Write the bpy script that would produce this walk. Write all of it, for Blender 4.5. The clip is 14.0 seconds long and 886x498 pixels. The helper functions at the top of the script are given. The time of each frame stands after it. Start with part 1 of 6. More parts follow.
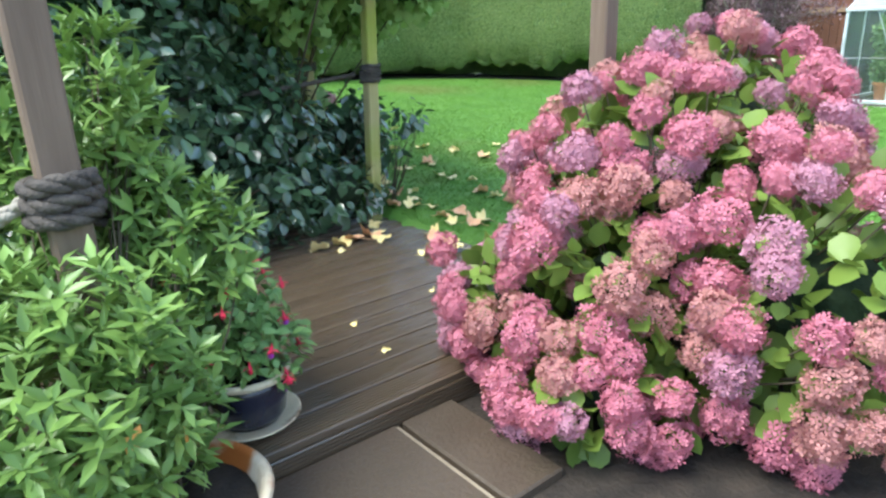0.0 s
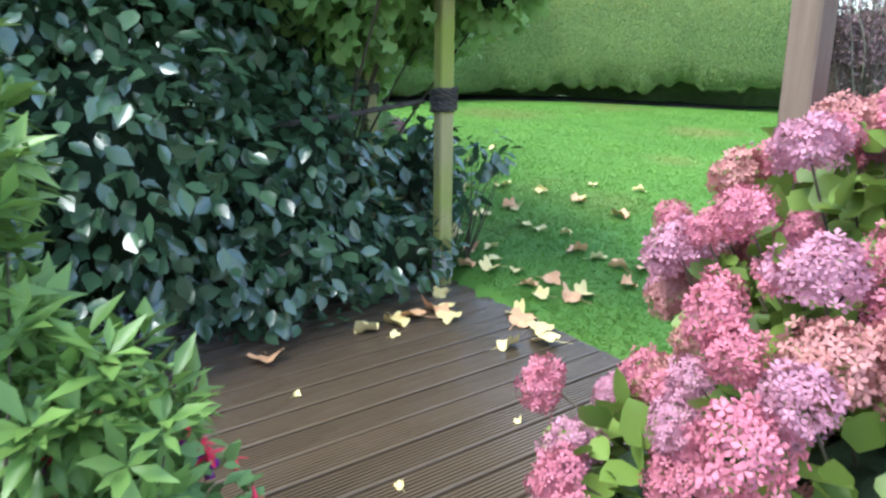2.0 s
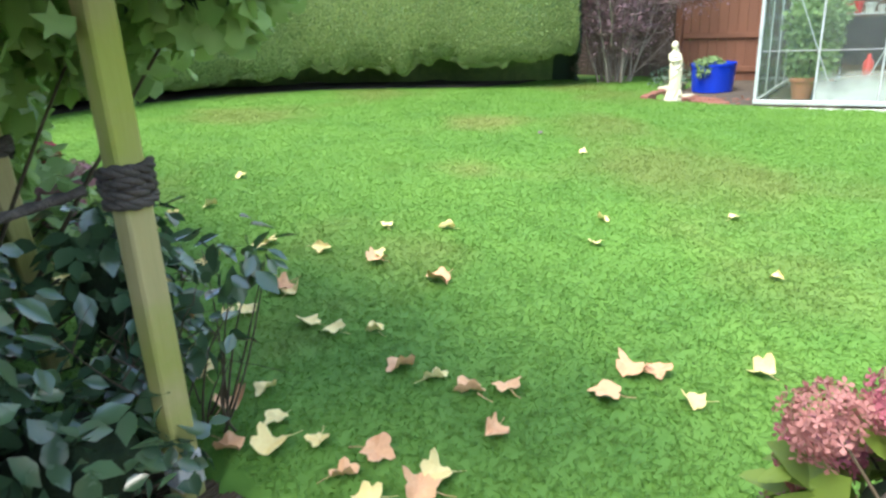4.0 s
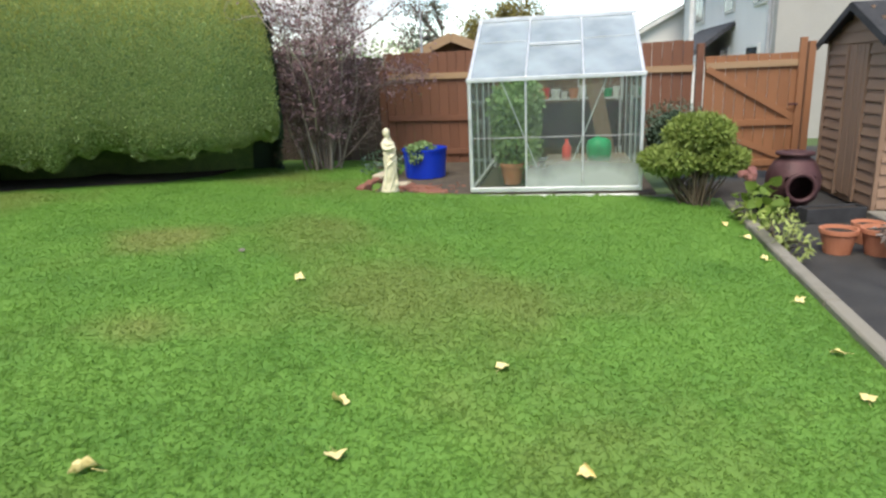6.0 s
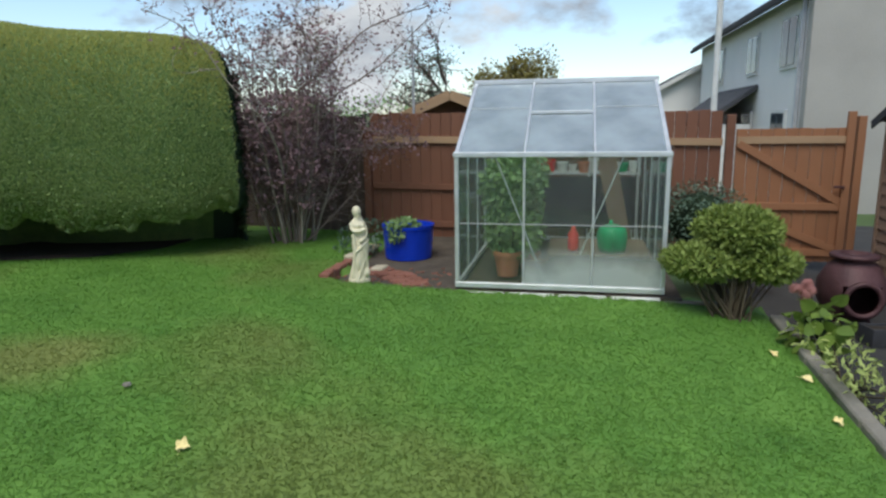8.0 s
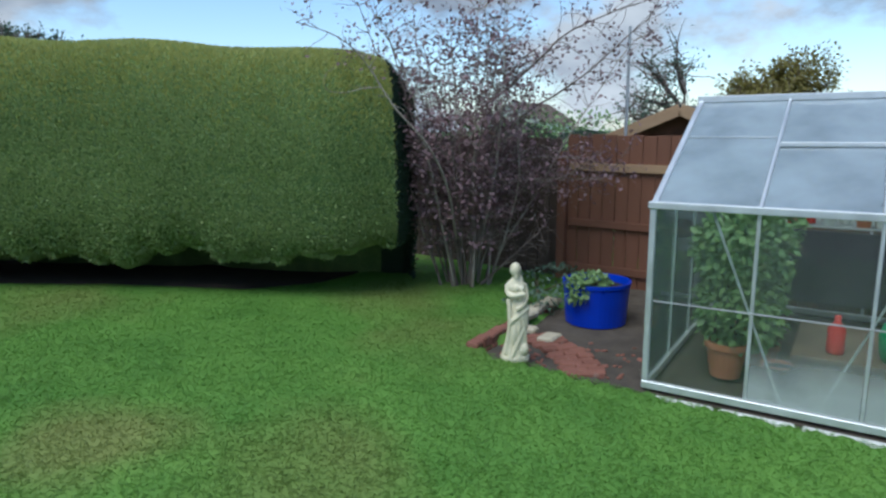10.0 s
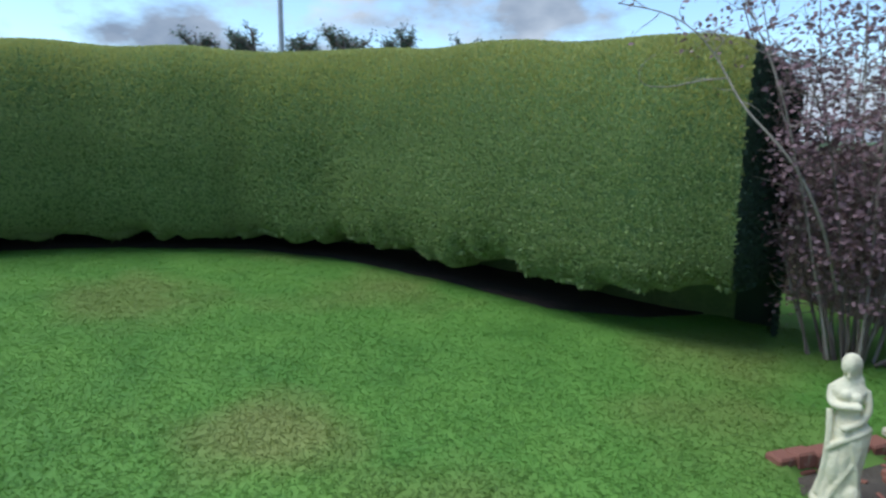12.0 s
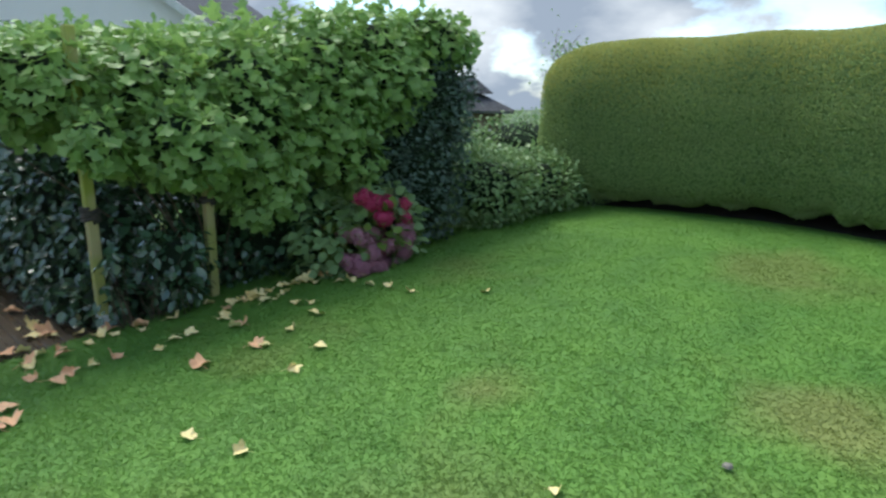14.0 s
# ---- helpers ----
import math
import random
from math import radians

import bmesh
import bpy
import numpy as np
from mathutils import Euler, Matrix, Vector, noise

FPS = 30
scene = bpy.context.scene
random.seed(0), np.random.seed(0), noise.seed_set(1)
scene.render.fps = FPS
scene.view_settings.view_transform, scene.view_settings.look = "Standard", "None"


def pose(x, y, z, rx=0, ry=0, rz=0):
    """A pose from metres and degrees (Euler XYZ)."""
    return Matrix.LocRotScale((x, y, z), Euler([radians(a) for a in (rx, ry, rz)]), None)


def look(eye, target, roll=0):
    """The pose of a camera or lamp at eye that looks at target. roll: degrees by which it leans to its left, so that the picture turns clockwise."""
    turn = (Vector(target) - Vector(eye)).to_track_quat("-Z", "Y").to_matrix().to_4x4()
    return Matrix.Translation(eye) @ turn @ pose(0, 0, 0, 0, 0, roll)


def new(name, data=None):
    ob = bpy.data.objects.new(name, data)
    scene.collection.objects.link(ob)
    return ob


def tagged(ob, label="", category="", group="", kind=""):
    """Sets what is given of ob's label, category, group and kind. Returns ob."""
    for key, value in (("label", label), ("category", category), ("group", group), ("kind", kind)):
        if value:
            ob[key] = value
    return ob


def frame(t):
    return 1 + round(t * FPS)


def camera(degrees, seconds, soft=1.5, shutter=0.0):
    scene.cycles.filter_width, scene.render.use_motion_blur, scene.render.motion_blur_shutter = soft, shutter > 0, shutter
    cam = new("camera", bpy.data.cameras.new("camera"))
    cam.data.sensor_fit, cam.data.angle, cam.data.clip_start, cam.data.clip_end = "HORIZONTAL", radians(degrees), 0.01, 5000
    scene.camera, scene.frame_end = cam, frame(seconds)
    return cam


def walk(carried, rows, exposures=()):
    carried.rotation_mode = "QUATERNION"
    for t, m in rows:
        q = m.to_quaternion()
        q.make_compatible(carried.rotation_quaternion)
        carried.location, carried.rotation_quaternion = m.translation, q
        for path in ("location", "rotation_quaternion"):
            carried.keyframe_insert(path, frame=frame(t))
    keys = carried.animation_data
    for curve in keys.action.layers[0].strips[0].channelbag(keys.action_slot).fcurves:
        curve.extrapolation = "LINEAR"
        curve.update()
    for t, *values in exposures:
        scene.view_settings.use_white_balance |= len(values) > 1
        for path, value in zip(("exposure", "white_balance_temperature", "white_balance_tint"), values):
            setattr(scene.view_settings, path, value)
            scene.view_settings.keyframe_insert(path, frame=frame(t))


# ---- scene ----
cam = camera(69.1, 14.0, soft=2.5, shutter=0.15)
EXPOSURE = [(0.0, 2.3, 6000, 5), (2.5, 2.45, 5700, 7), (4.0, 2.4, 6500, 8), (6.5, 1.2, 7000, 9), (9.5, 0.62, 5700, 4), (12.5, 0.95, 5600, 5), (14.0, 1.22, 6200, 5)]
ROWS = [
    (0.0, 0.045, -0.060, 1.436, 71.95, 1.93, -0.79),
    (0.5, 0.100, 0.095, 1.417, 72.02, 1.82, 2.40),
    (1.0, 0.045, 0.381, 1.409, 72.69, 1.80, 5.12),
    (1.5, -0.035, 0.647, 1.432, 72.83, 1.50, 6.17),
    (2.0, -0.044, 1.057, 1.428, 73.73, 1.36, 5.83),
    (2.5, -0.037, 1.510, 1.488, 73.98, 1.37, 3.28),
    (3.0, -0.058, 1.924, 1.516, 72.59, 1.92, -1.47),
    (3.5, -0.081, 2.310, 1.608, 71.17, 2.67, -8.37),
    (4.0, -0.032, 2.719, 1.612, 70.20, 3.59, -16.31),
    (6.5, 0.920, 4.202, 1.779, 76.36, 1.69, -43.91),
    (7.0, 1.185, 4.411, 1.842, 77.48, 1.02, -44.18),
    (9.5, 2.826, 5.566, 2.073, 79.69, 0.58, -25.80),
    (10.0, 3.135, 5.838, 2.123, 79.54, 0.36, -19.01),
    (10.5, 3.532, 6.054, 2.128, 79.56, 0.07, -11.74),
    (11.0, 3.863, 6.293, 2.125, 79.72, -0.26, -2.92),
    (11.5, 4.149, 6.569, 2.124, 80.04, -0.55, 8.56),
    (12.0, 4.475, 6.803, 2.106, 79.99, -0.63, 21.94),
    (12.5, 4.728, 6.858, 2.102, 79.46, -0.90, 37.30),
    (13.0, 4.919, 6.821, 2.118, 78.12, -1.19, 53.50),
    (13.5, 5.112, 6.881, 2.129, 77.44, -1.02, 69.50),
    (14.0, 5.312, 6.997, 2.143, 77.58, -0.63, 83.03),
]
walk(cam, [(t, pose(x, y, z, rx, ry, rz)) for t, x, y, z, rx, ry, rz in ROWS], EXPOSURE)
# ---- world, sun and sky ----
SUN_EL, SUN_AZ = 60.0, 210.0  # degrees; azimuth counted from +x towards +y
world = bpy.data.worlds.new("sky")
scene.world = world
world.use_nodes = True
wn, wl = world.node_tree.nodes, world.node_tree.links
wn.clear()
w_out = wn.new("ShaderNodeOutputWorld")
w_bg = wn.new("ShaderNodeBackground")
w_bg.inputs["Strength"].default_value = 0.12
w_sky = wn.new("ShaderNodeTexSky")
w_sky.sky_type, w_sky.sun_disc = "NISHITA", False
w_sky.sun_elevation, w_sky.sun_rotation = radians(SUN_EL), radians(90 - SUN_AZ)
w_sky.air_density, w_sky.dust_density, w_sky.ozone_density = 1.0, 0.6, 1.5
w_co = wn.new("ShaderNodeTexCoord")
w_map = wn.new("ShaderNodeMapping")
w_map.inputs["Scale"].default_value = (1.0, 1.0, 1.9)
w_map.inputs["Location"].default_value = (0.35, 0.1, 0.2)
w_noise = wn.new("ShaderNodeTexNoise")
w_noise.inputs["Scale"].default_value, w_noise.inputs["Detail"].default_value = 2.6, 9.0
w_noise.inputs["Roughness"].default_value = 0.56
w_ramp = wn.new("ShaderNodeValToRGB")
w_ramp.color_ramp.elements[0].position, w_ramp.color_ramp.elements[1].position = 0.47, 0.54
w_noise2 = wn.new("ShaderNodeTexNoise")
w_noise2.inputs["Scale"].default_value, w_noise2.inputs["Detail"].default_value = 3.5, 6.0
w_ramp2 = wn.new("ShaderNodeValToRGB")
w_ramp2.color_ramp.elements[0].color, w_ramp2.color_ramp.elements[1].color = (1.4, 1.62, 2.0, 1), (3.8, 3.85, 4.0, 1)
w_ramp2.color_ramp.elements[0].position, w_ramp2.color_ramp.elements[1].position = 0.42, 0.64
w_mix = wn.new("ShaderNodeMixRGB")
wl.new(w_co.outputs["Generated"], w_map.inputs["Vector"])
wl.new(w_map.outputs["Vector"], w_noise.inputs["Vector"])
wl.new(w_map.outputs["Vector"], w_noise2.inputs["Vector"])
wl.new(w_noise.outputs["Fac"], w_ramp.inputs["Fac"])
wl.new(w_noise2.outputs["Fac"], w_ramp2.inputs["Fac"])
wl.new(w_ramp.outputs["Color"], w_mix.inputs["Fac"])
wl.new(w_sky.outputs["Color"], w_mix.inputs["Color1"])
wl.new(w_ramp2.outputs["Color"], w_mix.inputs["Color2"])
wl.new(w_mix.outputs["Color"], w_bg.inputs["Color"])
wl.new(w_bg.outputs["Background"], w_out.inputs["Surface"])

sun_data = bpy.data.lights.new("sun", "SUN")
sun_data.energy, sun_data.angle, sun_data.color = 1.5, radians(36), (1.0, 0.95, 0.86)
sun = new("sun", sun_data)
_el, _az = radians(SUN_EL), radians(SUN_AZ)
sun.matrix_world = look((20 * math.cos(_el) * math.cos(_az), 20 * math.cos(_el) * math.sin(_az), 20 * math.sin(_el)), (0, 0, 0))

# ---- materials ----
WORN = ((2.42, 9.50, 0.49), (1.62, 7.80, 0.41))


def material(name, low, high, rough=0.7, scale=8.0, bump=0.3, detail=6.0, metal=0.0, fine=60.0, spec=0.4, island=0.0, obj=0.0,
             translucent=0.0, stain=None, stain_scale=1.2, stain_at=0.55, stretch=(1, 1, 1), coat=0.0, patch=False):
    """A surface between two colours: coarse and fine noise, bump, optional stains, and variation by island or by object."""
    m = bpy.data.materials.new(name)
    m.use_nodes = True
    n, l = m.node_tree.nodes, m.node_tree.links
    p = n["Principled BSDF"]
    co = n.new("ShaderNodeTexCoord")
    mp = n.new("ShaderNodeMapping")
    mp.inputs["Scale"].default_value = stretch
    l.new(co.outputs["Object"], mp.inputs["Vector"])
    a = n.new("ShaderNodeTexNoise")
    a.inputs["Scale"].default_value, a.inputs["Detail"].default_value = scale, detail
    l.new(mp.outputs["Vector"], a.inputs["Vector"])
    b = n.new("ShaderNodeTexNoise")
    b.inputs["Scale"].default_value, b.inputs["Detail"].default_value = fine, 3.0
    l.new(mp.outputs["Vector"], b.inputs["Vector"])
    mixf = n.new("ShaderNodeMath")
    mixf.operation = "MULTIPLY_ADD"
    l.new(a.outputs["Fac"], mixf.inputs[0])
    mixf.inputs[1].default_value = 1.6
    mixf.inputs[2].default_value = -0.55
    add = n.new("ShaderNodeMath")
    add.operation, add.use_clamp = "MULTIPLY_ADD", True
    l.new(b.outputs["Fac"], add.inputs[0])
    add.inputs[1].default_value = 0.5
    l.new(mixf.outputs[0], add.inputs[2])
    fac = add.outputs[0]
    for on, node, sock in ((island, "ShaderNodeNewGeometry", "Random Per Island"), (obj, "ShaderNodeObjectInfo", "Random")):
        if on:
            g = n.new(node)
            mm = n.new("ShaderNodeMath")
            mm.operation = "MULTIPLY_ADD"
            l.new(g.outputs[sock], mm.inputs[0])
            mm.inputs[1].default_value = on
            mm2 = n.new("ShaderNodeMath")
            mm2.operation, mm2.use_clamp = "MULTIPLY_ADD", True
            l.new(fac, mm2.inputs[0])
            mm2.inputs[1].default_value = 1.0 - on
            l.new(mm.outputs[0], mm2.inputs[2])
            fac = mm2.outputs[0]
    mix = n.new("ShaderNodeMixRGB")
    mix.inputs["Color1"].default_value, mix.inputs["Color2"].default_value = (*low, 1), (*high, 1)
    l.new(fac, mix.inputs["Fac"])
    colour = mix.outputs["Color"]
    if stain:
        s = n.new("ShaderNodeTexNoise")
        s.inputs["Scale"].default_value, s.inputs["Detail"].default_value = stain_scale, 8.0
        l.new(co.outputs["Object"], s.inputs["Vector"])
        r = n.new("ShaderNodeValToRGB")
        r.color_ramp.elements[0].position, r.color_ramp.elements[1].position = stain_at, stain_at + 0.14
        l.new(s.outputs["Fac"], r.inputs["Fac"])
        mx = n.new("ShaderNodeMixRGB")
        mx.inputs["Color2"].default_value = (*stain, 1)
        l.new(r.outputs["Color"], mx.inputs["Fac"])
        l.new(colour, mx.inputs["Color1"])
        colour = mx.outputs["Color"]
    if patch:  # a worn straw-coloured patch in the lawn, and a fainter one
        for centre, reach in ((WORN[0], 0.72), (WORN[1], 0.5)):
            vd = n.new("ShaderNodeVectorMath")
            vd.operation = "DISTANCE"
            l.new(co.outputs["Object"], vd.inputs[0])
            vd.inputs[1].default_value = centre
            jit = n.new("ShaderNodeMath")
            jit.operation = "MULTIPLY_ADD"
            l.new(a.outputs["Fac"], jit.inputs[0])
            jit.inputs[1].default_value = 0.7
            l.new(vd.outputs["Value"], jit.inputs[2])
            mr = n.new("ShaderNodeMapRange")
            mr.inputs["From Min"].default_value, mr.inputs["From Max"].default_value = reach + 0.25, reach - 0.15
            mr.inputs["To Max"].default_value = 0.42
            l.new(jit.outputs[0], mr.inputs["Value"])
            mw = n.new("ShaderNodeMixRGB")
            mw.inputs["Color2"].default_value = (0.32, 0.27, 0.10, 1)
            l.new(mr.outputs[0], mw.inputs["Fac"])
            l.new(colour, mw.inputs["Color1"])
            colour = mw.outputs["Color"]
    l.new(colour, p.inputs["Base Color"])
    p.inputs["Metallic"].default_value = metal
    p.inputs["Specular IOR Level"].default_value = spec
    p.inputs["Coat Weight"].default_value = coat
    p.inputs["Coat Roughness"].default_value = 0.2
    rr = n.new("ShaderNodeMath")
    rr.operation, rr.use_clamp = "MULTIPLY_ADD", True
    l.new(a.outputs["Fac"], rr.inputs[0])
    rr.inputs[1].default_value = 0.3
    rr.inputs[2].default_value = rough - 0.15
    l.new(rr.outputs[0], p.inputs["Roughness"])
    if bump:
        bp = n.new("ShaderNodeBump")
        bp.inputs["Strength"].default_value = bump
        bp.inputs["Distance"].default_value = 0.01
        l.new(b.outputs["Fac"], bp.inputs["Height"])
        l.new(bp.outputs["Normal"], p.inputs["Normal"])
    if translucent:
        t = n.new("ShaderNodeBsdfTranslucent")
        l.new(colour, t.inputs["Color"])
        ms = n.new("ShaderNodeMixShader")
        ms.inputs["Fac"].default_value = translucent
        l.new(p.outputs["BSDF"], ms.inputs[1])
        l.new(t.outputs["BSDF"], ms.inputs[2])
        l.new(ms.outputs["Shader"], n["Material Output"].inputs["Surface"])
    return m


def glass(name, tint, haze, haze_colour, foot=0.0):
    """A thin pane: clear with Fresnel gloss, and a share of dusty haze that follows a noise."""
    m = bpy.data.materials.new(name)
    m.use_nodes = True
    n, l = m.node_tree.nodes, m.node_tree.links
    n.remove(n["Principled BSDF"])
    tr = n.new("ShaderNodeBsdfTransparent")
    tr.inputs["Color"].default_value = (*tint, 1)
    gl = n.new("ShaderNodeBsdfGlossy")
    gl.inputs["Roughness"].default_value = 0.03
    fr = n.new("ShaderNodeFresnel")
    fr.inputs["IOR"].default_value = 1.5
    m1 = n.new("ShaderNodeMixShader")
    l.new(fr.outputs[0], m1.inputs["Fac"])
    l.new(tr.outputs[0], m1.inputs[1])
    l.new(gl.outputs[0], m1.inputs[2])
    df = n.new("ShaderNodeBsdfDiffuse")
    df.inputs["Color"].default_value = (*haze_colour, 1)
    tl = n.new("ShaderNodeBsdfTranslucent")
    tl.inputs["Color"].default_value = (*haze_colour, 1)
    m2 = n.new("ShaderNodeMixShader")
    l.new(df.outputs[0], m2.inputs[1])
    l.new(tl.outputs[0], m2.inputs[2])
    co = n.new("ShaderNodeTexCoord")
    nz = n.new("ShaderNodeTexNoise")
    nz.inputs["Scale"].default_value, nz.inputs["Detail"].default_value = 2.0, 5.0
    l.new(co.outputs["Object"], nz.inputs["Vector"])
    mu = n.new("ShaderNodeMath")
    mu.operation, mu.use_clamp = "MULTIPLY", True
    mu.inputs[1].default_value = haze * 2
    l.new(nz.outputs["Fac"], mu.inputs[0])
    share = mu.outputs[0]
    if foot:  # condensation and dust on the lowest part of the pane
        sx = n.new("ShaderNodeSeparateXYZ")
        l.new(co.outputs["Object"], sx.inputs[0])
        mr = n.new("ShaderNodeMapRange")
        mr.inputs["From Min"].default_value, mr.inputs["From Max"].default_value = 0.42, 0.12
        mr.inputs["To Max"].default_value = 2.2
        l.new(sx.outputs["Z"], mr.inputs["Value"])
        m4 = n.new("ShaderNodeMath")
        m4.operation, m4.use_clamp = "MULTIPLY", True
        l.new(nz.outputs["Fac"], m4.inputs[0])
        l.new(mr.outputs[0], m4.inputs[1])
        m5 = n.new("ShaderNodeMath")
        m5.operation = "MAXIMUM"
        m6 = n.new("ShaderNodeMath")
        m6.operation = "MULTIPLY"
        m6.inputs[1].default_value = foot
        l.new(m4.outputs[0], m6.inputs[0])
        l.new(m6.outputs[0], m5.inputs[0])
        l.new(share, m5.inputs[1])
        share = m5.outputs[0]
    m3 = n.new("ShaderNodeMixShader")
    l.new(share, m3.inputs["Fac"])
    l.new(m1.outputs[0], m3.inputs[1])
    l.new(m2.outputs[0], m3.inputs[2])
    l.new(m3.outputs[0], n["Material Output"].inputs["Surface"])
    return m


M_GRASS = material("mown_grass", (0.074, 0.190, 0.026), (0.155, 0.305, 0.050), 0.75, 1.7, 0.4, fine=9.0, stain=(0.165, 0.235, 0.052), stain_scale=0.45, stain_at=0.52, patch=True)
M_BLADE = material("grass_blade", (0.068, 0.180, 0.026), (0.158, 0.312, 0.055), 0.6, 1.7, 0, island=0.25, translucent=0.5, fine=8.0, stain=(0.175, 0.245, 0.055), stain_scale=0.45, stain_at=0.52, patch=True)
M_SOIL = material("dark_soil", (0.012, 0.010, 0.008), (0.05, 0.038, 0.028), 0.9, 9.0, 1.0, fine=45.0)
M_BED = material("dry_bed_soil", (0.045, 0.036, 0.028), (0.125, 0.102, 0.080), 0.9, 7.0, 1.0, fine=45.0)
M_MORTAR = material("pale_mortar", (0.20, 0.16, 0.11), (0.34, 0.28, 0.20), 0.85, 9.0, 0.6)
M_EARTH = material("far_ground", (0.05, 0.09, 0.03), (0.10, 0.15, 0.05), 0.9, 0.4, 0.3)
M_SLAB = material("wet_paving", (0.028, 0.022, 0.015), (0.085, 0.064, 0.045), 0.34, 3.0, 0.5, obj=0.3, stain=(0.05, 0.06, 0.03), stain_at=0.58)
M_PATH = material("dark_tarmac_path", (0.025, 0.025, 0.026), (0.065, 0.062, 0.060), 0.75, 4.0, 0.9, fine=150.0)
M_KERB = material("weathered_concrete_kerb", (0.10, 0.09, 0.075), (0.25, 0.23, 0.19), 0.85, 5.0, 0.7, stain=(0.10, 0.10, 0.07), obj=0.3)
M_DECK = material("wet_brown_decking", (0.028, 0.019, 0.011), (0.105, 0.076, 0.048), 0.27, 2.0, 0.5, obj=0.35, stretch=(0.15, 1, 1), fine=30.0, stain=(0.035, 0.035, 0.018), stain_scale=1.1, coat=0.6)
M_POST = material("green_tinged_timber_post", (0.36, 0.32, 0.12), (0.56, 0.48, 0.24), 0.75, 6.0, 0.5, stretch=(1, 1, 0.08), fine=40.0, stain=(0.34, 0.38, 0.07), stain_scale=1.6, stain_at=0.42)
M_POSTB = material("brown_timber_post", (0.11, 0.075, 0.050), (0.27, 0.20, 0.145), 0.75, 5.0, 0.5, stretch=(1, 1, 0.08), fine=40.0)
M_ROPE = material("old_tarred_rope", (0.035, 0.030, 0.027), (0.14, 0.12, 0.10), 0.9, 20.0, 0.8, fine=120.0)
M_ROPE2 = material("pale_rope", (0.22, 0.20, 0.16), (0.42, 0.38, 0.31), 0.9, 20.0, 0.8, fine=120.0)
M_FENCE = material("red_brown_fence_board", (0.075, 0.032, 0.020), (0.195, 0.085, 0.050), 0.75, 3.0, 0.5, obj=0.35, stretch=(1, 1, 0.1), fine=40.0, stain=(0.06, 0.028, 0.018), stain_scale=1.6)
M_RAIL = material("weathered_fence_rail", (0.20, 0.12, 0.070), (0.40, 0.26, 0.15), 0.8, 4.0, 0.5, stretch=(1, 0.15, 1), obj=0.25)
M_GATE = material("orange_brown_gate", (0.15, 0.062, 0.029), (0.31, 0.14, 0.068), 0.75, 3.0, 0.5, obj=0.3, stretch=(1, 1, 0.12))
M_SHED = material("tan_shiplap_board", (0.105, 0.064, 0.046), (0.29, 0.185, 0.125), 0.75, 3.0, 0.5, obj=0.4, stretch=(0.2, 0.2, 1))
M_FELT = material("black_roofing_felt", (0.02, 0.02, 0.022), (0.06, 0.06, 0.065), 0.85, 6.0, 0.8, fine=120.0)
M_ALU = material("dull_aluminium", (0.62, 0.64, 0.66), (0.82, 0.84, 0.86), 0.45, 6.0, 0.05, metal=0.6)
M_WHITE = material("white_sill_paint", (0.55, 0.55, 0.52), (0.80, 0.80, 0.77), 0.6, 5.0, 0.3)
M_GLASS = glass("greenhouse_pane", (0.90, 0.96, 0.93), 0.05, (0.50, 0.60, 0.56))
M_GLASSD = glass("dusty_greenhouse_pane", (0.90, 0.96, 0.93), 0.05, (0.66, 0.72, 0.70), 0.7)
M_ROOFG = glass("greenhouse_roof_sheet", (0.76, 0.84, 0.90), 0.42, (0.60, 0.67, 0.73))
M_WINDOW = material("dark_window_glass", (0.03, 0.04, 0.05), (0.08, 0.10, 0.12), 0.15, 1.0, 0, spec=0.8)
M_STONE = material("cream_cast_stone", (0.64, 0.57, 0.39), (0.84, 0.78, 0.58), 0.85, 9.0, 0.5, stain=(0.42, 0.38, 0.26), stain_scale=5.0, stain_at=0.6)
M_BLUE = material("glossy_blue_plastic", (0.004, 0.030, 0.42), (0.008, 0.055, 0.62), 0.32, 3.0, 0.05)
M_TERRA = material("terracotta", (0.33, 0.105, 0.050), (0.52, 0.20, 0.11), 0.8, 7.0, 0.3, obj=0.3)
M_BRICK = material("worn_red_brick", (0.10, 0.036, 0.025), (0.26, 0.110, 0.078), 0.85, 12.0, 0.8, obj=0.5, stain=(0.42, 0.34, 0.28), stain_scale=7.0, stain_at=0.6)
M_GLAZE = material("dark_blue_glaze", (0.008, 0.010, 0.022), (0.025, 0.028, 0.05), 0.22, 6.0, 0.05, coat=0.5)
M_CREAM = material("cream_glaze", (0.55, 0.47, 0.30), (0.75, 0.68, 0.48), 0.3, 9.0, 0.05, stain=(0.20, 0.11, 0.05), stain_scale=9.0, stain_at=0.62)
M_BROWNG = material("brown_cream_glaze", (0.55, 0.46, 0.32), (0.72, 0.64, 0.48), 0.3, 3.0, 0.05, stain=(0.36, 0.12, 0.03), stain_scale=6.0, stain_at=0.42)
M_IRON = material("dark_brown_cast_iron", (0.045, 0.020, 0.022), (0.120, 0.055, 0.058), 0.55, 8.0, 0.4, metal=0.3)
M_BARK = material("grey_brown_bark", (0.10, 0.075, 0.060), (0.28, 0.22, 0.19), 0.9, 9.0, 0.8)
M_PALEBARK = material("pale_grey_bark", (0.26, 0.22, 0.18), (0.44, 0.38, 0.32), 0.85, 9.0, 0.5)
M_TWIG = material("dark_stem", (0.05, 0.04, 0.025), (0.14, 0.11, 0.07), 0.85, 9.0, 0.4)
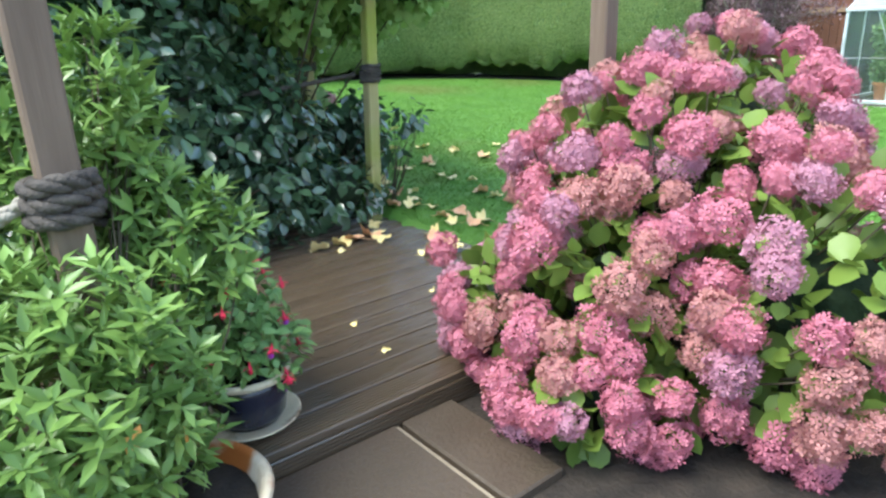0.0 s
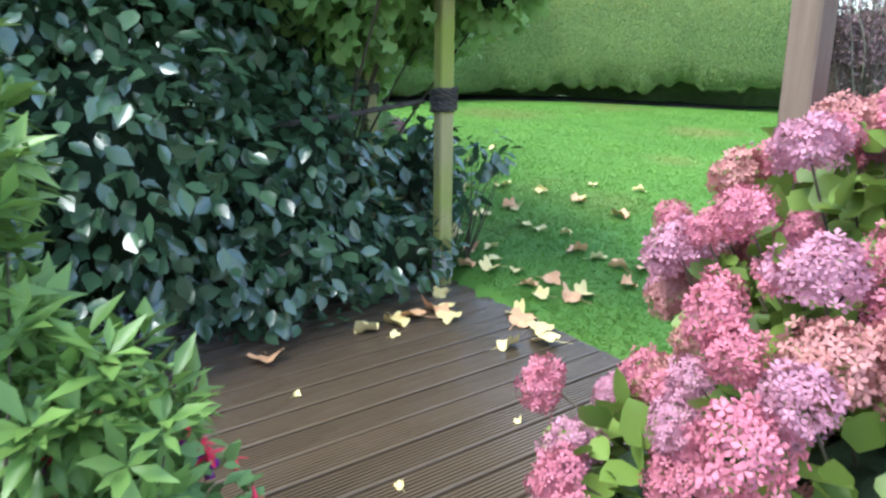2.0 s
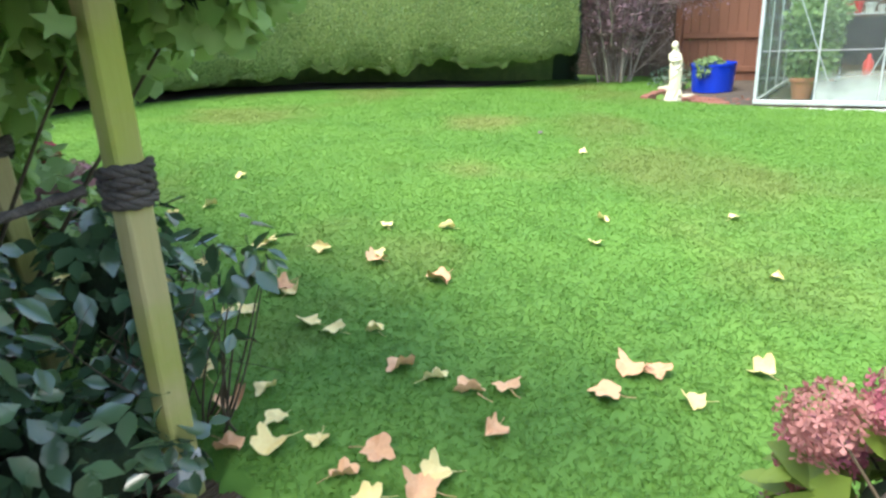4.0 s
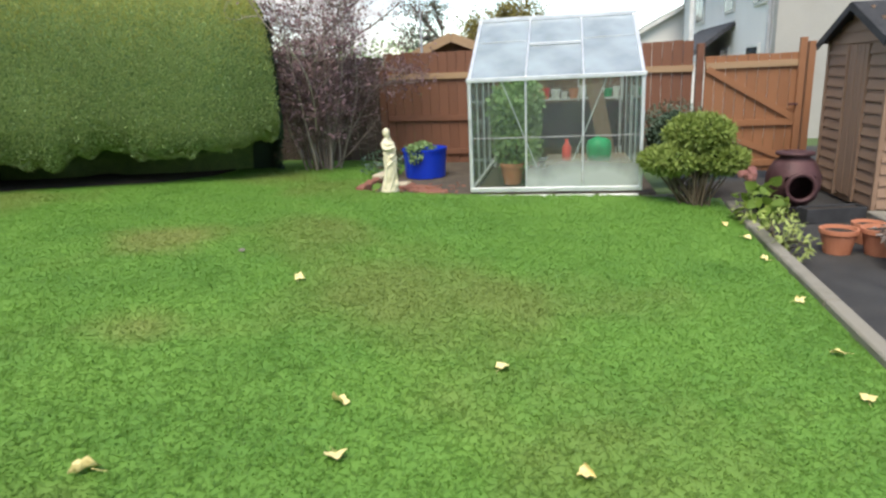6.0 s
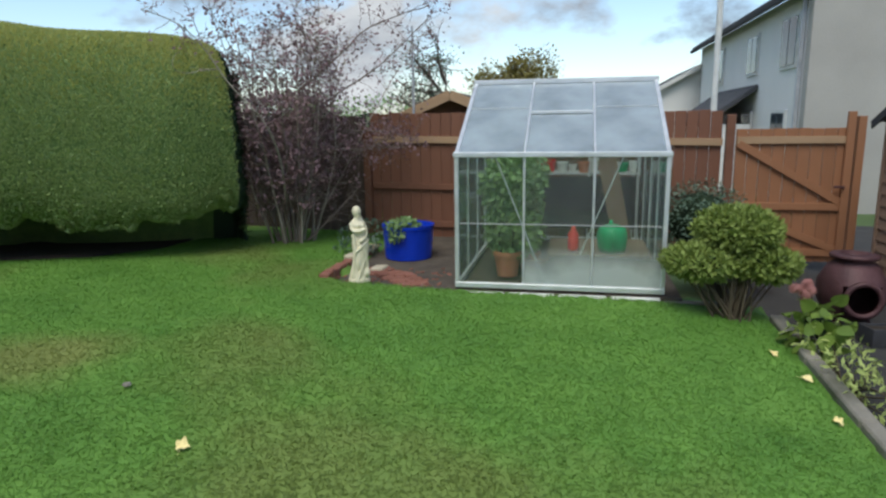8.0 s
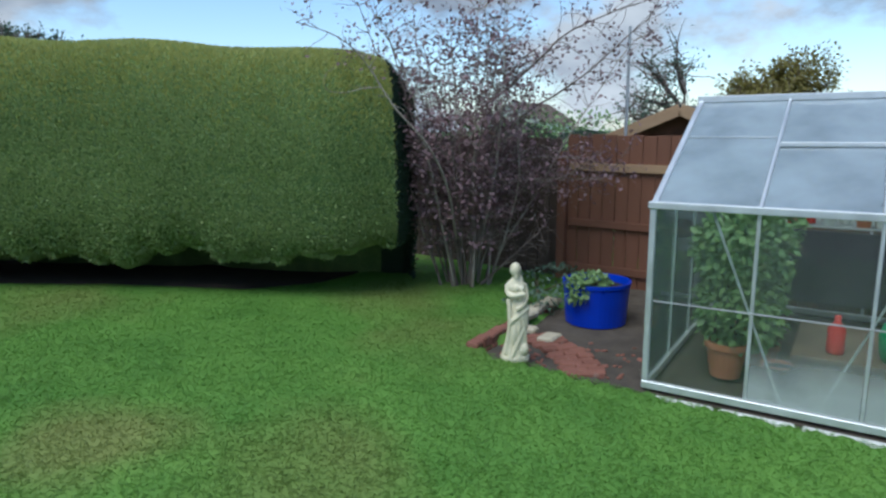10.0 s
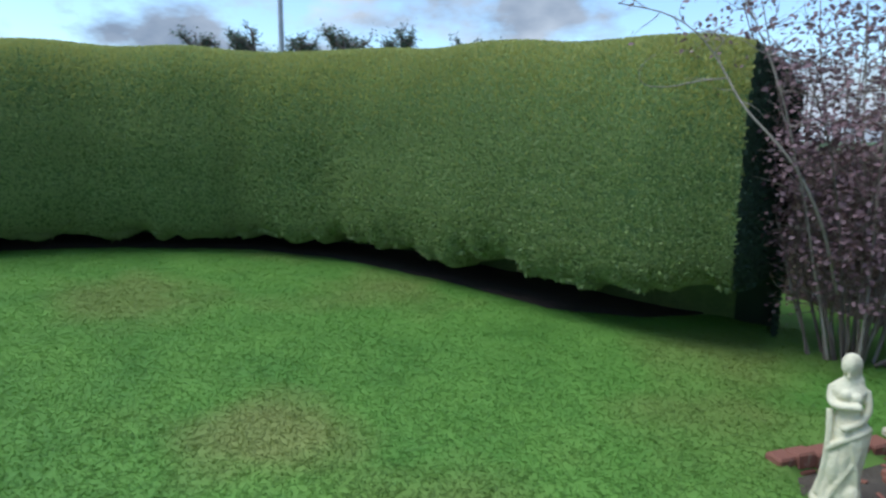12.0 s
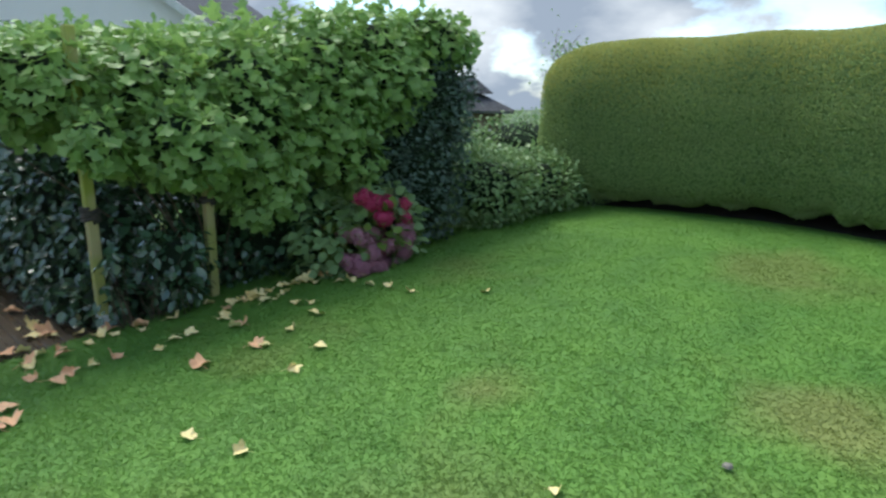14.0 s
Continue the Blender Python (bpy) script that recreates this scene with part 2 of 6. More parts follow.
M_RENDER = material("white_rendered_wall", (0.76, 0.74, 0.72), (0.86, 0.84, 0.81), 0.9, 0.8, 0.4, fine=30.0)
M_GABLE = material("grey_roughcast_wall", (0.36, 0.34, 0.31), (0.48, 0.46, 0.42), 0.95, 0.8, 0.6, fine=30.0)
M_TILE = material("dark_roof_tile", (0.035, 0.036, 0.042), (0.10, 0.10, 0.11), 0.8, 2.0, 0.6, stretch=(1, 6, 6))
M_PIPE = material("grey_metal_pole", (0.35, 0.36, 0.38), (0.55, 0.56, 0.58), 0.5, 5.0, 0.1, metal=0.3)
M_RED = material("red_plastic", (0.55, 0.03, 0.025), (0.75, 0.06, 0.05), 0.4, 4.0, 0.05)
M_GREENP = material("green_plastic", (0.01, 0.28, 0.10), (0.02, 0.42, 0.17), 0.4, 4.0, 0.05)
M_SHELF = material("grey_staging", (0.30, 0.31, 0.31), (0.5, 0.5, 0.5), 0.6, 5.0, 0.2)

L_HEDGE = material("clipped_conifer_leaf", (0.185, 0.280, 0.110), (0.375, 0.470, 0.190), 0.75, 0.9, 0, island=0.22, translucent=0.38)
# yellower leaf for the hedge top: sunlight put into the colour
L_HEDGETOPLIT = material("sunlit_top_conifer_leaf", (0.29, 0.325, 0.092), (0.50, 0.51, 0.165), 0.75, 0.9, 0, island=0.25, translucent=0.38)
# shade on the hedge's near end, put into the leaf colour
L_HEDGEENDSHADE = material("shaded_end_conifer_leaf", (0.010, 0.024, 0.018), (0.034, 0.062, 0.038), 0.8, 2.0, 0, island=0.4)
M_HEDGEIN = material("hedge_body", (0.120, 0.200, 0.070), (0.230, 0.330, 0.115), 0.9, 7.0, 1.0, fine=28.0)
# near-black filling inside shrubs: shade between leaves put into colour
M_INNERSHADE = material("inner_shade", (0.006, 0.014, 0.006), (0.020, 0.040, 0.014), 0.95, 6.0, 0.8)
L_LAUREL = material("dark_laurel_leaf", (0.007, 0.026, 0.017), (0.080, 0.150, 0.074), 0.22, 3.0, 0, island=0.7, translucent=0.08, spec=0.8, coat=0.4)
L_SHRUB = material("bright_evergreen_leaf", (0.012, 0.046, 0.012), (0.205, 0.335, 0.078), 0.33, 3.0, 0, island=0.85, translucent=0.15)
L_FUCH = material("fuchsia_leaf", (0.050, 0.135, 0.040), (0.22, 0.38, 0.12), 0.45, 3.0, 0, island=0.6, translucent=0.25)
L_VINE = material("lobed_vine_leaf", (0.045, 0.130, 0.035), (0.32, 0.49, 0.140), 0.42, 1.5, 0, island=0.75, translucent=0.35)
L_HYD = material("hydrangea_leaf", (0.022, 0.070, 0.018), (0.19, 0.28, 0.050), 0.45, 4.0, 0, island=0.7, translucent=0.25)
L_PURPLE = material("dull_purple_leaf", (0.058, 0.028, 0.036), (0.28, 0.175, 0.185), 0.5, 2.0, 0, island=0.7, translucent=0.2)
L_GOLD = material("golden_conifer_leaf", (0.055, 0.105, 0.020), (0.24, 0.31, 0.070), 0.6, 4.0, 0, island=0.6, translucent=0.2)
L_DARK = material("dark_shrub_leaf", (0.028, 0.062, 0.045), (0.110, 0.170, 0.115), 0.42, 2.0, 0, island=0.6, translucent=0.12)
L_MID = material("mid_green_shrub_leaf", (0.070, 0.150, 0.060), (0.27, 0.40, 0.160), 0.45, 2.0, 0, island=0.6, translucent=0.3)
L_LIME = material("yellow_green_leaf", (0.13, 0.22, 0.045), (0.44, 0.52, 0.16), 0.5, 3.0, 0, island=0.7, translucent=0.25)
# older grey-brown boards, with the shade behind the shrub put into the colour
M_FENCEOLDSHADE = material("old_shaded_fence_board", (0.030, 0.020, 0.016), (0.095, 0.066, 0.052), 0.85, 3.0, 0.5, obj=0.4, stretch=(1, 1, 0.1), fine=40.0)
L_TREE = material("autumn_tree_leaf", (0.06, 0.075, 0.02), (0.24, 0.20, 0.05), 0.6, 0.6, 0, island=0.6, translucent=0.25)
L_ORANGE = material("orange_old_leaf", (0.60, 0.16, 0.03), (0.80, 0.36, 0.08), 0.5, 4.0, 0, island=0.6)
L_FALLEN = material("fallen_leaf", (0.56, 0.19, 0.085), (0.84, 0.50, 0.27), 0.6, 2.2, 0.2, fine=9.0, obj=0.4)
L_FALLENP = material("pale_fallen_leaf", (0.70, 0.46, 0.11), (0.88, 0.74, 0.34), 0.6, 2.2, 0.2, fine=9.0, obj=0.5)
F_PINK = material("pink_floret", (0.37, 0.050, 0.110), (0.56, 0.19, 0.25), 0.6, 9.0, 0, island=0.5, obj=0.45, translucent=0.2)
F_MAUVE = material("mauve_floret", (0.30, 0.080, 0.150), (0.49, 0.23, 0.30), 0.6, 9.0, 0, island=0.5, obj=0.45, translucent=0.2)
F_FADED = material("faded_pink_floret", (0.37, 0.090, 0.11), (0.50, 0.23, 0.21), 0.6, 9.0, 0, island=0.6, obj=0.35, translucent=0.2)
F_CRIMSON = material("crimson_floret", (0.30, 0.015, 0.06), (0.50, 0.05, 0.13), 0.6, 9.0, 0, island=0.5, obj=0.4, translucent=0.15)
F_RED = material("fuchsia_red", (0.60, 0.015, 0.04), (0.85, 0.05, 0.12), 0.45, 9.0, 0)
F_VIOLET = material("fuchsia_violet", (0.20, 0.01, 0.22), (0.36, 0.03, 0.38), 0.5, 9.0, 0)

# ---- builders ----
AX = 38.3  # the garden's own axes are turned by this
U = Vector((math.cos(radians(AX)), math.sin(radians(AX)), 0))
V = Vector((-math.sin(radians(AX)), math.cos(radians(AX)), 0))


def at(u, v, z):
    """A world point from garden axes."""
    return Vector((0, 0, z)) + U * u + V * v


def uvp(u, v, z=0.0, turn=0.0):
    """A pose in garden axes."""
    p = at(u, v, z)
    return pose(p.x, p.y, p.z, 0, 0, AX + turn)


def lawn_z(x, y):
    """Height of the lawn, which rises from the deck towards the hedge."""
    x, y = min(max(x, -7), 8), min(max(y, -2), 14.5)
    bank = 0.085 * math.exp(-((x - 7.0) ** 2 + (y - 7.9) ** 2) / 1.6)
    return -0.3784 - 0.01196 * x + 0.1454 * y - 0.002632 * x * y - 0.004694 * y * y + bank


def lawn_at(u, v):
    p = at(u, v, 0)
    return lawn_z(p.x, p.y)


def thing(name, label, category, m=None, group="", kind=""):
    """An Empty that holds the parts of one thing."""
    ob = new(name)
    ob.empty_display_size = 0.1
    if m is not None:
        ob.matrix_world = m
    return tagged(ob, label, category, group, kind)


def mesh_of(bm, name="mesh", smooth=False):
    me = bpy.data.meshes.new(name)
    bm.normal_update()
    bm.to_mesh(me)
    bm.free()
    if smooth:
        me.shade_smooth()
    return me


def part(name, geo, mat, parent=None, label="", m=None, smooth=False):
    """Links a bmesh or a mesh as one object, under its thing."""
    me = geo if isinstance(geo, bpy.types.Mesh) else mesh_of(geo, name, smooth)
    if not me.materials:
        me.materials.append(mat)
    ob = new(name, me)
    if parent is not None:
        ob.parent = parent
    if m is not None:
        ob.matrix_local = m
    if label:
        ob["label"] = label
    return ob


def box(sx, sy, sz, centre=(0, 0, 0), bevel=0.004):
    bm = bmesh.new()
    bmesh.ops.create_cube(bm, size=1.0, matrix=Matrix.Translation(centre) @ Matrix.Diagonal((sx, sy, sz, 1)))
    if bevel:
        bmesh.ops.bevel(bm, geom=bm.edges[:], offset=min(bevel, 0.3 * min(sx, sy, sz)), segments=1, affect="EDGES")
    return bm


def beam(p, q, w, h, bevel=0.003):
    """A bar from p to q, w wide and h high."""
    p, q = Vector(p), Vector(q)
    d = q - p
    rot = d.to_track_quat("X", "Z").to_matrix().to_4x4()
    bm = box(d.length, w, h, bevel=bevel)
    bmesh.ops.transform(bm, matrix=Matrix.Translation((p + q) / 2) @ rot, verts=bm.verts)
    return bm


def lathe(profile, seg=24):
    """A turned body from (radius, height) pairs."""
    bm = bmesh.new()
    rings = []
    for r, z in profile:
        rings.append([bm.verts.new((r * math.cos(2 * math.pi * i / seg), r * math.sin(2 * math.pi * i / seg), z)) for i in range(seg)])
    for a, b in zip(rings, rings[1:]):
        for i in range(seg):
            bm.faces.new((a[i], a[(i + 1) % seg], b[(i + 1) % seg], b[i]))
    bm.faces.new(list(reversed(rings[0])))
    bm.faces.new(rings[-1])
    return bm


def tri_mesh(name, verts, tris):
    """A mesh of triangles from numpy arrays."""
    me = bpy.data.meshes.new(name)
    me.vertices.add(len(verts))
    me.vertices.foreach_set("co", np.ascontiguousarray(verts, dtype=np.float32).ravel())
    me.loops.add(3 * len(tris))
    me.loops.foreach_set("vertex_index", np.ascontiguousarray(tris, dtype=np.int32).ravel())
    me.polygons.add(len(tris))
    me.polygons.foreach_set("loop_start", np.arange(0, 3 * len(tris), 3, dtype=np.int32))
    me.update(calc_edges=True)
    return me


def unit(a):
    return a / np.maximum(np.linalg.norm(a, axis=1, keepdims=True), 1e-9)


# leaf shapes: length along y, folded along the midrib
OVAL = (np.array([(0, 0, 0), (-0.26, 0.3, 0.05), (0.26, 0.3, 0.05), (-0.29, 0.58, 0.05), (0.29, 0.58, 0.05), (0, 0.5, -0.03), (0, 1, -0.06)], float),
        np.array([(0, 5, 1), (0, 2, 5), (1, 5, 3), (2, 4, 5), (3, 5, 6), (5, 4, 6)]))
LANCE = (np.array([(0, 0, 0), (-0.16, 0.5, 0.04), (0.16, 0.5, 0.04), (0, 0.5, -0.03), (0, 1, -0.10)], float),
         np.array([(0, 3, 1), (0, 2, 3), (1, 3, 4), (3, 2, 4)]))
ROUND = (np.array([(0, 0, 0), (-0.36, 0.25, 0.05), (0.36, 0.25, 0.05), (-0.40, 0.55, 0.07), (0.40, 0.55, 0.07), (0, 0.5, -0.03), (-0.2, 0.85, 0.02), (0.2, 0.85, 0.02), (0, 1, -0.05)], float),
         np.array([(0, 5, 1), (0, 2, 5), (1, 5, 3), (2, 4, 5), (3, 5, 6), (5, 4, 7), (5, 7, 8), (5, 8, 6)]))
SPRAY = (np.array([(0, 0, 0), (-0.20, 0.55, 0.08), (0.0, 1.0, 0.0), (0.20, 0.5, -0.05)], float), np.array([(0, 2, 1), (0, 3, 2)]))


def lobed(tip=0.58, notch=0.26):
    """A five-lobed leaf."""
    rim = []
    for i in range(10):
        a = math.pi * (-0.5 + 2 * (i + 0.5) / 10) + math.pi / 10
        r = (tip, notch)[i % 2] if i not in (4, 5) else 0.52
        rim.append((0.95 * r * math.cos(a + 0.05), 0.45 + r * math.sin(a + 0.05), 0.06 * math.cos(3 * a)))
    pts = [(0, 0.42, -0.03)] + rim
    return np.array(pts), np.array([(0, 1 + i, 1 + (i + 1) % 10) for i in range(10)])


LOBED = lobed()
FLORET = (np.array([(0, 0, 0)] + [(0.5 * math.cos(a) * r, 0.5 * math.sin(a) * r, h) for k in range(4) for a, r, h in
          ((k * math.pi / 2 - 0.45, 0.75, 0.10), (k * math.pi / 2, 1.0, 0.16), (k * math.pi / 2 + 0.45, 0.75, 0.08))], float),
          np.array([t for k in range(4) for t in ((0, 1 + 3 * k, 2 + 3 * k), (0, 2 + 3 * k, 3 + 3 * k))]))


def scatter(shape, places, axes, ups, sizes):
    """Copies of a leaf shape: its length lies along axes, its face towards ups."""
    tv, tt = shape
    y = unit(axes)
    z = unit(ups - y * np.sum(ups * y, axis=1, keepdims=True))
    x = np.cross(y, z)
    s = sizes[:, None, None]
    v = places[:, None, :] + s * (tv[None, :, 0:1] * x[:, None, :] + tv[None, :, 1:2] * y[:, None, :] + tv[None, :, 2:3] * z[:, None, :])
    t = tt[None] + (np.arange(len(places)) * len(tv))[:, None, None]
    return v.reshape(-1, 3), t.reshape(-1, 3)


def tube(points, r0, r1, sides=6):
    """A tapering stem through points, as arrays."""
    p = np.array(points, float)
    n = len(p)
    d = np.gradient(p, axis=0)
    d = unit(d)
    ref = np.tile(np.array([[0.31, 0.87, 0.38]]), (n, 1))
    a = unit(np.cross(d, ref))
    b = np.cross(d, a)
    r = np.linspace(r0, r1, n)[:, None, None]
    ang = np.arange(sides) * 2 * np.pi / sides
    ring = p[:, None, :] + r * (np.cos(ang)[None, :, None] * a[:, None, :] + np.sin(ang)[None, :, None] * b[:, None, :])
    i, j = np.meshgrid(np.arange(n - 1), np.arange(sides), indexing="ij")
    q00, q01 = i * sides + j, i * sides + (j + 1) % sides
    q10, q11 = q00 + sides, q01 + sides
    t = np.concatenate([np.stack([q00, q01, q11], -1).reshape(-1, 3), np.stack([q00, q11, q10], -1).reshape(-1, 3)])
    return ring.reshape(-1, 3), t


def rope_tube(points, r, twist=9.0):
    """Three strands laid round each other along the points."""
    p = smooth_line(points, max(24, 2 * len(points)))
    d = unit(np.gradient(p, axis=0))
    a = unit(np.cross(d, np.tile(np.array([[0.31, 0.87, 0.38]]), (len(p), 1))))
    b = np.cross(d, a)
    s = np.r_[0, np.cumsum(np.linalg.norm(np.diff(p, axis=0), axis=1))] / r
    out = []
    for k in range(3):
        ph = (2 * np.pi * k / 3 + s * twist / 9.0)[:, None]
        out.append(tube(p + 0.52 * r * (np.cos(ph) * a + np.sin(ph) * b), 0.56 * r, 0.56 * r, 7))
    return joined(out)


def smooth_line(pts, n):
    """Points evenly spaced along a rounded line."""
    p = np.array(pts, float)
    s = np.r_[0, np.cumsum(np.linalg.norm(np.diff(p, axis=0), axis=1))]
    q = np.linspace(0, s[-1], n)
    out = np.stack([np.interp(q, s, p[:, k]) for k in range(p.shape[1])], 1)
    for _ in range(6):
        out[1:-1] = (out[:-2] + 2 * out[1:-1] + out[2:]) / 4
    return out


def joined(pieces):
    vs, ts, k = [], [], 0
    for v, t in pieces:
        vs.append(v)
        ts.append(t + k)
        k += len(v)
    return np.concatenate(vs), np.concatenate(ts)


def wander(rng, p, d, length, n=7, bend=0.25, lift=0.0):
    """A crooked line from p in direction d."""
    pts, p, d = [np.array(p, float)], np.array(p, float), np.array(d, float) / np.linalg.norm(d)
    for _ in range(n - 1):
        d = d + rng.normal(0, bend, 3) * 0.5 + np.array([0, 0, lift])
        d = d / np.linalg.norm(d)
        p = p + d * length / (n - 1)
        pts.append(p)
    return np.array(pts)


def blob_points(rng, lobes, count, depth=0.25):
    """Points near the skin of a union of ellipsoids (centre, radii), with the outward direction; those deep inside another lobe are dropped."""
    c = np.array([l[0] for l in lobes], float)
    r = np.array([l[1] for l in lobes], float)
    area = (r[:, 0] * r[:, 1] + r[:, 0] * r[:, 2] + r[:, 1] * r[:, 2])
    k = rng.choice(len(lobes), int(count * 1.6), p=area / area.sum())
    d = unit(rng.normal(size=(len(k), 3)))
    f = 1 - depth * rng.random((len(k), 1)) ** 1.5 + rng.normal(0, 0.05, (len(k), 1))
    p = c[k] + d * r[k] * f
    out = unit(d / r[k])
    keep = np.ones(len(k), bool)
    for i in range(len(lobes)):
        inside = (((p - c[i]) / r[i]) ** 2).sum(1) < (1 - depth) ** 2
        keep &= ~(inside & (k != i))
    return p[keep][:count], out[keep][:count]


def leafy(rng, shape, p, out, size, droop=0.3, splay=0.6, up=0.7, whorl=0):
    """Leaves that grow outward from p, drooping and splayed, with their faces turned up and out; in whorls round shoot tips where asked."""
    n = len(p)
    if whorl:
        shoot = unit(out * 0.6 + np.array([0, 0, 0.7]) + rng.normal(0, 0.3, (n, 3)))
        side = unit(np.cross(shoot, rng.normal(size=(n, 3))))
        other = np.cross(shoot, side)
        ang = (np.arange(whorl) * 2.4)[None, :] + rng.uniform(0, 6.3, (n, 1))
        lift = np.linspace(0.1, 1.1, whorl)[None, :, None]
        axes = np.cos(ang)[..., None] * side[:, None] + np.sin(ang)[..., None] * other[:, None] + lift * shoot[:, None]
        spots = p[:, None] + shoot[:, None] * (np.linspace(-0.5, 0.1, whorl)[None, :, None] * size * 0.8)
        k = n * whorl
        ups = np.repeat(shoot, whorl, axis=0) + np.array([0, 0, 0.3])
        return scatter(shape, spots.reshape(k, 3), axes.reshape(k, 3) + rng.normal(0, 0.18, (k, 3)), ups, size * rng.uniform(0.6, 1.2, k))
    axes = out * 0.6 + rng.normal(0, splay, (n, 3)) + np.array([0, 0, -droop])
    ups = out * (1 - up) + np.array([0, 0, up]) + rng.normal(0, 0.35, (n, 3))
    return scatter(shape, p, axes, ups, size * rng.uniform(0.65, 1.25, n))


def bush(name, label, category, lobes, leaf_mat, shape, size, count, seed, stems=10, foot=None, droop=0.3, splay=0.6, up=0.7, depth=0.35, core=None, stem_r=0.012, base_z=None, whorl=0):
    """A shrub: stems from the foot into the crown, a crown of many leaves and, in dense ones, a near-black inner mass
    that paints the shade between the leaves.
    """
    rng = np.random.default_rng(seed)
    c = np.array([l[0] for l in lobes], float)
    foot = np.array(foot if foot is not None else (c[:, 0].mean(), c[:, 1].mean(), c[:, 2].min() - max(l[1][2] for l in lobes)), float)
    ob = thing(name, label, category, Matrix.Translation(foot))
    p, out = blob_points(rng, lobes, count, depth)
    v, t = leafy(rng, shape, p, out, size, droop, splay, up, whorl)
    if base_z is not None:
        v[:, 2] = np.maximum(v[:, 2], base_z + rng.random(len(v)) * 0.02)
    part("crown", tri_mesh("crown", v - foot, t), leaf_mat, ob)
    pieces = []
    for i in range(stems):
        l = lobes[i % len(lobes)]
        tip = np.array(l[0]) + unit(rng.normal(size=(1, 3)))[0] * np.array(l[1]) * 0.75
        start = foot + np.array([rng.normal(0, 0.05), rng.normal(0, 0.05), 0])
        mid = (start + tip) / 2 + rng.normal(0, 0.05, 3)
        s = np.linspace(0, 1, 7)[:, None]
        line = (1 - s) ** 2 * start + 2 * s * (1 - s) * mid + s * s * tip
        pieces.append(tube(line - foot, stem_r, stem_r * 0.3, 5))
    for v, t in pieces:
        part("stem", tri_mesh("stem", v, t), M_TWIG, ob)
    # solid near-black lobes stand in for the shade inside the crown
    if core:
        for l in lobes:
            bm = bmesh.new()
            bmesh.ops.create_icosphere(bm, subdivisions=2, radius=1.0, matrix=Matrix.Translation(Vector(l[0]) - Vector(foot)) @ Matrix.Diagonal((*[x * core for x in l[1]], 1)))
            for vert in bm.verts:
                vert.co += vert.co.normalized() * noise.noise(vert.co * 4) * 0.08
            part("inner_mass", bm, M_INNERSHADE, ob)
    return ob

# ---- ground ----
DECK_Z = 0.15
DECK = (-1.0, 2.64, 1.715, 4.75)  # u from, u to, v from, v to


def grid(x0, x1, y0, y1, step, height, keep=None):
    xs, ys = np.arange(x0, x1 + 1e-6, step), np.arange(y0, y1 + 1e-6, step)
    pts = np.array([(x, y, height(x, y)) for y in ys for x in xs])
    w = len(xs)
    tris = []
    for j in range(len(ys) - 1):
        for i in range(w - 1):
            a = j * w + i
            if keep is None or keep((xs[i] + xs[i + 1]) / 2, (ys[j] + ys[j + 1]) / 2):
                tris += [(a, a + 1, a + w + 1), (a, a + w + 1, a + w)]
    return tri_mesh("sheet", pts, np.array(tris))


def uv_of(x, y):
    p = Vector((x, y, 0))
    return p.dot(U), p.dot(V)


KERB_V = 0.98


def on_lawn(x, y):
    u, v = uv_of(x, y)
    if u < 2.45 and v < 4.6:
        return False
    if v < KERB_V - 0.14:
        return False
    if u > 10.50 and v < 4.9:
        return False
    return True


def lawn_sheet(x, y):
    """The lawn, tucked under the deck, the kerb and the soil bed at its edges."""
    u, v = uv_of(x, y)
    z = lawn_z(x, y) - 0.005 + 0.002 * noise.noise((x * 1.5, y * 1.5, 0))
    if u < 2.63 and v < 4.75:
        z = min(z, 0.10)
    if v < KERB_V - 0.03:
        z -= 0.12
    if u > 10.32 and v < 5.03:
        z = min(z, 0.30)
    return z


# one sheet to the horizon, just under the garden's own surfaces
bm = bmesh.new()
bmesh.ops.create_grid(bm, x_segments=80, y_segments=80, size=900)
for vert in bm.verts:
    vert.co.z = -0.14
tagged(part("ground", bm, M_EARTH), "distant rough ground around the garden", "ground", kind="structure")

lawn = part("lawn", grid(-7, 8.6, 2.6, 14.6, 0.1, lawn_sheet, on_lawn), M_GRASS)
tagged(lawn, "bright green closely mown lawn sloping up to the hedge", "lawn", kind="structure")

bm = box(26, 9.2, 0.2, (4, -3.64, -0.085), 0)
tagged(part("path_base", bm, M_PATH, m=uvp(0, 0)), "dark tarmac path beside the lawn kerb", "path", kind="structure")
bm = box(3.4, 3.36, 0.3, (12.0, 3.37, 0.205), 0)
tagged(part("soil_bed", bm, M_BED, m=uvp(0, 0)), "bare dark soil bed beside the greenhouse", "soil", kind="structure")

# ---- deck ----
deck = thing("deck", "wet brown grooved timber deck with fallen leaves on it", "deck", uvp(0, 0, 0), kind="structure")


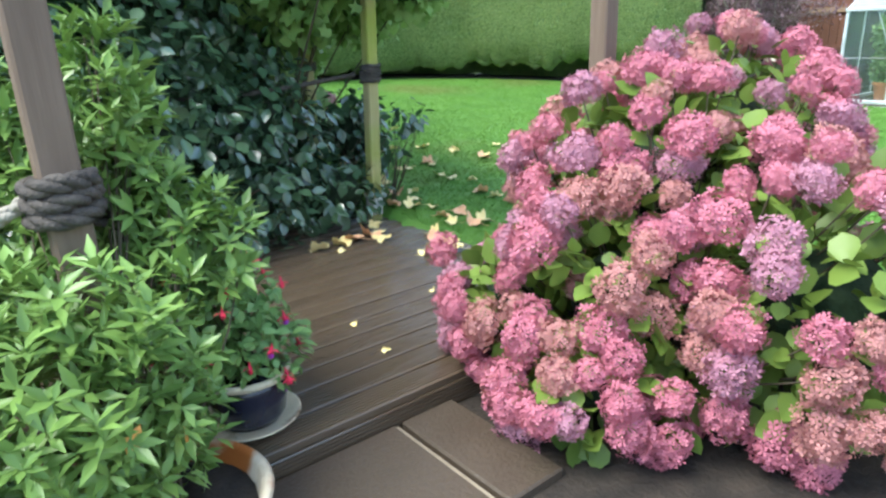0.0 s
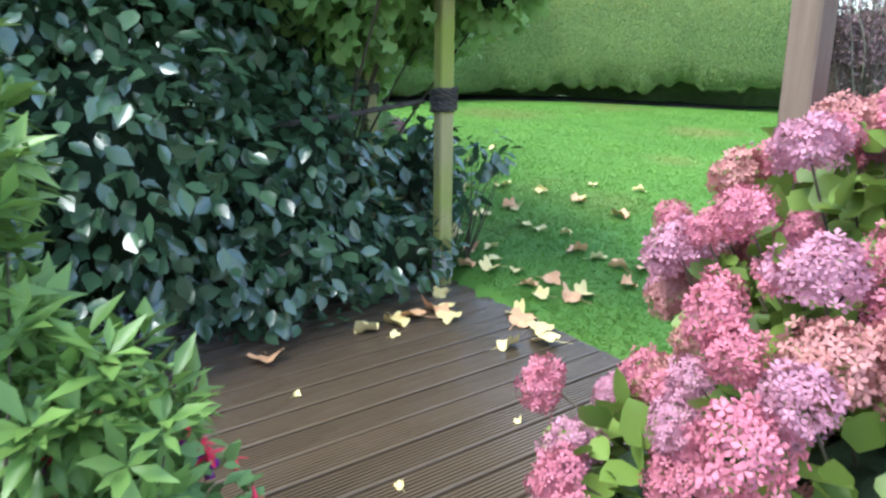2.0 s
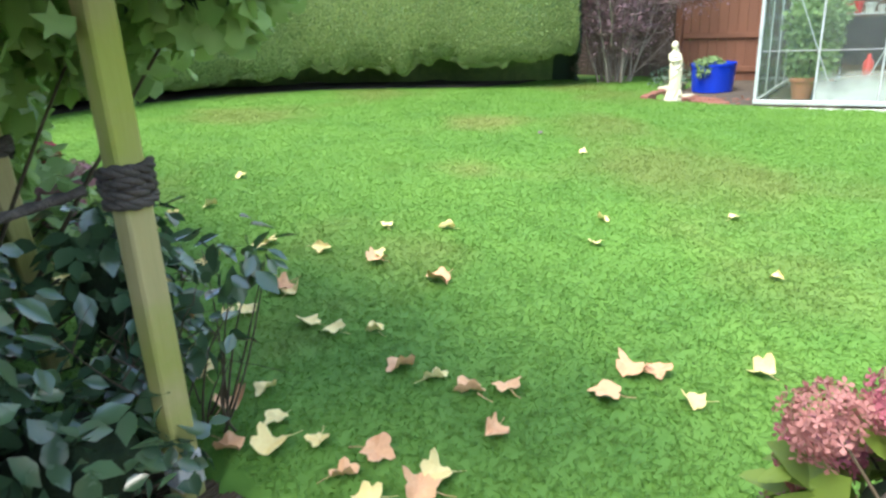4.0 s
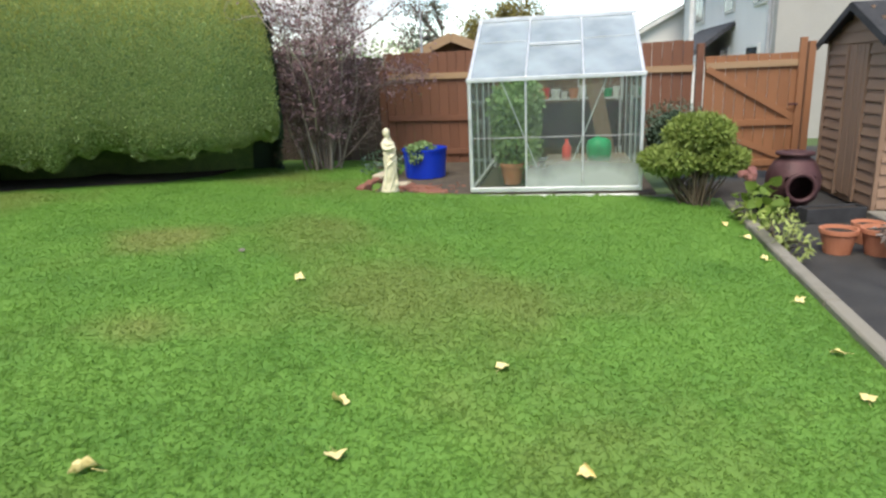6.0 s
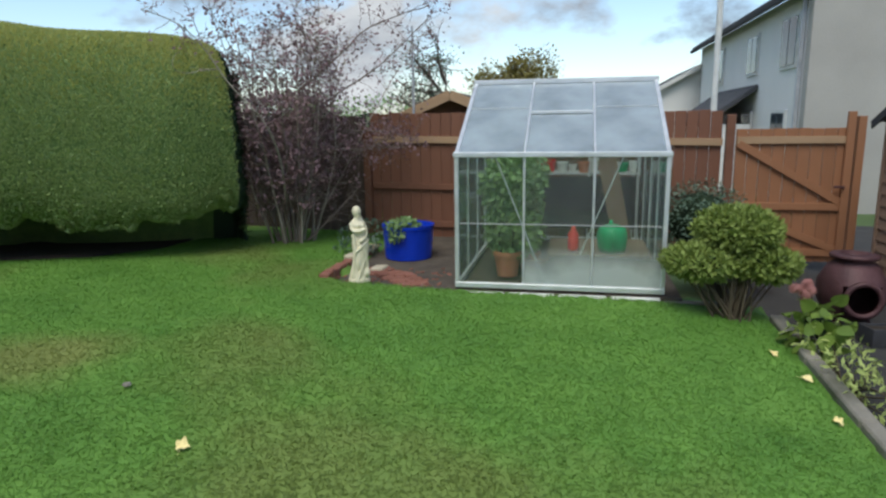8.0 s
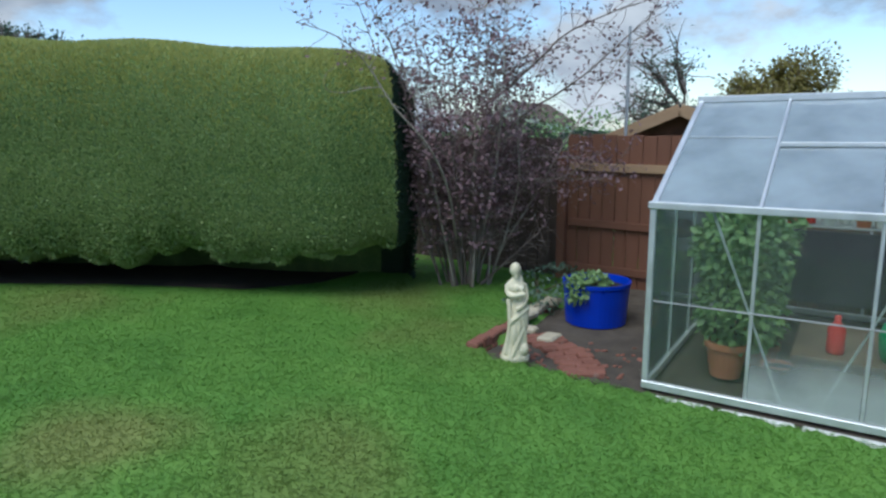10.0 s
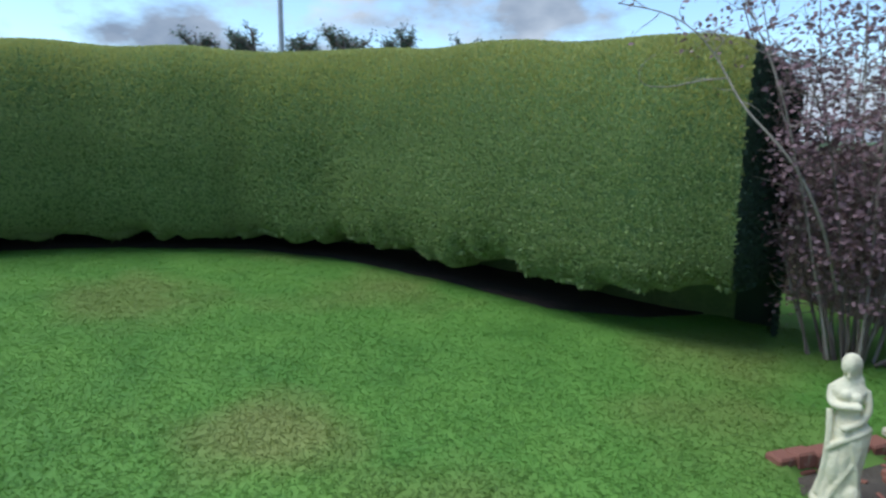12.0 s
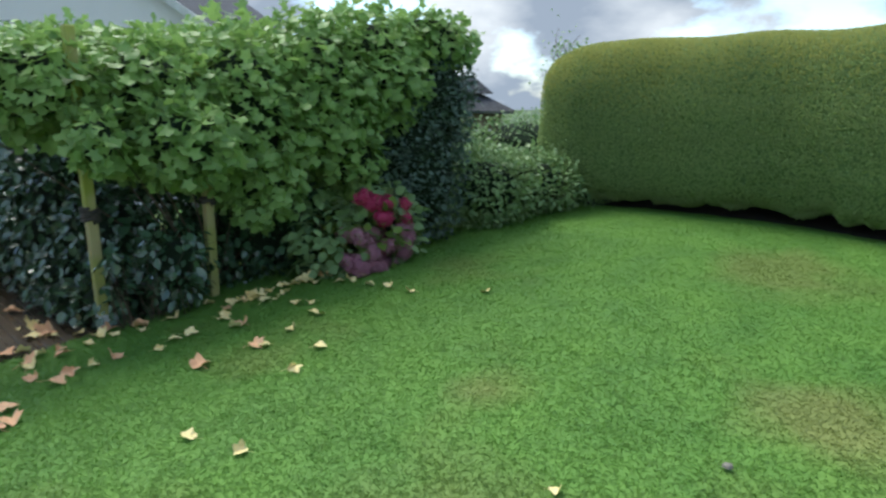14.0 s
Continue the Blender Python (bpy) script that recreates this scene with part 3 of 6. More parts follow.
def grooved(length, width=0.142, thick=0.028, ribs=8):
    """A decking board with fine grooves on its top, along x."""
    prof = [(-width / 2, 0)]
    step = (width - 0.012) / ribs
    y = -width / 2 + 0.006
    prof += [(-width / 2, thick - 0.003), (y, thick)]
    for _ in range(ribs):
        prof += [(y + step * 0.5, thick), (y + step * 0.6, thick - 0.005), (y + step * 0.9, thick - 0.005), (y + step, thick)]
        y += step
    prof += [(width / 2, thick - 0.003), (width / 2, 0)]
    b = bmesh.new()
    ends = [[b.verts.new((x, py, pz)) for py, pz in prof] for x in (0, length)]
    n = len(prof)
    for i in range(n):
        b.faces.new((ends[0][i], ends[0][(i + 1) % n], ends[1][(i + 1) % n], ends[1][i]))
    b.faces.new(ends[0])
    b.faces.new(list(reversed(ends[1])))
    bmesh.ops.recalc_face_normals(b, faces=b.faces)
    return b


board = mesh_of(grooved(DECK[1] - DECK[0]), "board")
n_boards = int((DECK[3] - DECK[2]) / 0.148)
for i in range(n_boards):
    part("board", board, M_DECK, deck, m=pose(DECK[0], DECK[2] + 0.074 + i * 0.148, DECK_Z - 0.028 + random.uniform(-0.0015, 0.0015)))
part("riser_board", grooved(DECK[1] - DECK[0], 0.135), M_DECK, deck, m=pose(DECK[0], DECK[2] + 0.022, 0.052, 90, 0, 0))
part("side_board", grooved(DECK[3] - DECK[2] - 0.05, 0.135), M_DECK, deck, m=Matrix.Translation((DECK[1] - 0.026, DECK[2] + 0.05, 0.05)) @ pose(0, 0, 0, 0, 0, 90) @ pose(0, 0, 0, 90, 0, 0))
for u in (-0.6, 0.4, 1.4, 2.3):
    part("joist", box(0.05, DECK[3] - DECK[2] - 0.1, 0.10, (u, (DECK[2] + DECK[3]) / 2, 0.07)), M_DECK, deck)

# paving slabs in front of the deck
paving = thing("paving", "wet brown stone paving slabs in front of the deck", "paving", uvp(0, 0, 0), kind="structure")
part("mortar_bed", box(3.60, 4.27, 0.05, (-0.635, -0.43, 0.018), 0), M_MORTAR, paving)
slab = mesh_of(box(0.572, 0.590, 0.07, (0, 0, 0), 0.008), "slab")
for i in range(-5, 2):
    for j in range(7):
        if i == 1 and j > 0:
            continue
        if i == 1:
            part("slab", box(0.25, 0.59, 0.07, (1.302, 1.408, 0.026), 0.008), M_SLAB, paving)
            continue
        part("slab", slab, M_SLAB, paving, m=pose(0.86 + i * 0.602, 1.408 - j * 0.602, 0.026 + random.uniform(-0.003, 0.003), random.uniform(-0.3, 0.3), random.uniform(-0.3, 0.3), 0))

tagged(part("hydrangea_soil", box(2.14, 2.58, 0.1, (2.24, 0.42, -0.027), 0.01), M_SOIL, m=uvp(0, 0)), "dark wet soil under the hydrangea", "soil", kind="structure")

# ---- kerb along the lawn ----
kerb = thing("kerb", "low weathered concrete kerb between lawn and path", "kerb", uvp(0, 0, 0), kind="structure")
for i in range(8):
    u0 = 2.72 + i * 0.93
    z0, z1 = lawn_at(u0, KERB_V), lawn_at(u0 + 0.92, KERB_V)
    b = beam((u0, KERB_V - 0.03, z0 - 0.05), (u0 + 0.92, KERB_V - 0.03, z1 - 0.05), 0.11, 0.20, 0.012)
    part("kerb_stone", b, M_KERB, kerb)
b = box(0.06, 0.7, 0.1, (10.32, 1.5, 0.28), 0.01)
part("kerb_stone", b, M_KERB, kerb)

# ---- clipped hedge ----
HEDGE_LINE = [(5.05, 12.15), (4.0, 12.25), (3.1, 12.6), (2.0, 12.95), (0.7, 13.2), (-0.5, 13.05), (-2.0, 12.2), (-3.2, 11.1), (-3.95, 10.15), (-4.3, 9.68)]


hl = smooth_line(HEDGE_LINE, 120)
hd = unit(np.gradient(hl, axis=0))
hn = np.stack([hd[:, 1], -hd[:, 0]], 1) * -1.0  # towards the lawn
if hn[60] @ np.array([2 - hl[60, 0], 7 - hl[60, 1]]) < 0:
    hn = -hn


HEDGE_PROF = smooth_line([(-0.75, 0.0), (-0.68, 0.24), (-0.15, 0.27), (0.33, 0.30), (0.41, 0.70), (0.37, 1.3), (0.28, 1.8), (0.14, 2.10), (-0.10, 2.27), (-0.45, 2.34), (-0.85, 2.30), (-1.1, 2.1), (-1.2, 1.2), (-1.2, 0.0)], 90)
SKIRT, BACK = 0.105, 0.70  # where the clipped foliage begins under the face and ends behind the top
NEAR_END = 0.027  # the share of the length that is the near end, coloured as if in shade


def hedge_section(a):
    """Profile of the hedge by angle 0..1: out from the face, and height above the ground."""
    k = np.linspace(0, 1, len(HEDGE_PROF))
    return np.stack([np.interp(a, k, HEDGE_PROF[:, 0]), np.interp(a, k, HEDGE_PROF[:, 1])], -1)


def hedge_point(s, a):
    """Places on the hedge's skin from 0..1 along it and 0..1 round its section."""
    i = s * (len(hl) - 1)
    i0 = np.minimum(i.astype(int), len(hl) - 2)
    f = (i - i0)[:, None]
    base = hl[i0] * (1 - f) + hl[i0 + 1] * f
    nrm = hn[i0] * (1 - f) + hn[i0 + 1] * f
    o = hedge_section(a)
    # the near end leans in and is rounded off
    end = np.clip(s / NEAR_END, 0, 1) ** 0.8
    end2 = np.clip((1 - s) / 0.05, 0, 1) ** 0.5
    e = np.minimum(0.75 + 0.25 * end, 0.6 + 0.4 * end2)
    xy = base + nrm * (o[:, :1] * e[:, None] - 0.35 * (1 - e[:, None]) - (0.62 * (1 - end) * np.clip(o[:, 0] + 0.9, 0, 1))[:, None])
    g = np.array([lawn_z(x, y) for x, y in base])
    lump = np.array([noise.noise((x * 0.9, y * 0.9, z * 1.3)) for x, y, z in np.c_[xy, o[:, 1]]])
    low = np.array([noise.noise((x * 1.6, y * 1.6, 7.0)) for x, y in base])
    z = g + o[:, 1] * (0.9 + 0.1 * e) + 0.05 * lump + 0.19 * low * (1 - 0.75 * np.clip((s - 0.38) / 0.2, 0, 1)) * np.clip((1.15 - o[:, 1]) / 0.7, 0, 1)
    z = z + 0.20 * np.clip((0.36 - s) / 0.36, 0, 1) * np.clip(o[:, 1] / 0.12, 0, 1) * np.clip((1.0 - o[:, 1]) / 0.6, 0, 1) * (a < 0.5)
    # it stands a little higher towards its near end
    z = z + 0.09 * np.clip((0.5 - s) / 0.2, 0, 1) * np.clip((o[:, 1] - 0.7) / 0.6, 0, 1)
    # its top is rounded off at both ends
    z = z - 0.34 * (1 - np.sqrt(1 - (1 - np.clip(s / 0.075, 0, 1)) ** 2)) * np.clip((o[:, 1] - 1.2) / 1.0, 0, 1)
    z = z - 0.30 * (1 - np.sqrt(1 - (1 - np.clip((1 - s) / 0.08, 0, 1)) ** 2)) * np.clip((o[:, 1] - 1.2) / 1.0, 0, 1)
    rag = np.array([noise.noise((x * 5.5, y * 5.5, 2.0)) for x, y in base])
    z = z - 0.12 * np.clip((s - 0.38) / 0.2, 0, 1) * np.clip((0.95 - o[:, 1]) / 0.5, 0, 1) * np.clip(o[:, 1] / 0.2, 0, 1)
    z = z + 0.11 * rag * np.clip((0.85 - o[:, 1]) / 0.5, 0, 1) * np.clip(o[:, 1] / 0.2, 0, 1)
    xy = xy + nrm * (0.06 * lump)[:, None]
    return np.c_[xy, z], nrm


hedge = thing("hedge", "tall dense clipped green conifer hedge with a rounded top", "hedge", Matrix.Translation((hl[0, 0], hl[0, 1], lawn_z(*hl[0]))))
org = np.array(hedge.matrix_world.translation)
rng = np.random.default_rng(3)
ns, na = 110, 34
S, A = np.meshgrid(np.linspace(0, 1, ns), np.linspace(0, 1, na), indexing="ij")
pts, nr = hedge_point(S.ravel(), A.ravel())
pts = pts - np.c_[nr * 0.07, np.zeros(len(nr))]
i, j = np.meshgrid(np.arange(ns - 1), np.arange(na), indexing="ij")
q00, q01 = i * na + j, i * na + (j + 1) % na
tris = np.concatenate([np.stack([q00, q01, q01 + na], -1).reshape(-1, 3), np.stack([q00, q01 + na, q00 + na], -1).reshape(-1, 3)])
caps = [(e * na, e * na + k + 1, e * na + k) if e == 0 else (e * na, e * na + k, e * na + k + 1) for e in (0, ns - 1) for k in range(1, na - 1)]
# the first rows of the body take the dark colour painted for shade
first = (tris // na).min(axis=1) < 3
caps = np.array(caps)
part("inner_mass", tri_mesh("inner", pts - org, np.concatenate([tris[~first], caps[na - 2:]])), M_HEDGEIN, hedge)
part("shaded_end", tri_mesh("shaded_end", pts - org, np.concatenate([tris[first], caps[:na - 2]])), L_HEDGEENDSHADE, hedge, "near end coloured dark as if in shade")
n_l = 250000
s_, a_ = rng.random(n_l), SKIRT + rng.random(n_l) ** 1.05 * (BACK - SKIRT)
p_, nr = hedge_point(s_, a_)
p2, _ = hedge_point(s_, np.clip(a_ + 0.02, 0, 1))
tang = unit(p2 - p_)
side = np.c_[hd[(s_ * 119).astype(int)], np.zeros(n_l)]
outn = np.cross(side, tang)
outn = unit(outn * np.sign(np.sum(outn * np.c_[nr, np.full(n_l, 0.4)], axis=1, keepdims=True)))
axes = outn * 0.55 + np.array([0, 0, 0.55]) + rng.normal(0, 0.35, (n_l, 3))
v, t = scatter(SPRAY, p_ - outn * 0.022 - org, axes, outn + rng.normal(0, 0.5, (n_l, 3)), rng.uniform(0.026, 0.054, n_l))
# sprays high up, with a ragged limit, take the painted sunlit colour
rise = hedge_section(a_)[:, 1] + rng.normal(0, 0.30, n_l) + 0.30 * np.array([noise.noise((x * 9, 1.5, 0)) for x in s_])
# sprays on the near end get the shade-dark leaf
kind = np.where(s_ < NEAR_END, 2, np.where(rise > 1.86, 1, 0))
for k, (nm, mt) in enumerate((("foliage", L_HEDGE), ("sunlit_top", L_HEDGETOPLIT), ("shaded_end_foliage", L_HEDGEENDSHADE))):
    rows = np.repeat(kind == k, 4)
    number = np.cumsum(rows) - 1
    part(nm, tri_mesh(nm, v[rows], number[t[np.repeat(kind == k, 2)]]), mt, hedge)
# the end face that looks towards the shrub, its shade put into the leaf colour
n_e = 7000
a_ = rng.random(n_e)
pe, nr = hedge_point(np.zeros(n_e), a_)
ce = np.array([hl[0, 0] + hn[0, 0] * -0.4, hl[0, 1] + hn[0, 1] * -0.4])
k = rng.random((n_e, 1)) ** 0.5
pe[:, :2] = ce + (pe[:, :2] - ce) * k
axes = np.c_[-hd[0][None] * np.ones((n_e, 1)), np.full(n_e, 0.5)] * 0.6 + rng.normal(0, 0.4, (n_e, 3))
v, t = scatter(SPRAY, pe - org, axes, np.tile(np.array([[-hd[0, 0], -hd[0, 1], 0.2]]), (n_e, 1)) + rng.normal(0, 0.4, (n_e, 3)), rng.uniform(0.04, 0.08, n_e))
part("shaded_end_foliage", tri_mesh("shaded_end_foliage", v, t), L_HEDGEENDSHADE, hedge)
# loose paler shoots along the foot
n_f = 22000
s_ = rng.random(n_f)
bunch = np.array([noise.noise((x * 25, 3.0, 0)) for x in s_])
s_ = s_[bunch > 0.05]
s_ = s_[s_ > NEAR_END]
pf, nr = hedge_point(s_, SKIRT + 0.03 + 0.05 * rng.random(len(s_)) ** 1.5)
axes = np.c_[nr * 0.7, np.full(len(s_), -0.15)] + rng.normal(0, 0.55, (len(s_), 3))
v, t = scatter(LANCE, pf - org, axes, np.tile(np.array([[0, 0, 1.0]]), (len(s_), 1)) + rng.normal(0, 0.4, (len(s_), 3)), rng.uniform(0.035, 0.075, len(s_)))
part("shoot_growth", tri_mesh("shoot_growth", v, t), L_HEDGE, hedge)
# earth under the hedge, its dark colour also standing in for the shadow gap
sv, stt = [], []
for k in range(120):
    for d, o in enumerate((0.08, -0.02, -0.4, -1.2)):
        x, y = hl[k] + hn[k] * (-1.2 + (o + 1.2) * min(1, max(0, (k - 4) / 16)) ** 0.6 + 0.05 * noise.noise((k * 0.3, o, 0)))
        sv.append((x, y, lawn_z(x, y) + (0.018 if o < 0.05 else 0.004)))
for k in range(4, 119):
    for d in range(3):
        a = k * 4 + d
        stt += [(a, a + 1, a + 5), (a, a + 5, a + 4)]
tagged(part("hedge_soil_shade", tri_mesh("hedge_soil_shade", np.array(sv), np.array(stt)), M_SOIL), "dark earth strip that also stands in for shade under the hedge", "soil", kind="structure")

# ---- greenhouse ----
GH_W, GH_D, EAVE, RIDGE = 1.88, 2.60, 1.25, 1.955
gh = thing("greenhouse", "small aluminium greenhouse with hazy glass panes and plants inside", "greenhouse", uvp(10.34, 1.86, 0.385))


def gh_bar(name, p, q, w=0.032, h=0.032):
    part(name, beam(p, q, w, h, 0.004), M_ALU, gh)


for y in (0, 0.627, 1.253, GH_W):
    w = 0.038 if y in (0, GH_W) else 0.021
    for x in (0, GH_D):
        gh_bar("corner_post" if y in (0, GH_W) else "glazing_bar", (x, y, 0.03), (x, y, EAVE), w, w)
    gh_bar("roof_bar", (0, y, EAVE), (GH_D / 2, y, RIDGE), w, 0.03)
    gh_bar("roof_bar", (GH_D, y, EAVE), (GH_D / 2, y, RIDGE), w, 0.03)
for x in (0, GH_D):
    gh_bar("gutter", (x, -0.03, EAVE), (x, GH_W + 0.03, EAVE), 0.06, 0.045)
    gh_bar("sill", (x, -0.02, 0.02), (x, GH_W + 0.02, 0.02), 0.05, 0.05)
for y in (0, GH_W):
    gh_bar("sill", (0.03, y, 0.02), (GH_D - 0.03, y, 0.02), 0.05, 0.05)
    gh_bar("gable_rail", (0.03, y, EAVE), (GH_D - 0.03, y, EAVE), 0.03, 0.03)
    for x in (0.65, 1.3, 1.95):
        top = EAVE + (RIDGE - EAVE) * (1 - abs(x - 1.3) / 1.3)
        gh_bar("glazing_bar", (x, y, 0.04), (x, y, top), 0.017, 0.017)
gh_bar("ridge", (GH_D / 2, -0.03, RIDGE + 0.01), (GH_D / 2, GH_W + 0.03, RIDGE + 0.01), 0.07, 0.05)
# roof vent frame in the middle bay
for f in (0.52,):
    x, z = GH_D / 2 * f, EAVE + (RIDGE - EAVE) * f
    gh_bar("vent_frame", (x, 0.64, z + 0.014), (x, 1.24, z + 0.014), 0.03, 0.03)
for f, y0, y1 in ((0.60, 0.02, 0.61), (0.60, 1.27, 1.86)):
    x, z = GH_D / 2 * f, EAVE + (RIDGE - EAVE) * f
    gh_bar("pane_seam", (x, y0, z + 0.004), (x, y1, z + 0.004), 0.010, 0.006)
for y0, y1 in ((0.02, 0.61), (0.64, 1.24), (1.27, 1.86)):
    gh_bar("pane_seam", (GH_D - 0.02, y0, 0.62), (GH_D - 0.02, y1, 0.62), 0.010, 0.02)
gh_bar("brace", (0.022, 1.52, EAVE - 0.02), (0.022, 1.05, 0.05), 0.030, 0.012)
gh_bar("brace", (0.022, 0.38, EAVE - 0.02), (0.022, 0.85, 0.05), 0.030, 0.012)
PANE = 0.004
for k in range(3):
    y0 = 0.627 * k + 0.3135
    for x in (0.0, GH_D):
        ob = part("pane", box(PANE, 0.60, EAVE - 0.06, (x, y0, EAVE / 2 + 0.02), 0), M_GLASSD if x == 0.0 and k < 2 else M_GLASS, gh)
        ob.visible_shadow = False
    for sgn in (1, -1):
        length = math.hypot(GH_D / 2, RIDGE - EAVE)
        ang = math.degrees(math.atan2(RIDGE - EAVE, GH_D / 2))
        b = box(length - 0.04, 0.60, PANE, (0, 0, 0), 0)
        bx = GH_D / 4 if sgn > 0 else GH_D * 0.75
        ob = part("roof_pane", b, M_ROOFG, gh, m=pose(bx, y0, (EAVE + RIDGE) / 2 - 0.004, 0, -ang * sgn, 0))
        ob.visible_shadow = False
for y in (0.0, GH_W):
    for k in range(4):
        x0, x1 = 0.65 * k + 0.015, 0.65 * k + 0.635
        ob = part("pane", box(x1 - x0, PANE, EAVE - 0.06, ((x0 + x1) / 2, y, EAVE / 2 + 0.02), 0), M_GLASS, gh)
        ob.visible_shadow = False
        b = bmesh.new()
        hs = [EAVE + 0.02 + (RIDGE - EAVE - 0.05) * max(0, 1 - abs(x - 1.3) / 1.3) for x in (x0, x1)]
        f = [b.verts.new((x0, y, EAVE + 0.01)), b.verts.new((x1, y, EAVE + 0.01)), b.verts.new((x1, y, hs[1])), b.verts.new((x0, y, hs[0]))]
        face = b.faces.new(f)
        ex = bmesh.ops.extrude_face_region(b, geom=[face])
        bmesh.ops.translate(b, vec=(0, PANE, 0), verts=[g for g in ex["geom"] if isinstance(g, bmesh.types.BMVert)])
        bmesh.ops.recalc_face_normals(b, faces=b.faces)
        ob = part("gable_pane", b, M_GLASS, gh)
        ob.visible_shadow = False
# white plinth strip, worn
plinth = thing("greenhouse_plinth", "flaking white concrete plinth under the greenhouse", "plinth", uvp(10.34, 1.86, 0.285), kind="structure")
for k in range(4):
    part("plinth_block", box(0.10, 0.44, 0.08, (-0.015 + 0.008 * (k % 2), 0.235 + 0.47 * k, 0.028), 0.014), M_WHITE, plinth)

# ---- inside the greenhouse ----
def gh_at(x, y, z=0.0):
    return uvp(10.34, 1.86, 0.385) @ Matrix.Translation((x, y, z))


staging = thing("staging", "grey slatted aluminium staging in the greenhouse", "shelf", gh_at(0, 0, 0))
for z in (0.62, 0.92):
    for k in range(5):
        part("slat", box(0.05, 1.75, 0.015, (1.95 + 0.12 * k, 0.94, z)), M_SHELF, staging)
part("backing", box(0.02, 1.35, 0.62, (1.92, 0.72, 0.58)), M_FELT, staging)
for x in (1.9, 2.5):
    for y in (0.08, 1.8):
        part("leg", box(0.03, 0.03, 0.92, (x, y, 0.46)), M_SHELF, staging)


def pot(name, label, m, r, h, mat, plant=True, group=""):
    ob = thing(name, label, "flowerpot", m, group)
    part("pot_body", lathe([(r * 0.68, 0), (r * 0.9, h * 0.8), (r * 0.9, h * 0.82), (r, h * 0.83), (r, h), (r * 0.9, h), (r * 0.84, h * 0.86)], 24), mat, ob, smooth=False)
    part("soil", lathe([(r * 0.83, h * 0.80), (r * 0.83, h * 0.87)], 20), M_SOIL, ob)
    return ob


for k, (x, y, r) in enumerate(((0.5, 1.45, 0.15), (0.42, 1.12, 0.10), (0.75, 1.25, 0.12), (1.4, 1.5, 0.13))):
    pot("flowerpot", "terracotta flowerpot on the greenhouse floor", gh_at(x, y, 0.005), r, r * 1.7, M_TERRA, group="greenhouse pots")
for k, (x, y) in enumerate(((1.98, 1.2), (2.0, 0.95), (2.0, 0.7), (1.97, 0.35))):
    pot("flowerpot", "small pot on the upper greenhouse shelf", gh_at(x, y, 0.932), 0.07, 0.13, (M_RED, M_WHITE, M_TERRA, M_WHITE)[k], group="greenhouse shelf pots")
for k, (y, r, h) in enumerate(((1.36, 0.05, 0.10), (1.09, 0.06, 0.15), (0.83, 0.05, 0.09), (0.58, 0.06, 0.17), (0.47, 0.05, 0.12), (0.24, 0.075, 0.11), (0.13, 0.05, 0.14))):
    pot("flowerpot", "small mixed pot crowded on the upper greenhouse shelf", gh_at(2.02 + 0.06 * (k % 3), y, 0.932), r, h, (M_TERRA, M_RED, M_WHITE, M_WHITE, M_GREENP, M_GREENP, M_WHITE)[k], group="greenhouse shelf pots")
pot("flowerpot", "dark blue glazed pot on the greenhouse floor", gh_at(0.28, 1.08, 0.005), 0.11, 0.19, M_GLAZE, group="greenhouse pots")
tray = thing("seed_tray", "black plastic seed tray on the greenhouse floor", "tray", gh_at(0.16, 0.78, 0.003))
part("tray_base", box(0.20, 0.46, 0.012, (0, 0, 0.006)), M_FELT, tray)
for dx, dy, sx, sy in ((-0.1, 0, 0.008, 0.46), (0.1, 0, 0.008, 0.46), (0, -0.23, 0.2, 0.008), (0, 0.23, 0.2, 0.008)):
    part("tray_side", box(sx, sy, 0.055, (dx, dy, 0.034)), M_FELT, tray)
plank = thing("plank", "brown board leaning inside the greenhouse", "board", gh_at(1.45, 0.22, 0.0) @ pose(0, 0, 0, -12, 0, 0))
part("board", box(0.03, 0.20, 1.15, (0, 0, 0.575), 0.004), M_POSTB, plank)
part("pane_joint", box(0.006, 1.82, 0.010, (-0.010, 0.94, 0.61)), M_SHELF, gh)
can = thing("watering_can", "green plastic watering can on the greenhouse floor", "watering can", gh_at(0.62, 0.42, 0.252))
part("can_body", lathe([(0.12, 0), (0.14, 0.05), (0.15, 0.16), (0.13, 0.24), (0.07, 0.27)], 20), M_GREENP, can, smooth=True)
v, t = tube([(0.12, 0, 0.06), (0.22, 0, 0.14), (0.30, 0, 0.27)], 0.025, 0.018, 8)
part("spout", tri_mesh("spout", v, t), M_GREENP, can)
v, t = tube([(-0.12, 0, 0.2), (-0.2, 0, 0.24), (-0.17, 0, 0.1), (-0.13, 0, 0.06)], 0.012, 0.012, 8)
part("handle", tri_mesh("handle", v, t), M_GREENP, can)
bottle = thing("bottle", "red plastic bottle standing in the greenhouse", "bottle", gh_at(0.62, 0.80, 0.252))
part("bottle_body", lathe([(0.05, 0), (0.055, 0.02), (0.055, 0.17), (0.02, 0.22), (0.02, 0.26)], 14), M_RED, bottle, smooth=True)
crate = thing("crate", "pale wooden bench in the greenhouse", "bench", gh_at(0.85, 0.55, 0))
part("bench_top", box(0.9, 1.0, 0.03, (0.05, 0, 0.235)), M_POSTB, crate)
part("bench_front", box(0.02, 1.0, 0.2, (-0.36, 0, 0.12)), M_POSTB, crate)


def local_bush(name, label, category, m, lobes, mat, shape, size, count, seed, **kw):
    return bush(name, label, category, [(tuple(m @ Vector(c)), r) for c, r in lobes], mat, shape, size, count, seed, foot=tuple(m.translation), **kw)


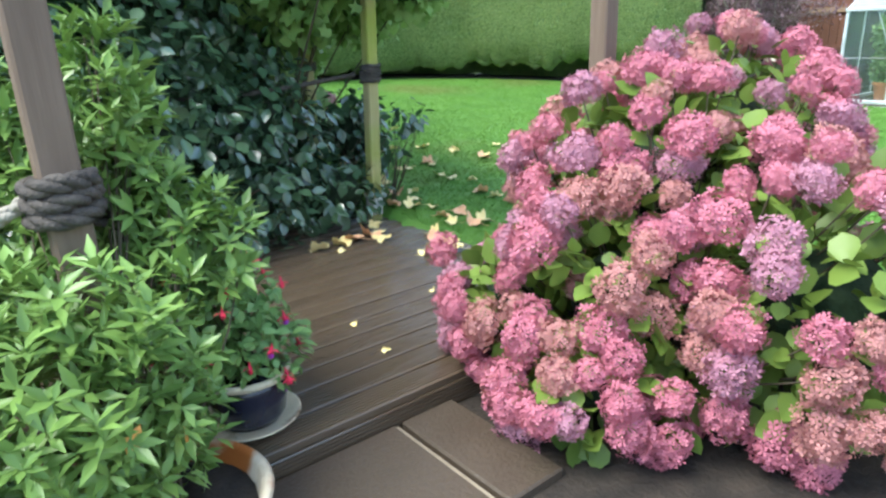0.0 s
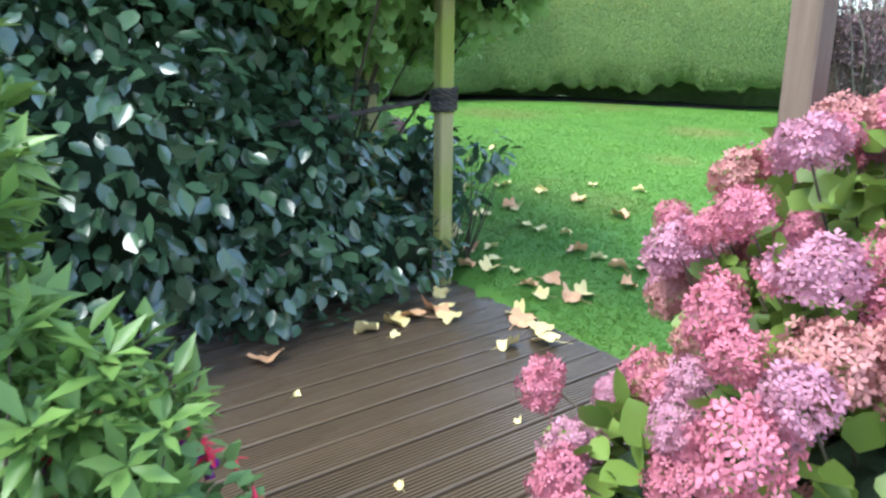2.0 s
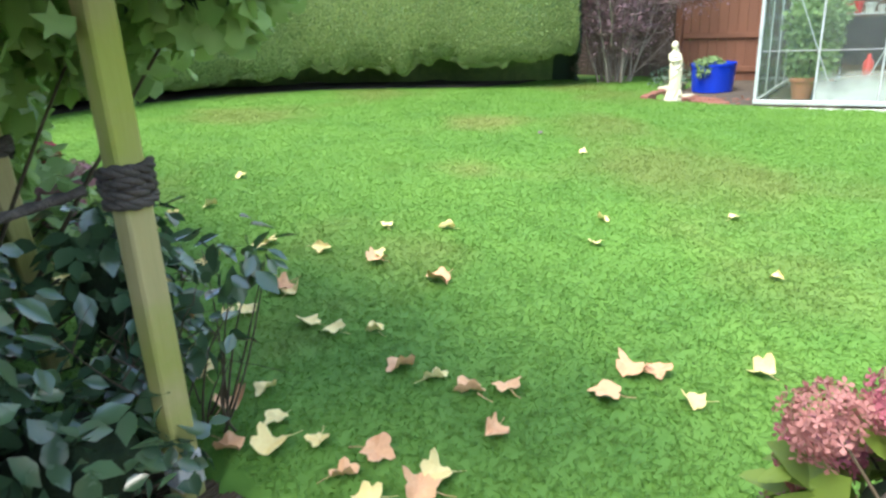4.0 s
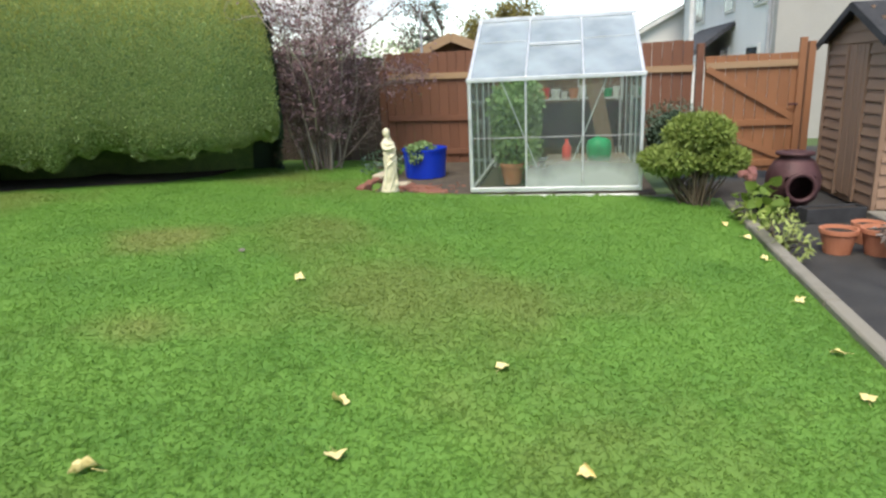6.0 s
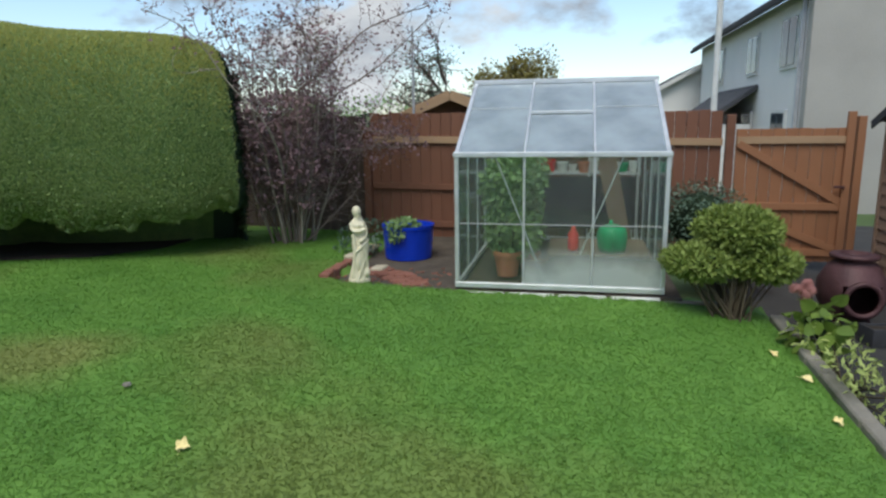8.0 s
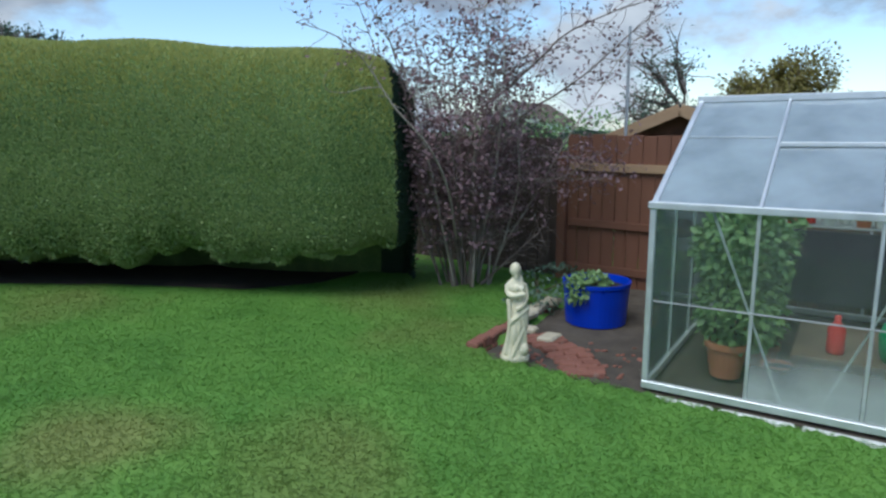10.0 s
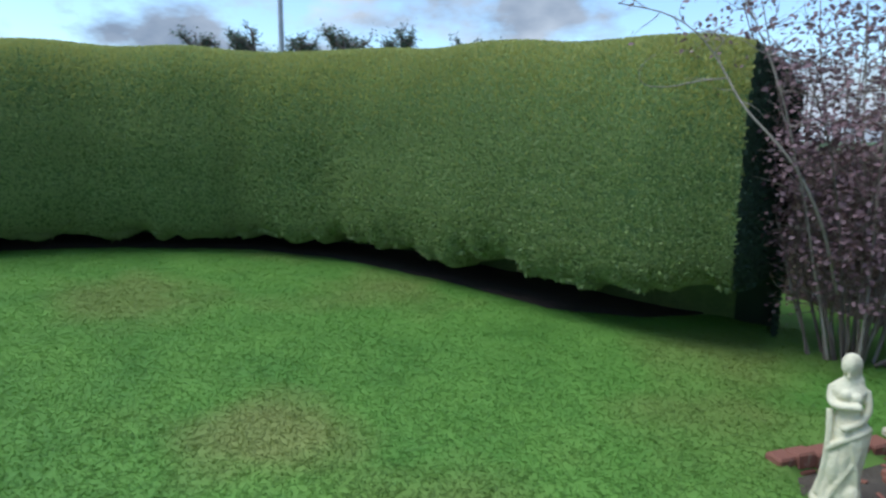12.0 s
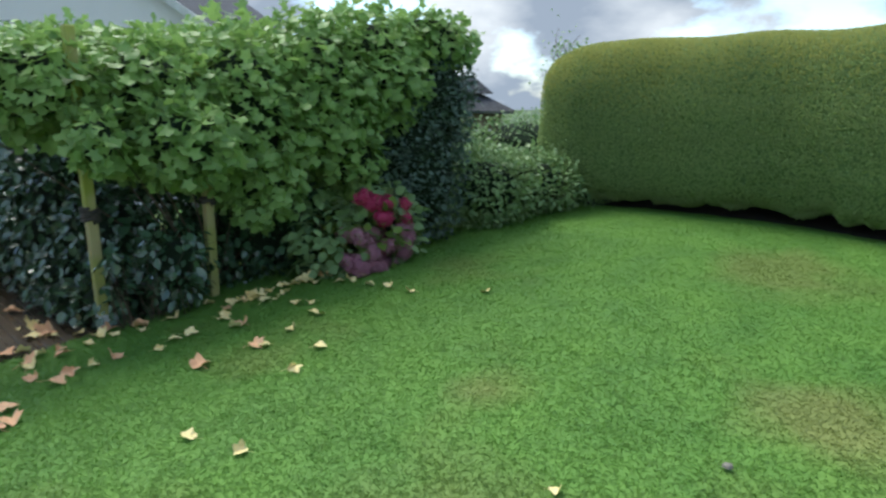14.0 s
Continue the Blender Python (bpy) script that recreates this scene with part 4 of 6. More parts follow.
local_bush("tomato_plant", "tall leafy green plant in the greenhouse", "plant", gh_at(0.55, 1.40, 0.2), [((0.05, 0, 0.30), (0.27, 0.30, 0.34)), ((0.12, 0.02, 0.70), (0.30, 0.34, 0.32))], L_MID, OVAL, 0.065, 3200, 11, stems=5)
local_bush("tomato_plant", "bushy green plant in the greenhouse", "plant", gh_at(1.35, 1.45, 0.2), [((0, 0, 0.45), (0.3, 0.3, 0.4)), ((0.1, -0.1, 0.8), (0.25, 0.25, 0.25))], L_MID, OVAL, 0.07, 1200, 12, stems=5)

# ---- fence and gate ----
fence = thing("fence", "red-brown vertical board fence with weathered rails", "fence", uvp(0, 0, 0), kind="structure")
fence_board = mesh_of(box(0.022, 0.138, 1.80, (0, 0, 0.9), 0.004), "fence_board")
old_board = fence_board.copy()
FU = 13.12
for k in range(33):
    v0 = 5.40 - 0.144 * k
    if v0 < 0.86:
        break
    part("fence_board", fence_board, M_FENCE, fence, m=pose(FU + 0.03 + random.uniform(-0.004, 0.004), v0, 0.26 - 0.03 * (5.4 - v0) / 4.5 + random.uniform(-0.012, 0.012)))
# older boards behind the shrub, coloured darker for the shade there
for k in range(26):
    v0 = 5.62 + 0.144 * k
    part("fence_board", old_board, M_FENCEOLDSHADE, fence, m=pose(FU + 0.06, v0, 0.22 + random.uniform(-0.02, 0.02)))
for z, w in ((1.66, 0.09), (1.02, 0.08), (0.50, 0.08)):
    part("fence_rail", beam((FU, 5.42, z + 0.05), (FU, 0.86, z - 0.02), 0.04, w), M_RAIL if z > 1.5 else M_FENCE, fence)
for vv, z1 in ((5.50, 1.88), (2.9, 1.85), (0.78, 1.98)):
    part("fence_post", box(0.10, 0.10, z1 + 0.1, (FU - 0.02, vv, z1 / 2 - 0.05 + 0.0), 0.008), M_FENCE, fence)

gate = thing("gate", "orange-brown boarded garden gate with diagonal brace", "gate", uvp(FU, 0.72, 0.14), kind="structure")
gate_board = mesh_of(box(0.02, 0.138, 1.66, (0, 0, 0.83), 0.003), "gate_board")
for k in range(9):
    part("gate_board", gate_board, M_GATE, gate, m=pose(0.03, -0.09 - 0.144 * k, random.uniform(-0.005, 0.005)))
part("gate_rail", beam((0, -0.03, 1.52), (0, -1.30, 1.52), 0.03, 0.09), M_RAIL, gate)
part("gate_rail", beam((0, -0.03, 0.70), (0, -1.30, 0.70), 0.03, 0.09), M_GATE, gate)
part("gate_rail", beam((0, -0.03, 0.12), (0, -1.30, 0.12), 0.03, 0.09), M_GATE, gate)
part("gate_brace", beam((-0.005, -0.05, 1.48), (-0.005, -1.25, 0.76), 0.03, 0.09), M_GATE, gate)
part("gate_brace", beam((-0.005, -0.05, 0.66), (-0.005, -1.25, 0.16), 0.03, 0.09), M_GATE, gate)
part("gate_stile", box(0.05, 0.09, 1.85, (-0.01, -1.30, 0.93)), M_GATE, gate)
part("latch", box(0.03, 0.12, 0.03, (-0.05, -1.22, 0.95)), M_IRON, gate)
part("strike_post", box(0.09, 0.09, 1.8, (0.02, -1.42, 0.9)), M_GATE, gate)

# ---- shed ----
shed = thing("shed", "small tan timber shed with overlapping boards and a felt roof", "shed", uvp(10.55, -0.62, 0.04))
SW, SE, SA, SD = 1.66, 1.86, 2.20, 1.9
board_h = 0.125


def lap(length, centre, turned=False):
    """An overlapping board, thicker and further out at its lower edge."""
    b = bmesh.new()
    prof = [(-0.012, 0.0), (0.026, 0.0), (0.028, 0.012), (0.006, board_h + 0.014), (-0.012, board_h + 0.014)]
    ends = [[b.verts.new((x, y, z_)) for y, z_ in prof] for x in (-length / 2, length / 2)]
    for i_ in range(5):
        b.faces.new((ends[0][i_], ends[0][(i_ + 1) % 5], ends[1][(i_ + 1) % 5], ends[1][i_]))
    b.faces.new(ends[0])
    b.faces.new(list(reversed(ends[1])))
    bmesh.ops.recalc_face_normals(b, faces=b.faces)
    bmesh.ops.transform(b, matrix=Matrix.Translation(centre) @ Matrix.Rotation(math.pi / 2 if turned else 0, 4, "Z"), verts=b.verts)
    return b


for k in range(18):
    z = 0.06 + k * board_h
    if z < SE - 0.05:
        x0, x1 = 0.0, SW
    else:
        f = (z - SE + 0.05) / (SA - SE)
        x0, x1 = SW / 2 * f, SW - SW / 2 * f
    if x1 - x0 < 0.2:
        break
    for a, b_ in ((x0, 0.52), (1.04, x1)) if z < 1.75 else ((x0, x1),):
        if b_ - a > 0.03:
            part("shiplap_board", lap(b_ - a, ((a + b_) / 2, 0, z)), M_SHED, shed)
    if z < SE - 0.05:
        part("shiplap_board", lap(SD, (0, -SD / 2, z), True), M_SHED, shed)
for k in range(5):
    part("door_board", box(0.094, 0.03, 1.72, (0.58 + 0.10 * k, 0.012 + 0.003 * (k % 2), 0.94), 0.005), M_SHED, shed)
for x, z1 in ((0.01, SE), (SW - 0.01, SE), (0.52, 1.8), (1.06, 1.8)):
    part("corner_trim", box(0.045, 0.06, z1 - 0.04, (x, 0.014, z1 / 2 + 0.02), 0.004), M_SHED, shed)
part("shed_inside", box(SW - 0.06, SD - 0.06, SE, (SW / 2, -SD / 2, SE / 2 - 0.01), 0), M_SHED, shed)
part("far_wall", box(0.02, SD, SE, (SW, -SD / 2, SE / 2)), M_SHED, shed)
for sgn in (1, -1):
    xa = SW / 2 - sgn * (SW / 2 + 0.10)
    p0, p1 = Vector((SW / 2, -SD / 2, SA + 0.05)), Vector((xa, -SD / 2, SE - 0.02))
    part("roof_felt", beam(p0, p1, SD + 0.3, 0.025, 0.006), M_FELT, shed)
    q0, q1 = Vector((SW / 2, 0.14, SA + 0.02)), Vector((xa, 0.14, SE - 0.06))
    part("barge_board", beam(q0, q1, 0.02, 0.09, 0.004), M_FELT, shed)

# ---- statue ----
def statue_mesh():
    """A robed standing figure in one mesh: folds in the skirt, arms held across, head with long hair."""
    b = bmesh.new()
    rows = [(0, .112, .092, -.006, 0), (.035, .112, .094, -.006, 0), (.05, .100, .086, -.008, 0), (.12, .084, .076, -.006, -.002), (.20, .074, .070, .002, -.008), (.27, .073, .070, .010, -.012), (.34, .080, .070, .014, -.006),
            (.395, .086, .068, .014, 0), (.44, .070, .056, .010, 0), (.48, .052, .046, .003, 0), (.52, .052, .046, -.004, -.004), (.55, .060, .052, -.007, -.010), (.58, .070, .052, -.008, -.006), (.605, .068, .040, -.008, .002), (.625, .046, .034, -.008, .004), (.64, .028, .028, -.009, 0), (.665, .026, .027, -.012, -.004)]
    seg, rings = 36, []
    for z, rx, ry, cx, cy in rows:
        fold = 0.085 * min(1, max(0, (.44 - z) / .2)) * (z > .045)
        rings.append([b.verts.new((cx + rx * math.cos(a) * (1 + fold * math.sin(8 * a + 11 * z)), cy + ry * math.sin(a) * (1 + fold * math.sin(8 * a + 11 * z)), z))
                      for a in (2 * math.pi * i / seg for i in range(seg))])
    for r, q in zip(rings, rings[1:]):
        for i in range(seg):
            b.faces.new((r[i], r[(i + 1) % seg], q[(i + 1) % seg], q[i]))
    b.faces.new(list(reversed(rings[0])))
    b.faces.new(rings[-1])
    balls = [((-.016, -.010, .703), (.036, .042, .050)), ((-.008, .010, .705), (.044, .042, .052)), ((.018, .020, .655), (.020, .022, .055)), ((.036, .008, .615), (.016, .020, .040)),
             ((-.020, -.050, .572), (.024, .022, .024)), ((-.018, -.052, .660), (.008, .008, .010)), ((.022, -.050, .565), (.024, .022, .024)), ((-.012, -.082, .425), (.022, .018, .017)), ((.030, -.072, .53), (.020, .018, .018)), ((.045, -.050, .10), (.040, .045, .055)), ((-.030, -.055, .22), (.030, .030, .10))]
    for c, r in balls:
        bmesh.ops.create_uvsphere(b, u_segments=16, v_segments=10, radius=1, matrix=Matrix.Translation(c) @ Matrix.Diagonal((*r, 1)))
    for pts, r in (([(.060, .004, .595), (.077, -.004, .54), (.076, -.028, .485), (.044, -.062, .445), (-.012, -.080, .425)], .017), ([(-.072, .004, .595), (-.084, -.010, .545), (-.074, -.050, .51), (-.030, -.074, .52), (.030, -.070, .53)], .018),
                   ([(-.074, -.03, .49), (-.068, -.050, .42), (-.064, -.055, .33), (-.074, -.045, .20), (-.086, -.035, .06)], .017), ([(.090, -.01, .42), (.055, -.062, .40), (-.02, -.080, .36), (-.070, -.055, .30)], .016),
                   ([(.075, -.03, .38), (.05, -.062, .28), (-.01, -.078, .16), (-.05, -.075, .05)], .015), ([(.02, -.070, .36), (.055, -.062, .22), (.065, -.055, .08)], .014)):
        v_, t_ = tube(smooth_line(pts, 14), r, r * 0.85, 10)
        vs = [b.verts.new(p) for p in v_]
        for tri in t_:
            b.faces.new([vs[i] for i in tri])
        for ring in (vs[:10], vs[-10:]):
            b.faces.new(ring)
    bmesh.ops.recalc_face_normals(b, faces=b.faces)
    return b


st = part("statue", statue_mesh(), M_STONE, m=pose(5.18, 10.10, lawn_z(5.18, 10.10) - 0.02, 0, 0, -8), smooth=True)
melt = st.modifiers.new("one_skin", "REMESH")
melt.mode, melt.voxel_size, melt.use_smooth_shade = "VOXEL", 0.006, True
tagged(st, "cream stone garden statue of a robed figure", "statue")

# ---- blue tub ----
tub = thing("blue_tub", "glossy blue round plastic tub planted with trailing greenery", "planter", pose(6.36, 10.86, 0.357))
part("tub_wall", lathe([(0.265, 0), (0.275, 0.01), (0.300, 0.36), (0.310, 0.365), (0.310, 0.40), (0.292, 0.40), (0.28, 0.34), (0.28, 0.31)], 40), M_BLUE, tub, smooth=False)
part("soil", lathe([(0.26, 0.28), (0.275, 0.33)], 24), M_SOIL, tub)
bush("trailing_plant", "loose green plant growing in the blue tub", "plant", [((6.24, 10.80, 0.76), (0.19, 0.17, 0.07)), ((6.10, 10.74, 0.70), (0.10, 0.10, 0.10))], L_MID, OVAL, 0.055, 620, 21, stems=8, foot=(6.25, 10.82, 0.69))

# brick edging and stones by the statue
bricks = thing("brick_path", "curved row of worn red bricks set in soil", "path", pose(0, 0, 0.36), kind="structure")
brick = mesh_of(box(0.21, 0.10, 0.07, (0, 0, 0), 0.010), "brick")
STONE_CHIP = mesh_of(box(0.045, 0.032, 0.022, (0, 0, 0), 0.007), "stone_chip")
M_CAP = material("pale_sandstone", (0.30, 0.25, 0.17), (0.52, 0.46, 0.34), 0.85, 6.0, 0.6, obj=0.3, stain=(0.20, 0.19, 0.11), stain_scale=3.0, stain_at=0.58)
line = smooth_line([(5.62, 10.62), (5.68, 10.36), (5.66, 10.05), (5.56, 9.72)], 14)
for k in range(14):
    d = line[min(k + 1, 13)] - line[max(k - 1, 0)]
    d = d / np.linalg.norm(d)
    for off in ((-0.055, 0.105) if k % 2 else (-0.105, 0.055)):
        part("brick", brick, M_BRICK, bricks, m=pose(line[k][0] + d[1] * off, line[k][1] - d[0] * off, random.uniform(-0.030, -0.010), random.uniform(-7, 7), random.uniform(-6, 6), math.degrees(math.atan2(d[1], d[0])) + 90 + random.uniform(-9, 9))
             @ Matrix.Diagonal(((0.86, 0.60)[abs(off) > 0.1], 0.86, random.uniform(0.9, 1.2), 1)))
# a low row of bricks along the back of the bed, with pale cap stones further on
for k in range(6):
    x, y, _z = at(10.36 + 0.13 * k, 5.10, 0)
    part("brick", brick, M_BRICK, bricks, m=pose(x, y, 0.055 + random.uniform(-0.012, 0.008), random.uniform(-7, 7), random.uniform(-6, 6), AX + random.uniform(-8, 8)) @ Matrix.Diagonal((0.60, 1.0, 1.3, 1)))
    part("brick", brick, M_BRICK, bricks, m=pose(x, y, -0.025, 0, 0, AX + 90 + random.uniform(-4, 4)) @ Matrix.Diagonal((0.6, 1.2, 1.2, 1)))
for u_s, v_s, w_s, d_s, z_s in ((11.28, 5.10, 0.26, 0.17, 0.085), (11.62, 5.12, 0.30, 0.15, 0.075), (11.92, 5.12, 0.22, 0.16, 0.06), (10.98, 4.72, 0.22, 0.15, 0.015), (11.10, 4.95, 0.10, 0.12, 0.02)):
    x, y, _z = at(u_s, v_s, 0)
    part("flat_stone", box(w_s, d_s, 0.06, bevel=0.016), M_CAP, bricks, "pale flat cap stone", m=pose(x, y, z_s, random.uniform(-3, 3), random.uniform(-3, 3), AX + random.uniform(-6, 6)))
for u_s in (11.15, 11.45, 11.75, 12.0):
    x, y, _z = at(u_s, 5.11, 0)
    part("brick", brick, M_BRICK, bricks, m=pose(x, y, 0.01, 0, 0, AX) @ Matrix.Diagonal((1.3, 1.2, 1.5, 1)))
g = np.random.default_rng(22)
for k in range(46):
    u_s, v_s = 10.38 + 0.9 * g.random() ** 1.3, 3.9 + 1.1 * g.random()
    x, y, _z = at(u_s, v_s, 0)
    part("stone_chip", STONE_CHIP, M_BRICK if k % 3 == 0 else M_CAP, bricks, m=pose(x, y, -0.002, g.uniform(-20, 20), g.uniform(-20, 20), g.uniform(0, 360)) @ Matrix.Diagonal((*(g.uniform(0.5, 1.4, 2)), g.uniform(0.4, 0.9), 1)))

# ---- deck posts with rope ----
def rope_post(name, label, u, v, z0, z1, w, mat, rope_z, lean=(0, 0), rope_mat=None, turns=4, thick=0.016):
    ob = thing(name, label, "post", uvp(u, v, z0) @ pose(0, 0, 0, lean[0], lean[1], 0), "deck posts")
    part("timber", box(w, w, z1 - z0, (0, 0, (z1 - z0) / 2), 0.008), mat, ob)
    if label.startswith("slim green"):
        part("painted_foot", box(w + 0.006, w + 0.006, 0.13, (0, 0, 0.16), 0.004), M_WHITE, ob, "white painted band at the foot")
    n = turns * 16
    pts = [(0.5 * (w + thick * 1.5) * 1.22 * math.cos(a), 0.5 * (w + thick * 1.5) * 1.22 * math.sin(a), rope_z - z0 + (k / n - 0.5) * thick * 1.9 * turns + 0.006 * math.sin(2.3 * a))
           for k, a in ((k, 2 * math.pi * k / 16) for k in range(n))]
    v_, t_ = rope_tube(pts, thick * 1.15)
    part("rope_binding", tri_mesh("rope_binding", v_, t_), rope_mat or M_ROPE, ob)
    return ob


rope_post("deck_post", "slim green-tinged timber post bound with dark rope", 2.55, 3.96, 0.10, 2.75, 0.085, M_POST, 1.22, lean=(1.2, 1.5))
rope_post("deck_post", "slim timber post under the climbing vine", 2.62, 4.96, 0.25, 2.6, 0.085, M_POST, 1.25, turns=2)
rope_post("deck_post", "brown weathered timber post behind the hydrangea", 2.72, 2.02, 0.05, 2.6, 0.10, M_POSTB, 0.78)
rope_post("deck_post", "brown weathered timber post wound with thick old rope", 0.265, 1.93, 0.0, 2.6, 0.105, M_POSTB, 1.05, lean=(0, 0), turns=3, thick=0.024)
part_rope = thing("hanging_rope", "pale thick rope slung between the deck posts", "rope", uvp(0.265, 1.93, 1.02))
s = np.linspace(0, 1, 16)
pts = np.stack([-0.06 - 1.2 * s, 0.02 + 0.15 * s, 0.05 - 0.28 * np.sin(np.pi * s) + 0.2 * s], 1)
v, t = rope_tube(pts, 0.024)
part("rope", tri_mesh("rope", v, t), M_ROPE2, part_rope)
part_rope = thing("hanging_rope", "dark rope slung from post to post behind the deck", "rope", uvp(2.55, 3.96, 1.22))
s = np.linspace(0, 1, 16)
pts = np.stack([-0.06 - 2.2 * s, 0.04 + 0.5 * s, 0.0 - 0.10 * np.sin(np.pi * s)], 1)
v, t = rope_tube(pts, 0.018)
part("rope", tri_mesh("rope", v, t), M_ROPE, part_rope)

twigs = thing("twiggy_shrub", "thin bare twigs growing beside the deck post", "shrub", uvp(2.75, 4.35, 0.18))
g = np.random.default_rng(37)
for k in range(16):
    st_ = wander(g, (g.normal(0, 0.10), g.normal(0, 0.18), 0), (g.normal(0.05, 0.2), g.normal(0, 0.3), 1), g.uniform(0.3, 0.75), 9, 0.25)
    tw = [tube(st_, 0.005, 0.0015, 5)]
    for j in (3, 5, 7):
        tw.append(tube(wander(g, st_[j], g.normal(0, 0.6, 3) + np.array([0.2, 0, 0.6]), g.uniform(0.15, 0.4), 6, 0.3), 0.003, 0.001, 4))
    part("stem", tri_mesh("stem", *joined(tw)), M_TWIG, twigs)

# ---- laurel and vine behind the deck ----
def uvl(lobes):
    return [(tuple(at(*c)), r) for c, r in lobes]


bush("laurel", "dense dark glossy laurel shrub overhanging the deck", "shrub",
     uvl([((-0.9, 4.15, 1.1), (0.8, 0.8, 1.2)), ((0.0, 4.2, 1.0), (0.75, 0.8, 1.1)), ((0.9, 4.22, 0.95), (0.75, 0.75, 1.05)), ((1.75, 4.45, 0.75), (0.65, 0.65, 0.78)), ((2.28, 4.12, 0.36), (0.40, 0.42, 0.28)),
          ((2.78, 4.55, 0.72), (0.26, 0.32, 0.42)), ((1.5, 4.0, 0.42), (0.5, 0.38, 0.36)), ((0.3, 4.5, 2.1), (0.9, 0.85, 0.8)), ((1.3, 4.7, 2.0), (0.75, 0.75, 0.8)), ((-0.9, 4.5, 2.3), (0.8, 0.8, 0.8)), ((2.15, 5.2, 0.7), (0.4, 0.5, 0.6)), ((2.0, 5.0, 1.7), (0.45, 0.5, 0.7))]),
     L_LAUREL, OVAL, 0.105, 19000, 31, stems=30, foot=tuple(at(0.8, 4.75, 0.02)), droop=0.7, splay=0.5, up=0.5, depth=0.55, core=0.55, base_z=0.17, stem_r=0.02)
bush("laurel_sprig", "small spray of laurel leaves beside the deck post", "shrub", [((-0.18, 4.93, 0.90), (0.15, 0.12, 0.12)), ((-0.30, 4.88, 0.62), (0.10, 0.10, 0.18))], L_LAUREL, OVAL, 0.095, 70, 38, stems=9, foot=(-0.36, 4.95, 0.20), droop=0.6, depth=0.7, stem_r=0.006)
bush("climbing_vine", "bright green lobed-leaved vine covering the pergola", "vine",
     uvl([((2.35, 3.65, 2.30), (0.5, 0.6, 0.42)), ((2.4, 4.5, 2.15), (0.6, 0.75, 0.66)), ((2.45, 5.4, 2.05), (0.62, 0.75, 0.95)), ((2.5, 6.2, 2.25), (0.62, 0.75, 0.95)), ((2.5, 7.0, 2.55), (0.6, 0.7, 0.75)),
          ((2.2, 3.0, 2.45), (0.5, 0.5, 0.32)), ((2.98, 4.6, 1.85), (0.32, 0.5, 0.38)), ((2.6, 7.9, 2.95), (0.45, 0.6, 0.35)), ((2.72, 5.45, 1.45), (0.26, 0.42, 0.45)), ((2.75, 6.5, 1.6), (0.25, 0.4, 0.4)), ((1.2, 5.4, 2.5), (0.8, 1.2, 0.5)), ((1.4, 4.2, 2.6), (0.7, 0.7, 0.3)), ((2.95, 3.92, 1.86), (0.22, 0.20, 0.26))]),
     L_VINE, LOBED, 0.125, 13000, 32, stems=16, foot=tuple(at(2.35, 5.1, 0.28)), droop=0.65, splay=0.4, up=0.35, depth=0.35, core=0.68, stem_r=0.012)
bush("red_hydrangea_shrub", "leafy base of a fading red hydrangea beside the lawn", "shrub",
     uvl([((3.0, 6.1, 0.75), (0.35, 0.45, 0.45)), ((3.1, 6.75, 0.85), (0.35, 0.4, 0.5))]), L_MID, ROUND, 0.11, 900, 33, stems=8, foot=tuple(at(2.95, 6.4, 0.42)))
bush("border_laurel", "dark leafy growth under the vine", "shrub", uvl([((2.25, 5.75, 0.85), (0.5, 0.7, 0.65)), ((2.2, 6.5, 1.1), (0.5, 0.6, 0.8))]), L_LAUREL, OVAL, 0.09, 3500, 36, stems=8, foot=tuple(at(2.2, 6.0, 0.35)), core=0.7)
bush("dark_evergreen", "tall dark evergreen shrub at the lawn border", "shrub",
     uvl([((2.6, 7.6, 1.3), (0.7, 0.7, 1.0)), ((2.5, 8.0, 2.2), (0.65, 0.6, 0.9)), ((2.6, 7.0, 1.1), (0.5, 0.6, 0.8))]), L_DARK, OVAL, 0.07, 9000, 34, stems=10, foot=tuple(at(2.5, 7.6, 0.5)), core=0.75)
bush("border_shrub", "loose mid-green shrub at the end of the lawn border", "shrub",
     uvl([((2.9, 8.7, 1.1), (0.6, 0.7, 0.6)), ((3.0, 9.6, 1.1), (0.55, 0.7, 0.5)), ((3.2, 10.5, 1.0), (0.5, 0.6, 0.35)), ((2.3, 9.2, 1.15), (0.6, 0.9, 0.5))]), L_MID, OVAL, 0.075, 9000, 35, stems=16, foot=tuple(at(2.8, 9.4, 0.62)), core=0.6)

# ---- hydrangea ----
def bloom_mesh(seed, r=0.076, n=250):
    """A mophead: four-petalled florets packed over a slightly flattened ball."""
    g = np.random.default_rng(seed)
    i = np.arange(n) + 0.5
    ph, th = np.arccos(1 - 1.75 * i / n), np.pi * (1 + 5 ** 0.5) * i
    d = np.stack([np.cos(th) * np.sin(ph), np.sin(th) * np.sin(ph), np.cos(ph)], 1)
    lump = 1 + np.array([0.42 * noise.noise(tuple(x * 1.7 + 5 * seed)) + 0.22 * noise.noise(tuple(x * 4.5 + seed)) for x in d])[:, None] + g.normal(0, 0.05, (n, 1))
    p = d * r * lump * np.array([1, 1, 0.86])
    up = unit(d + g.normal(0, 0.38, (n, 3)))
    ax = np.cross(up, g.normal(size=(n, 3)))
    return scatter(FLORET, p, ax, up, g.uniform(0.024, 0.038, n))


def bloom_meshes(mat, name):
    out = []
    for s in range(4):
        v_, t_ = bloom_mesh(s + 1)
        me = tri_mesh(name, v_, t_)
        me.materials.append(mat)
        out.append(me)
    return out


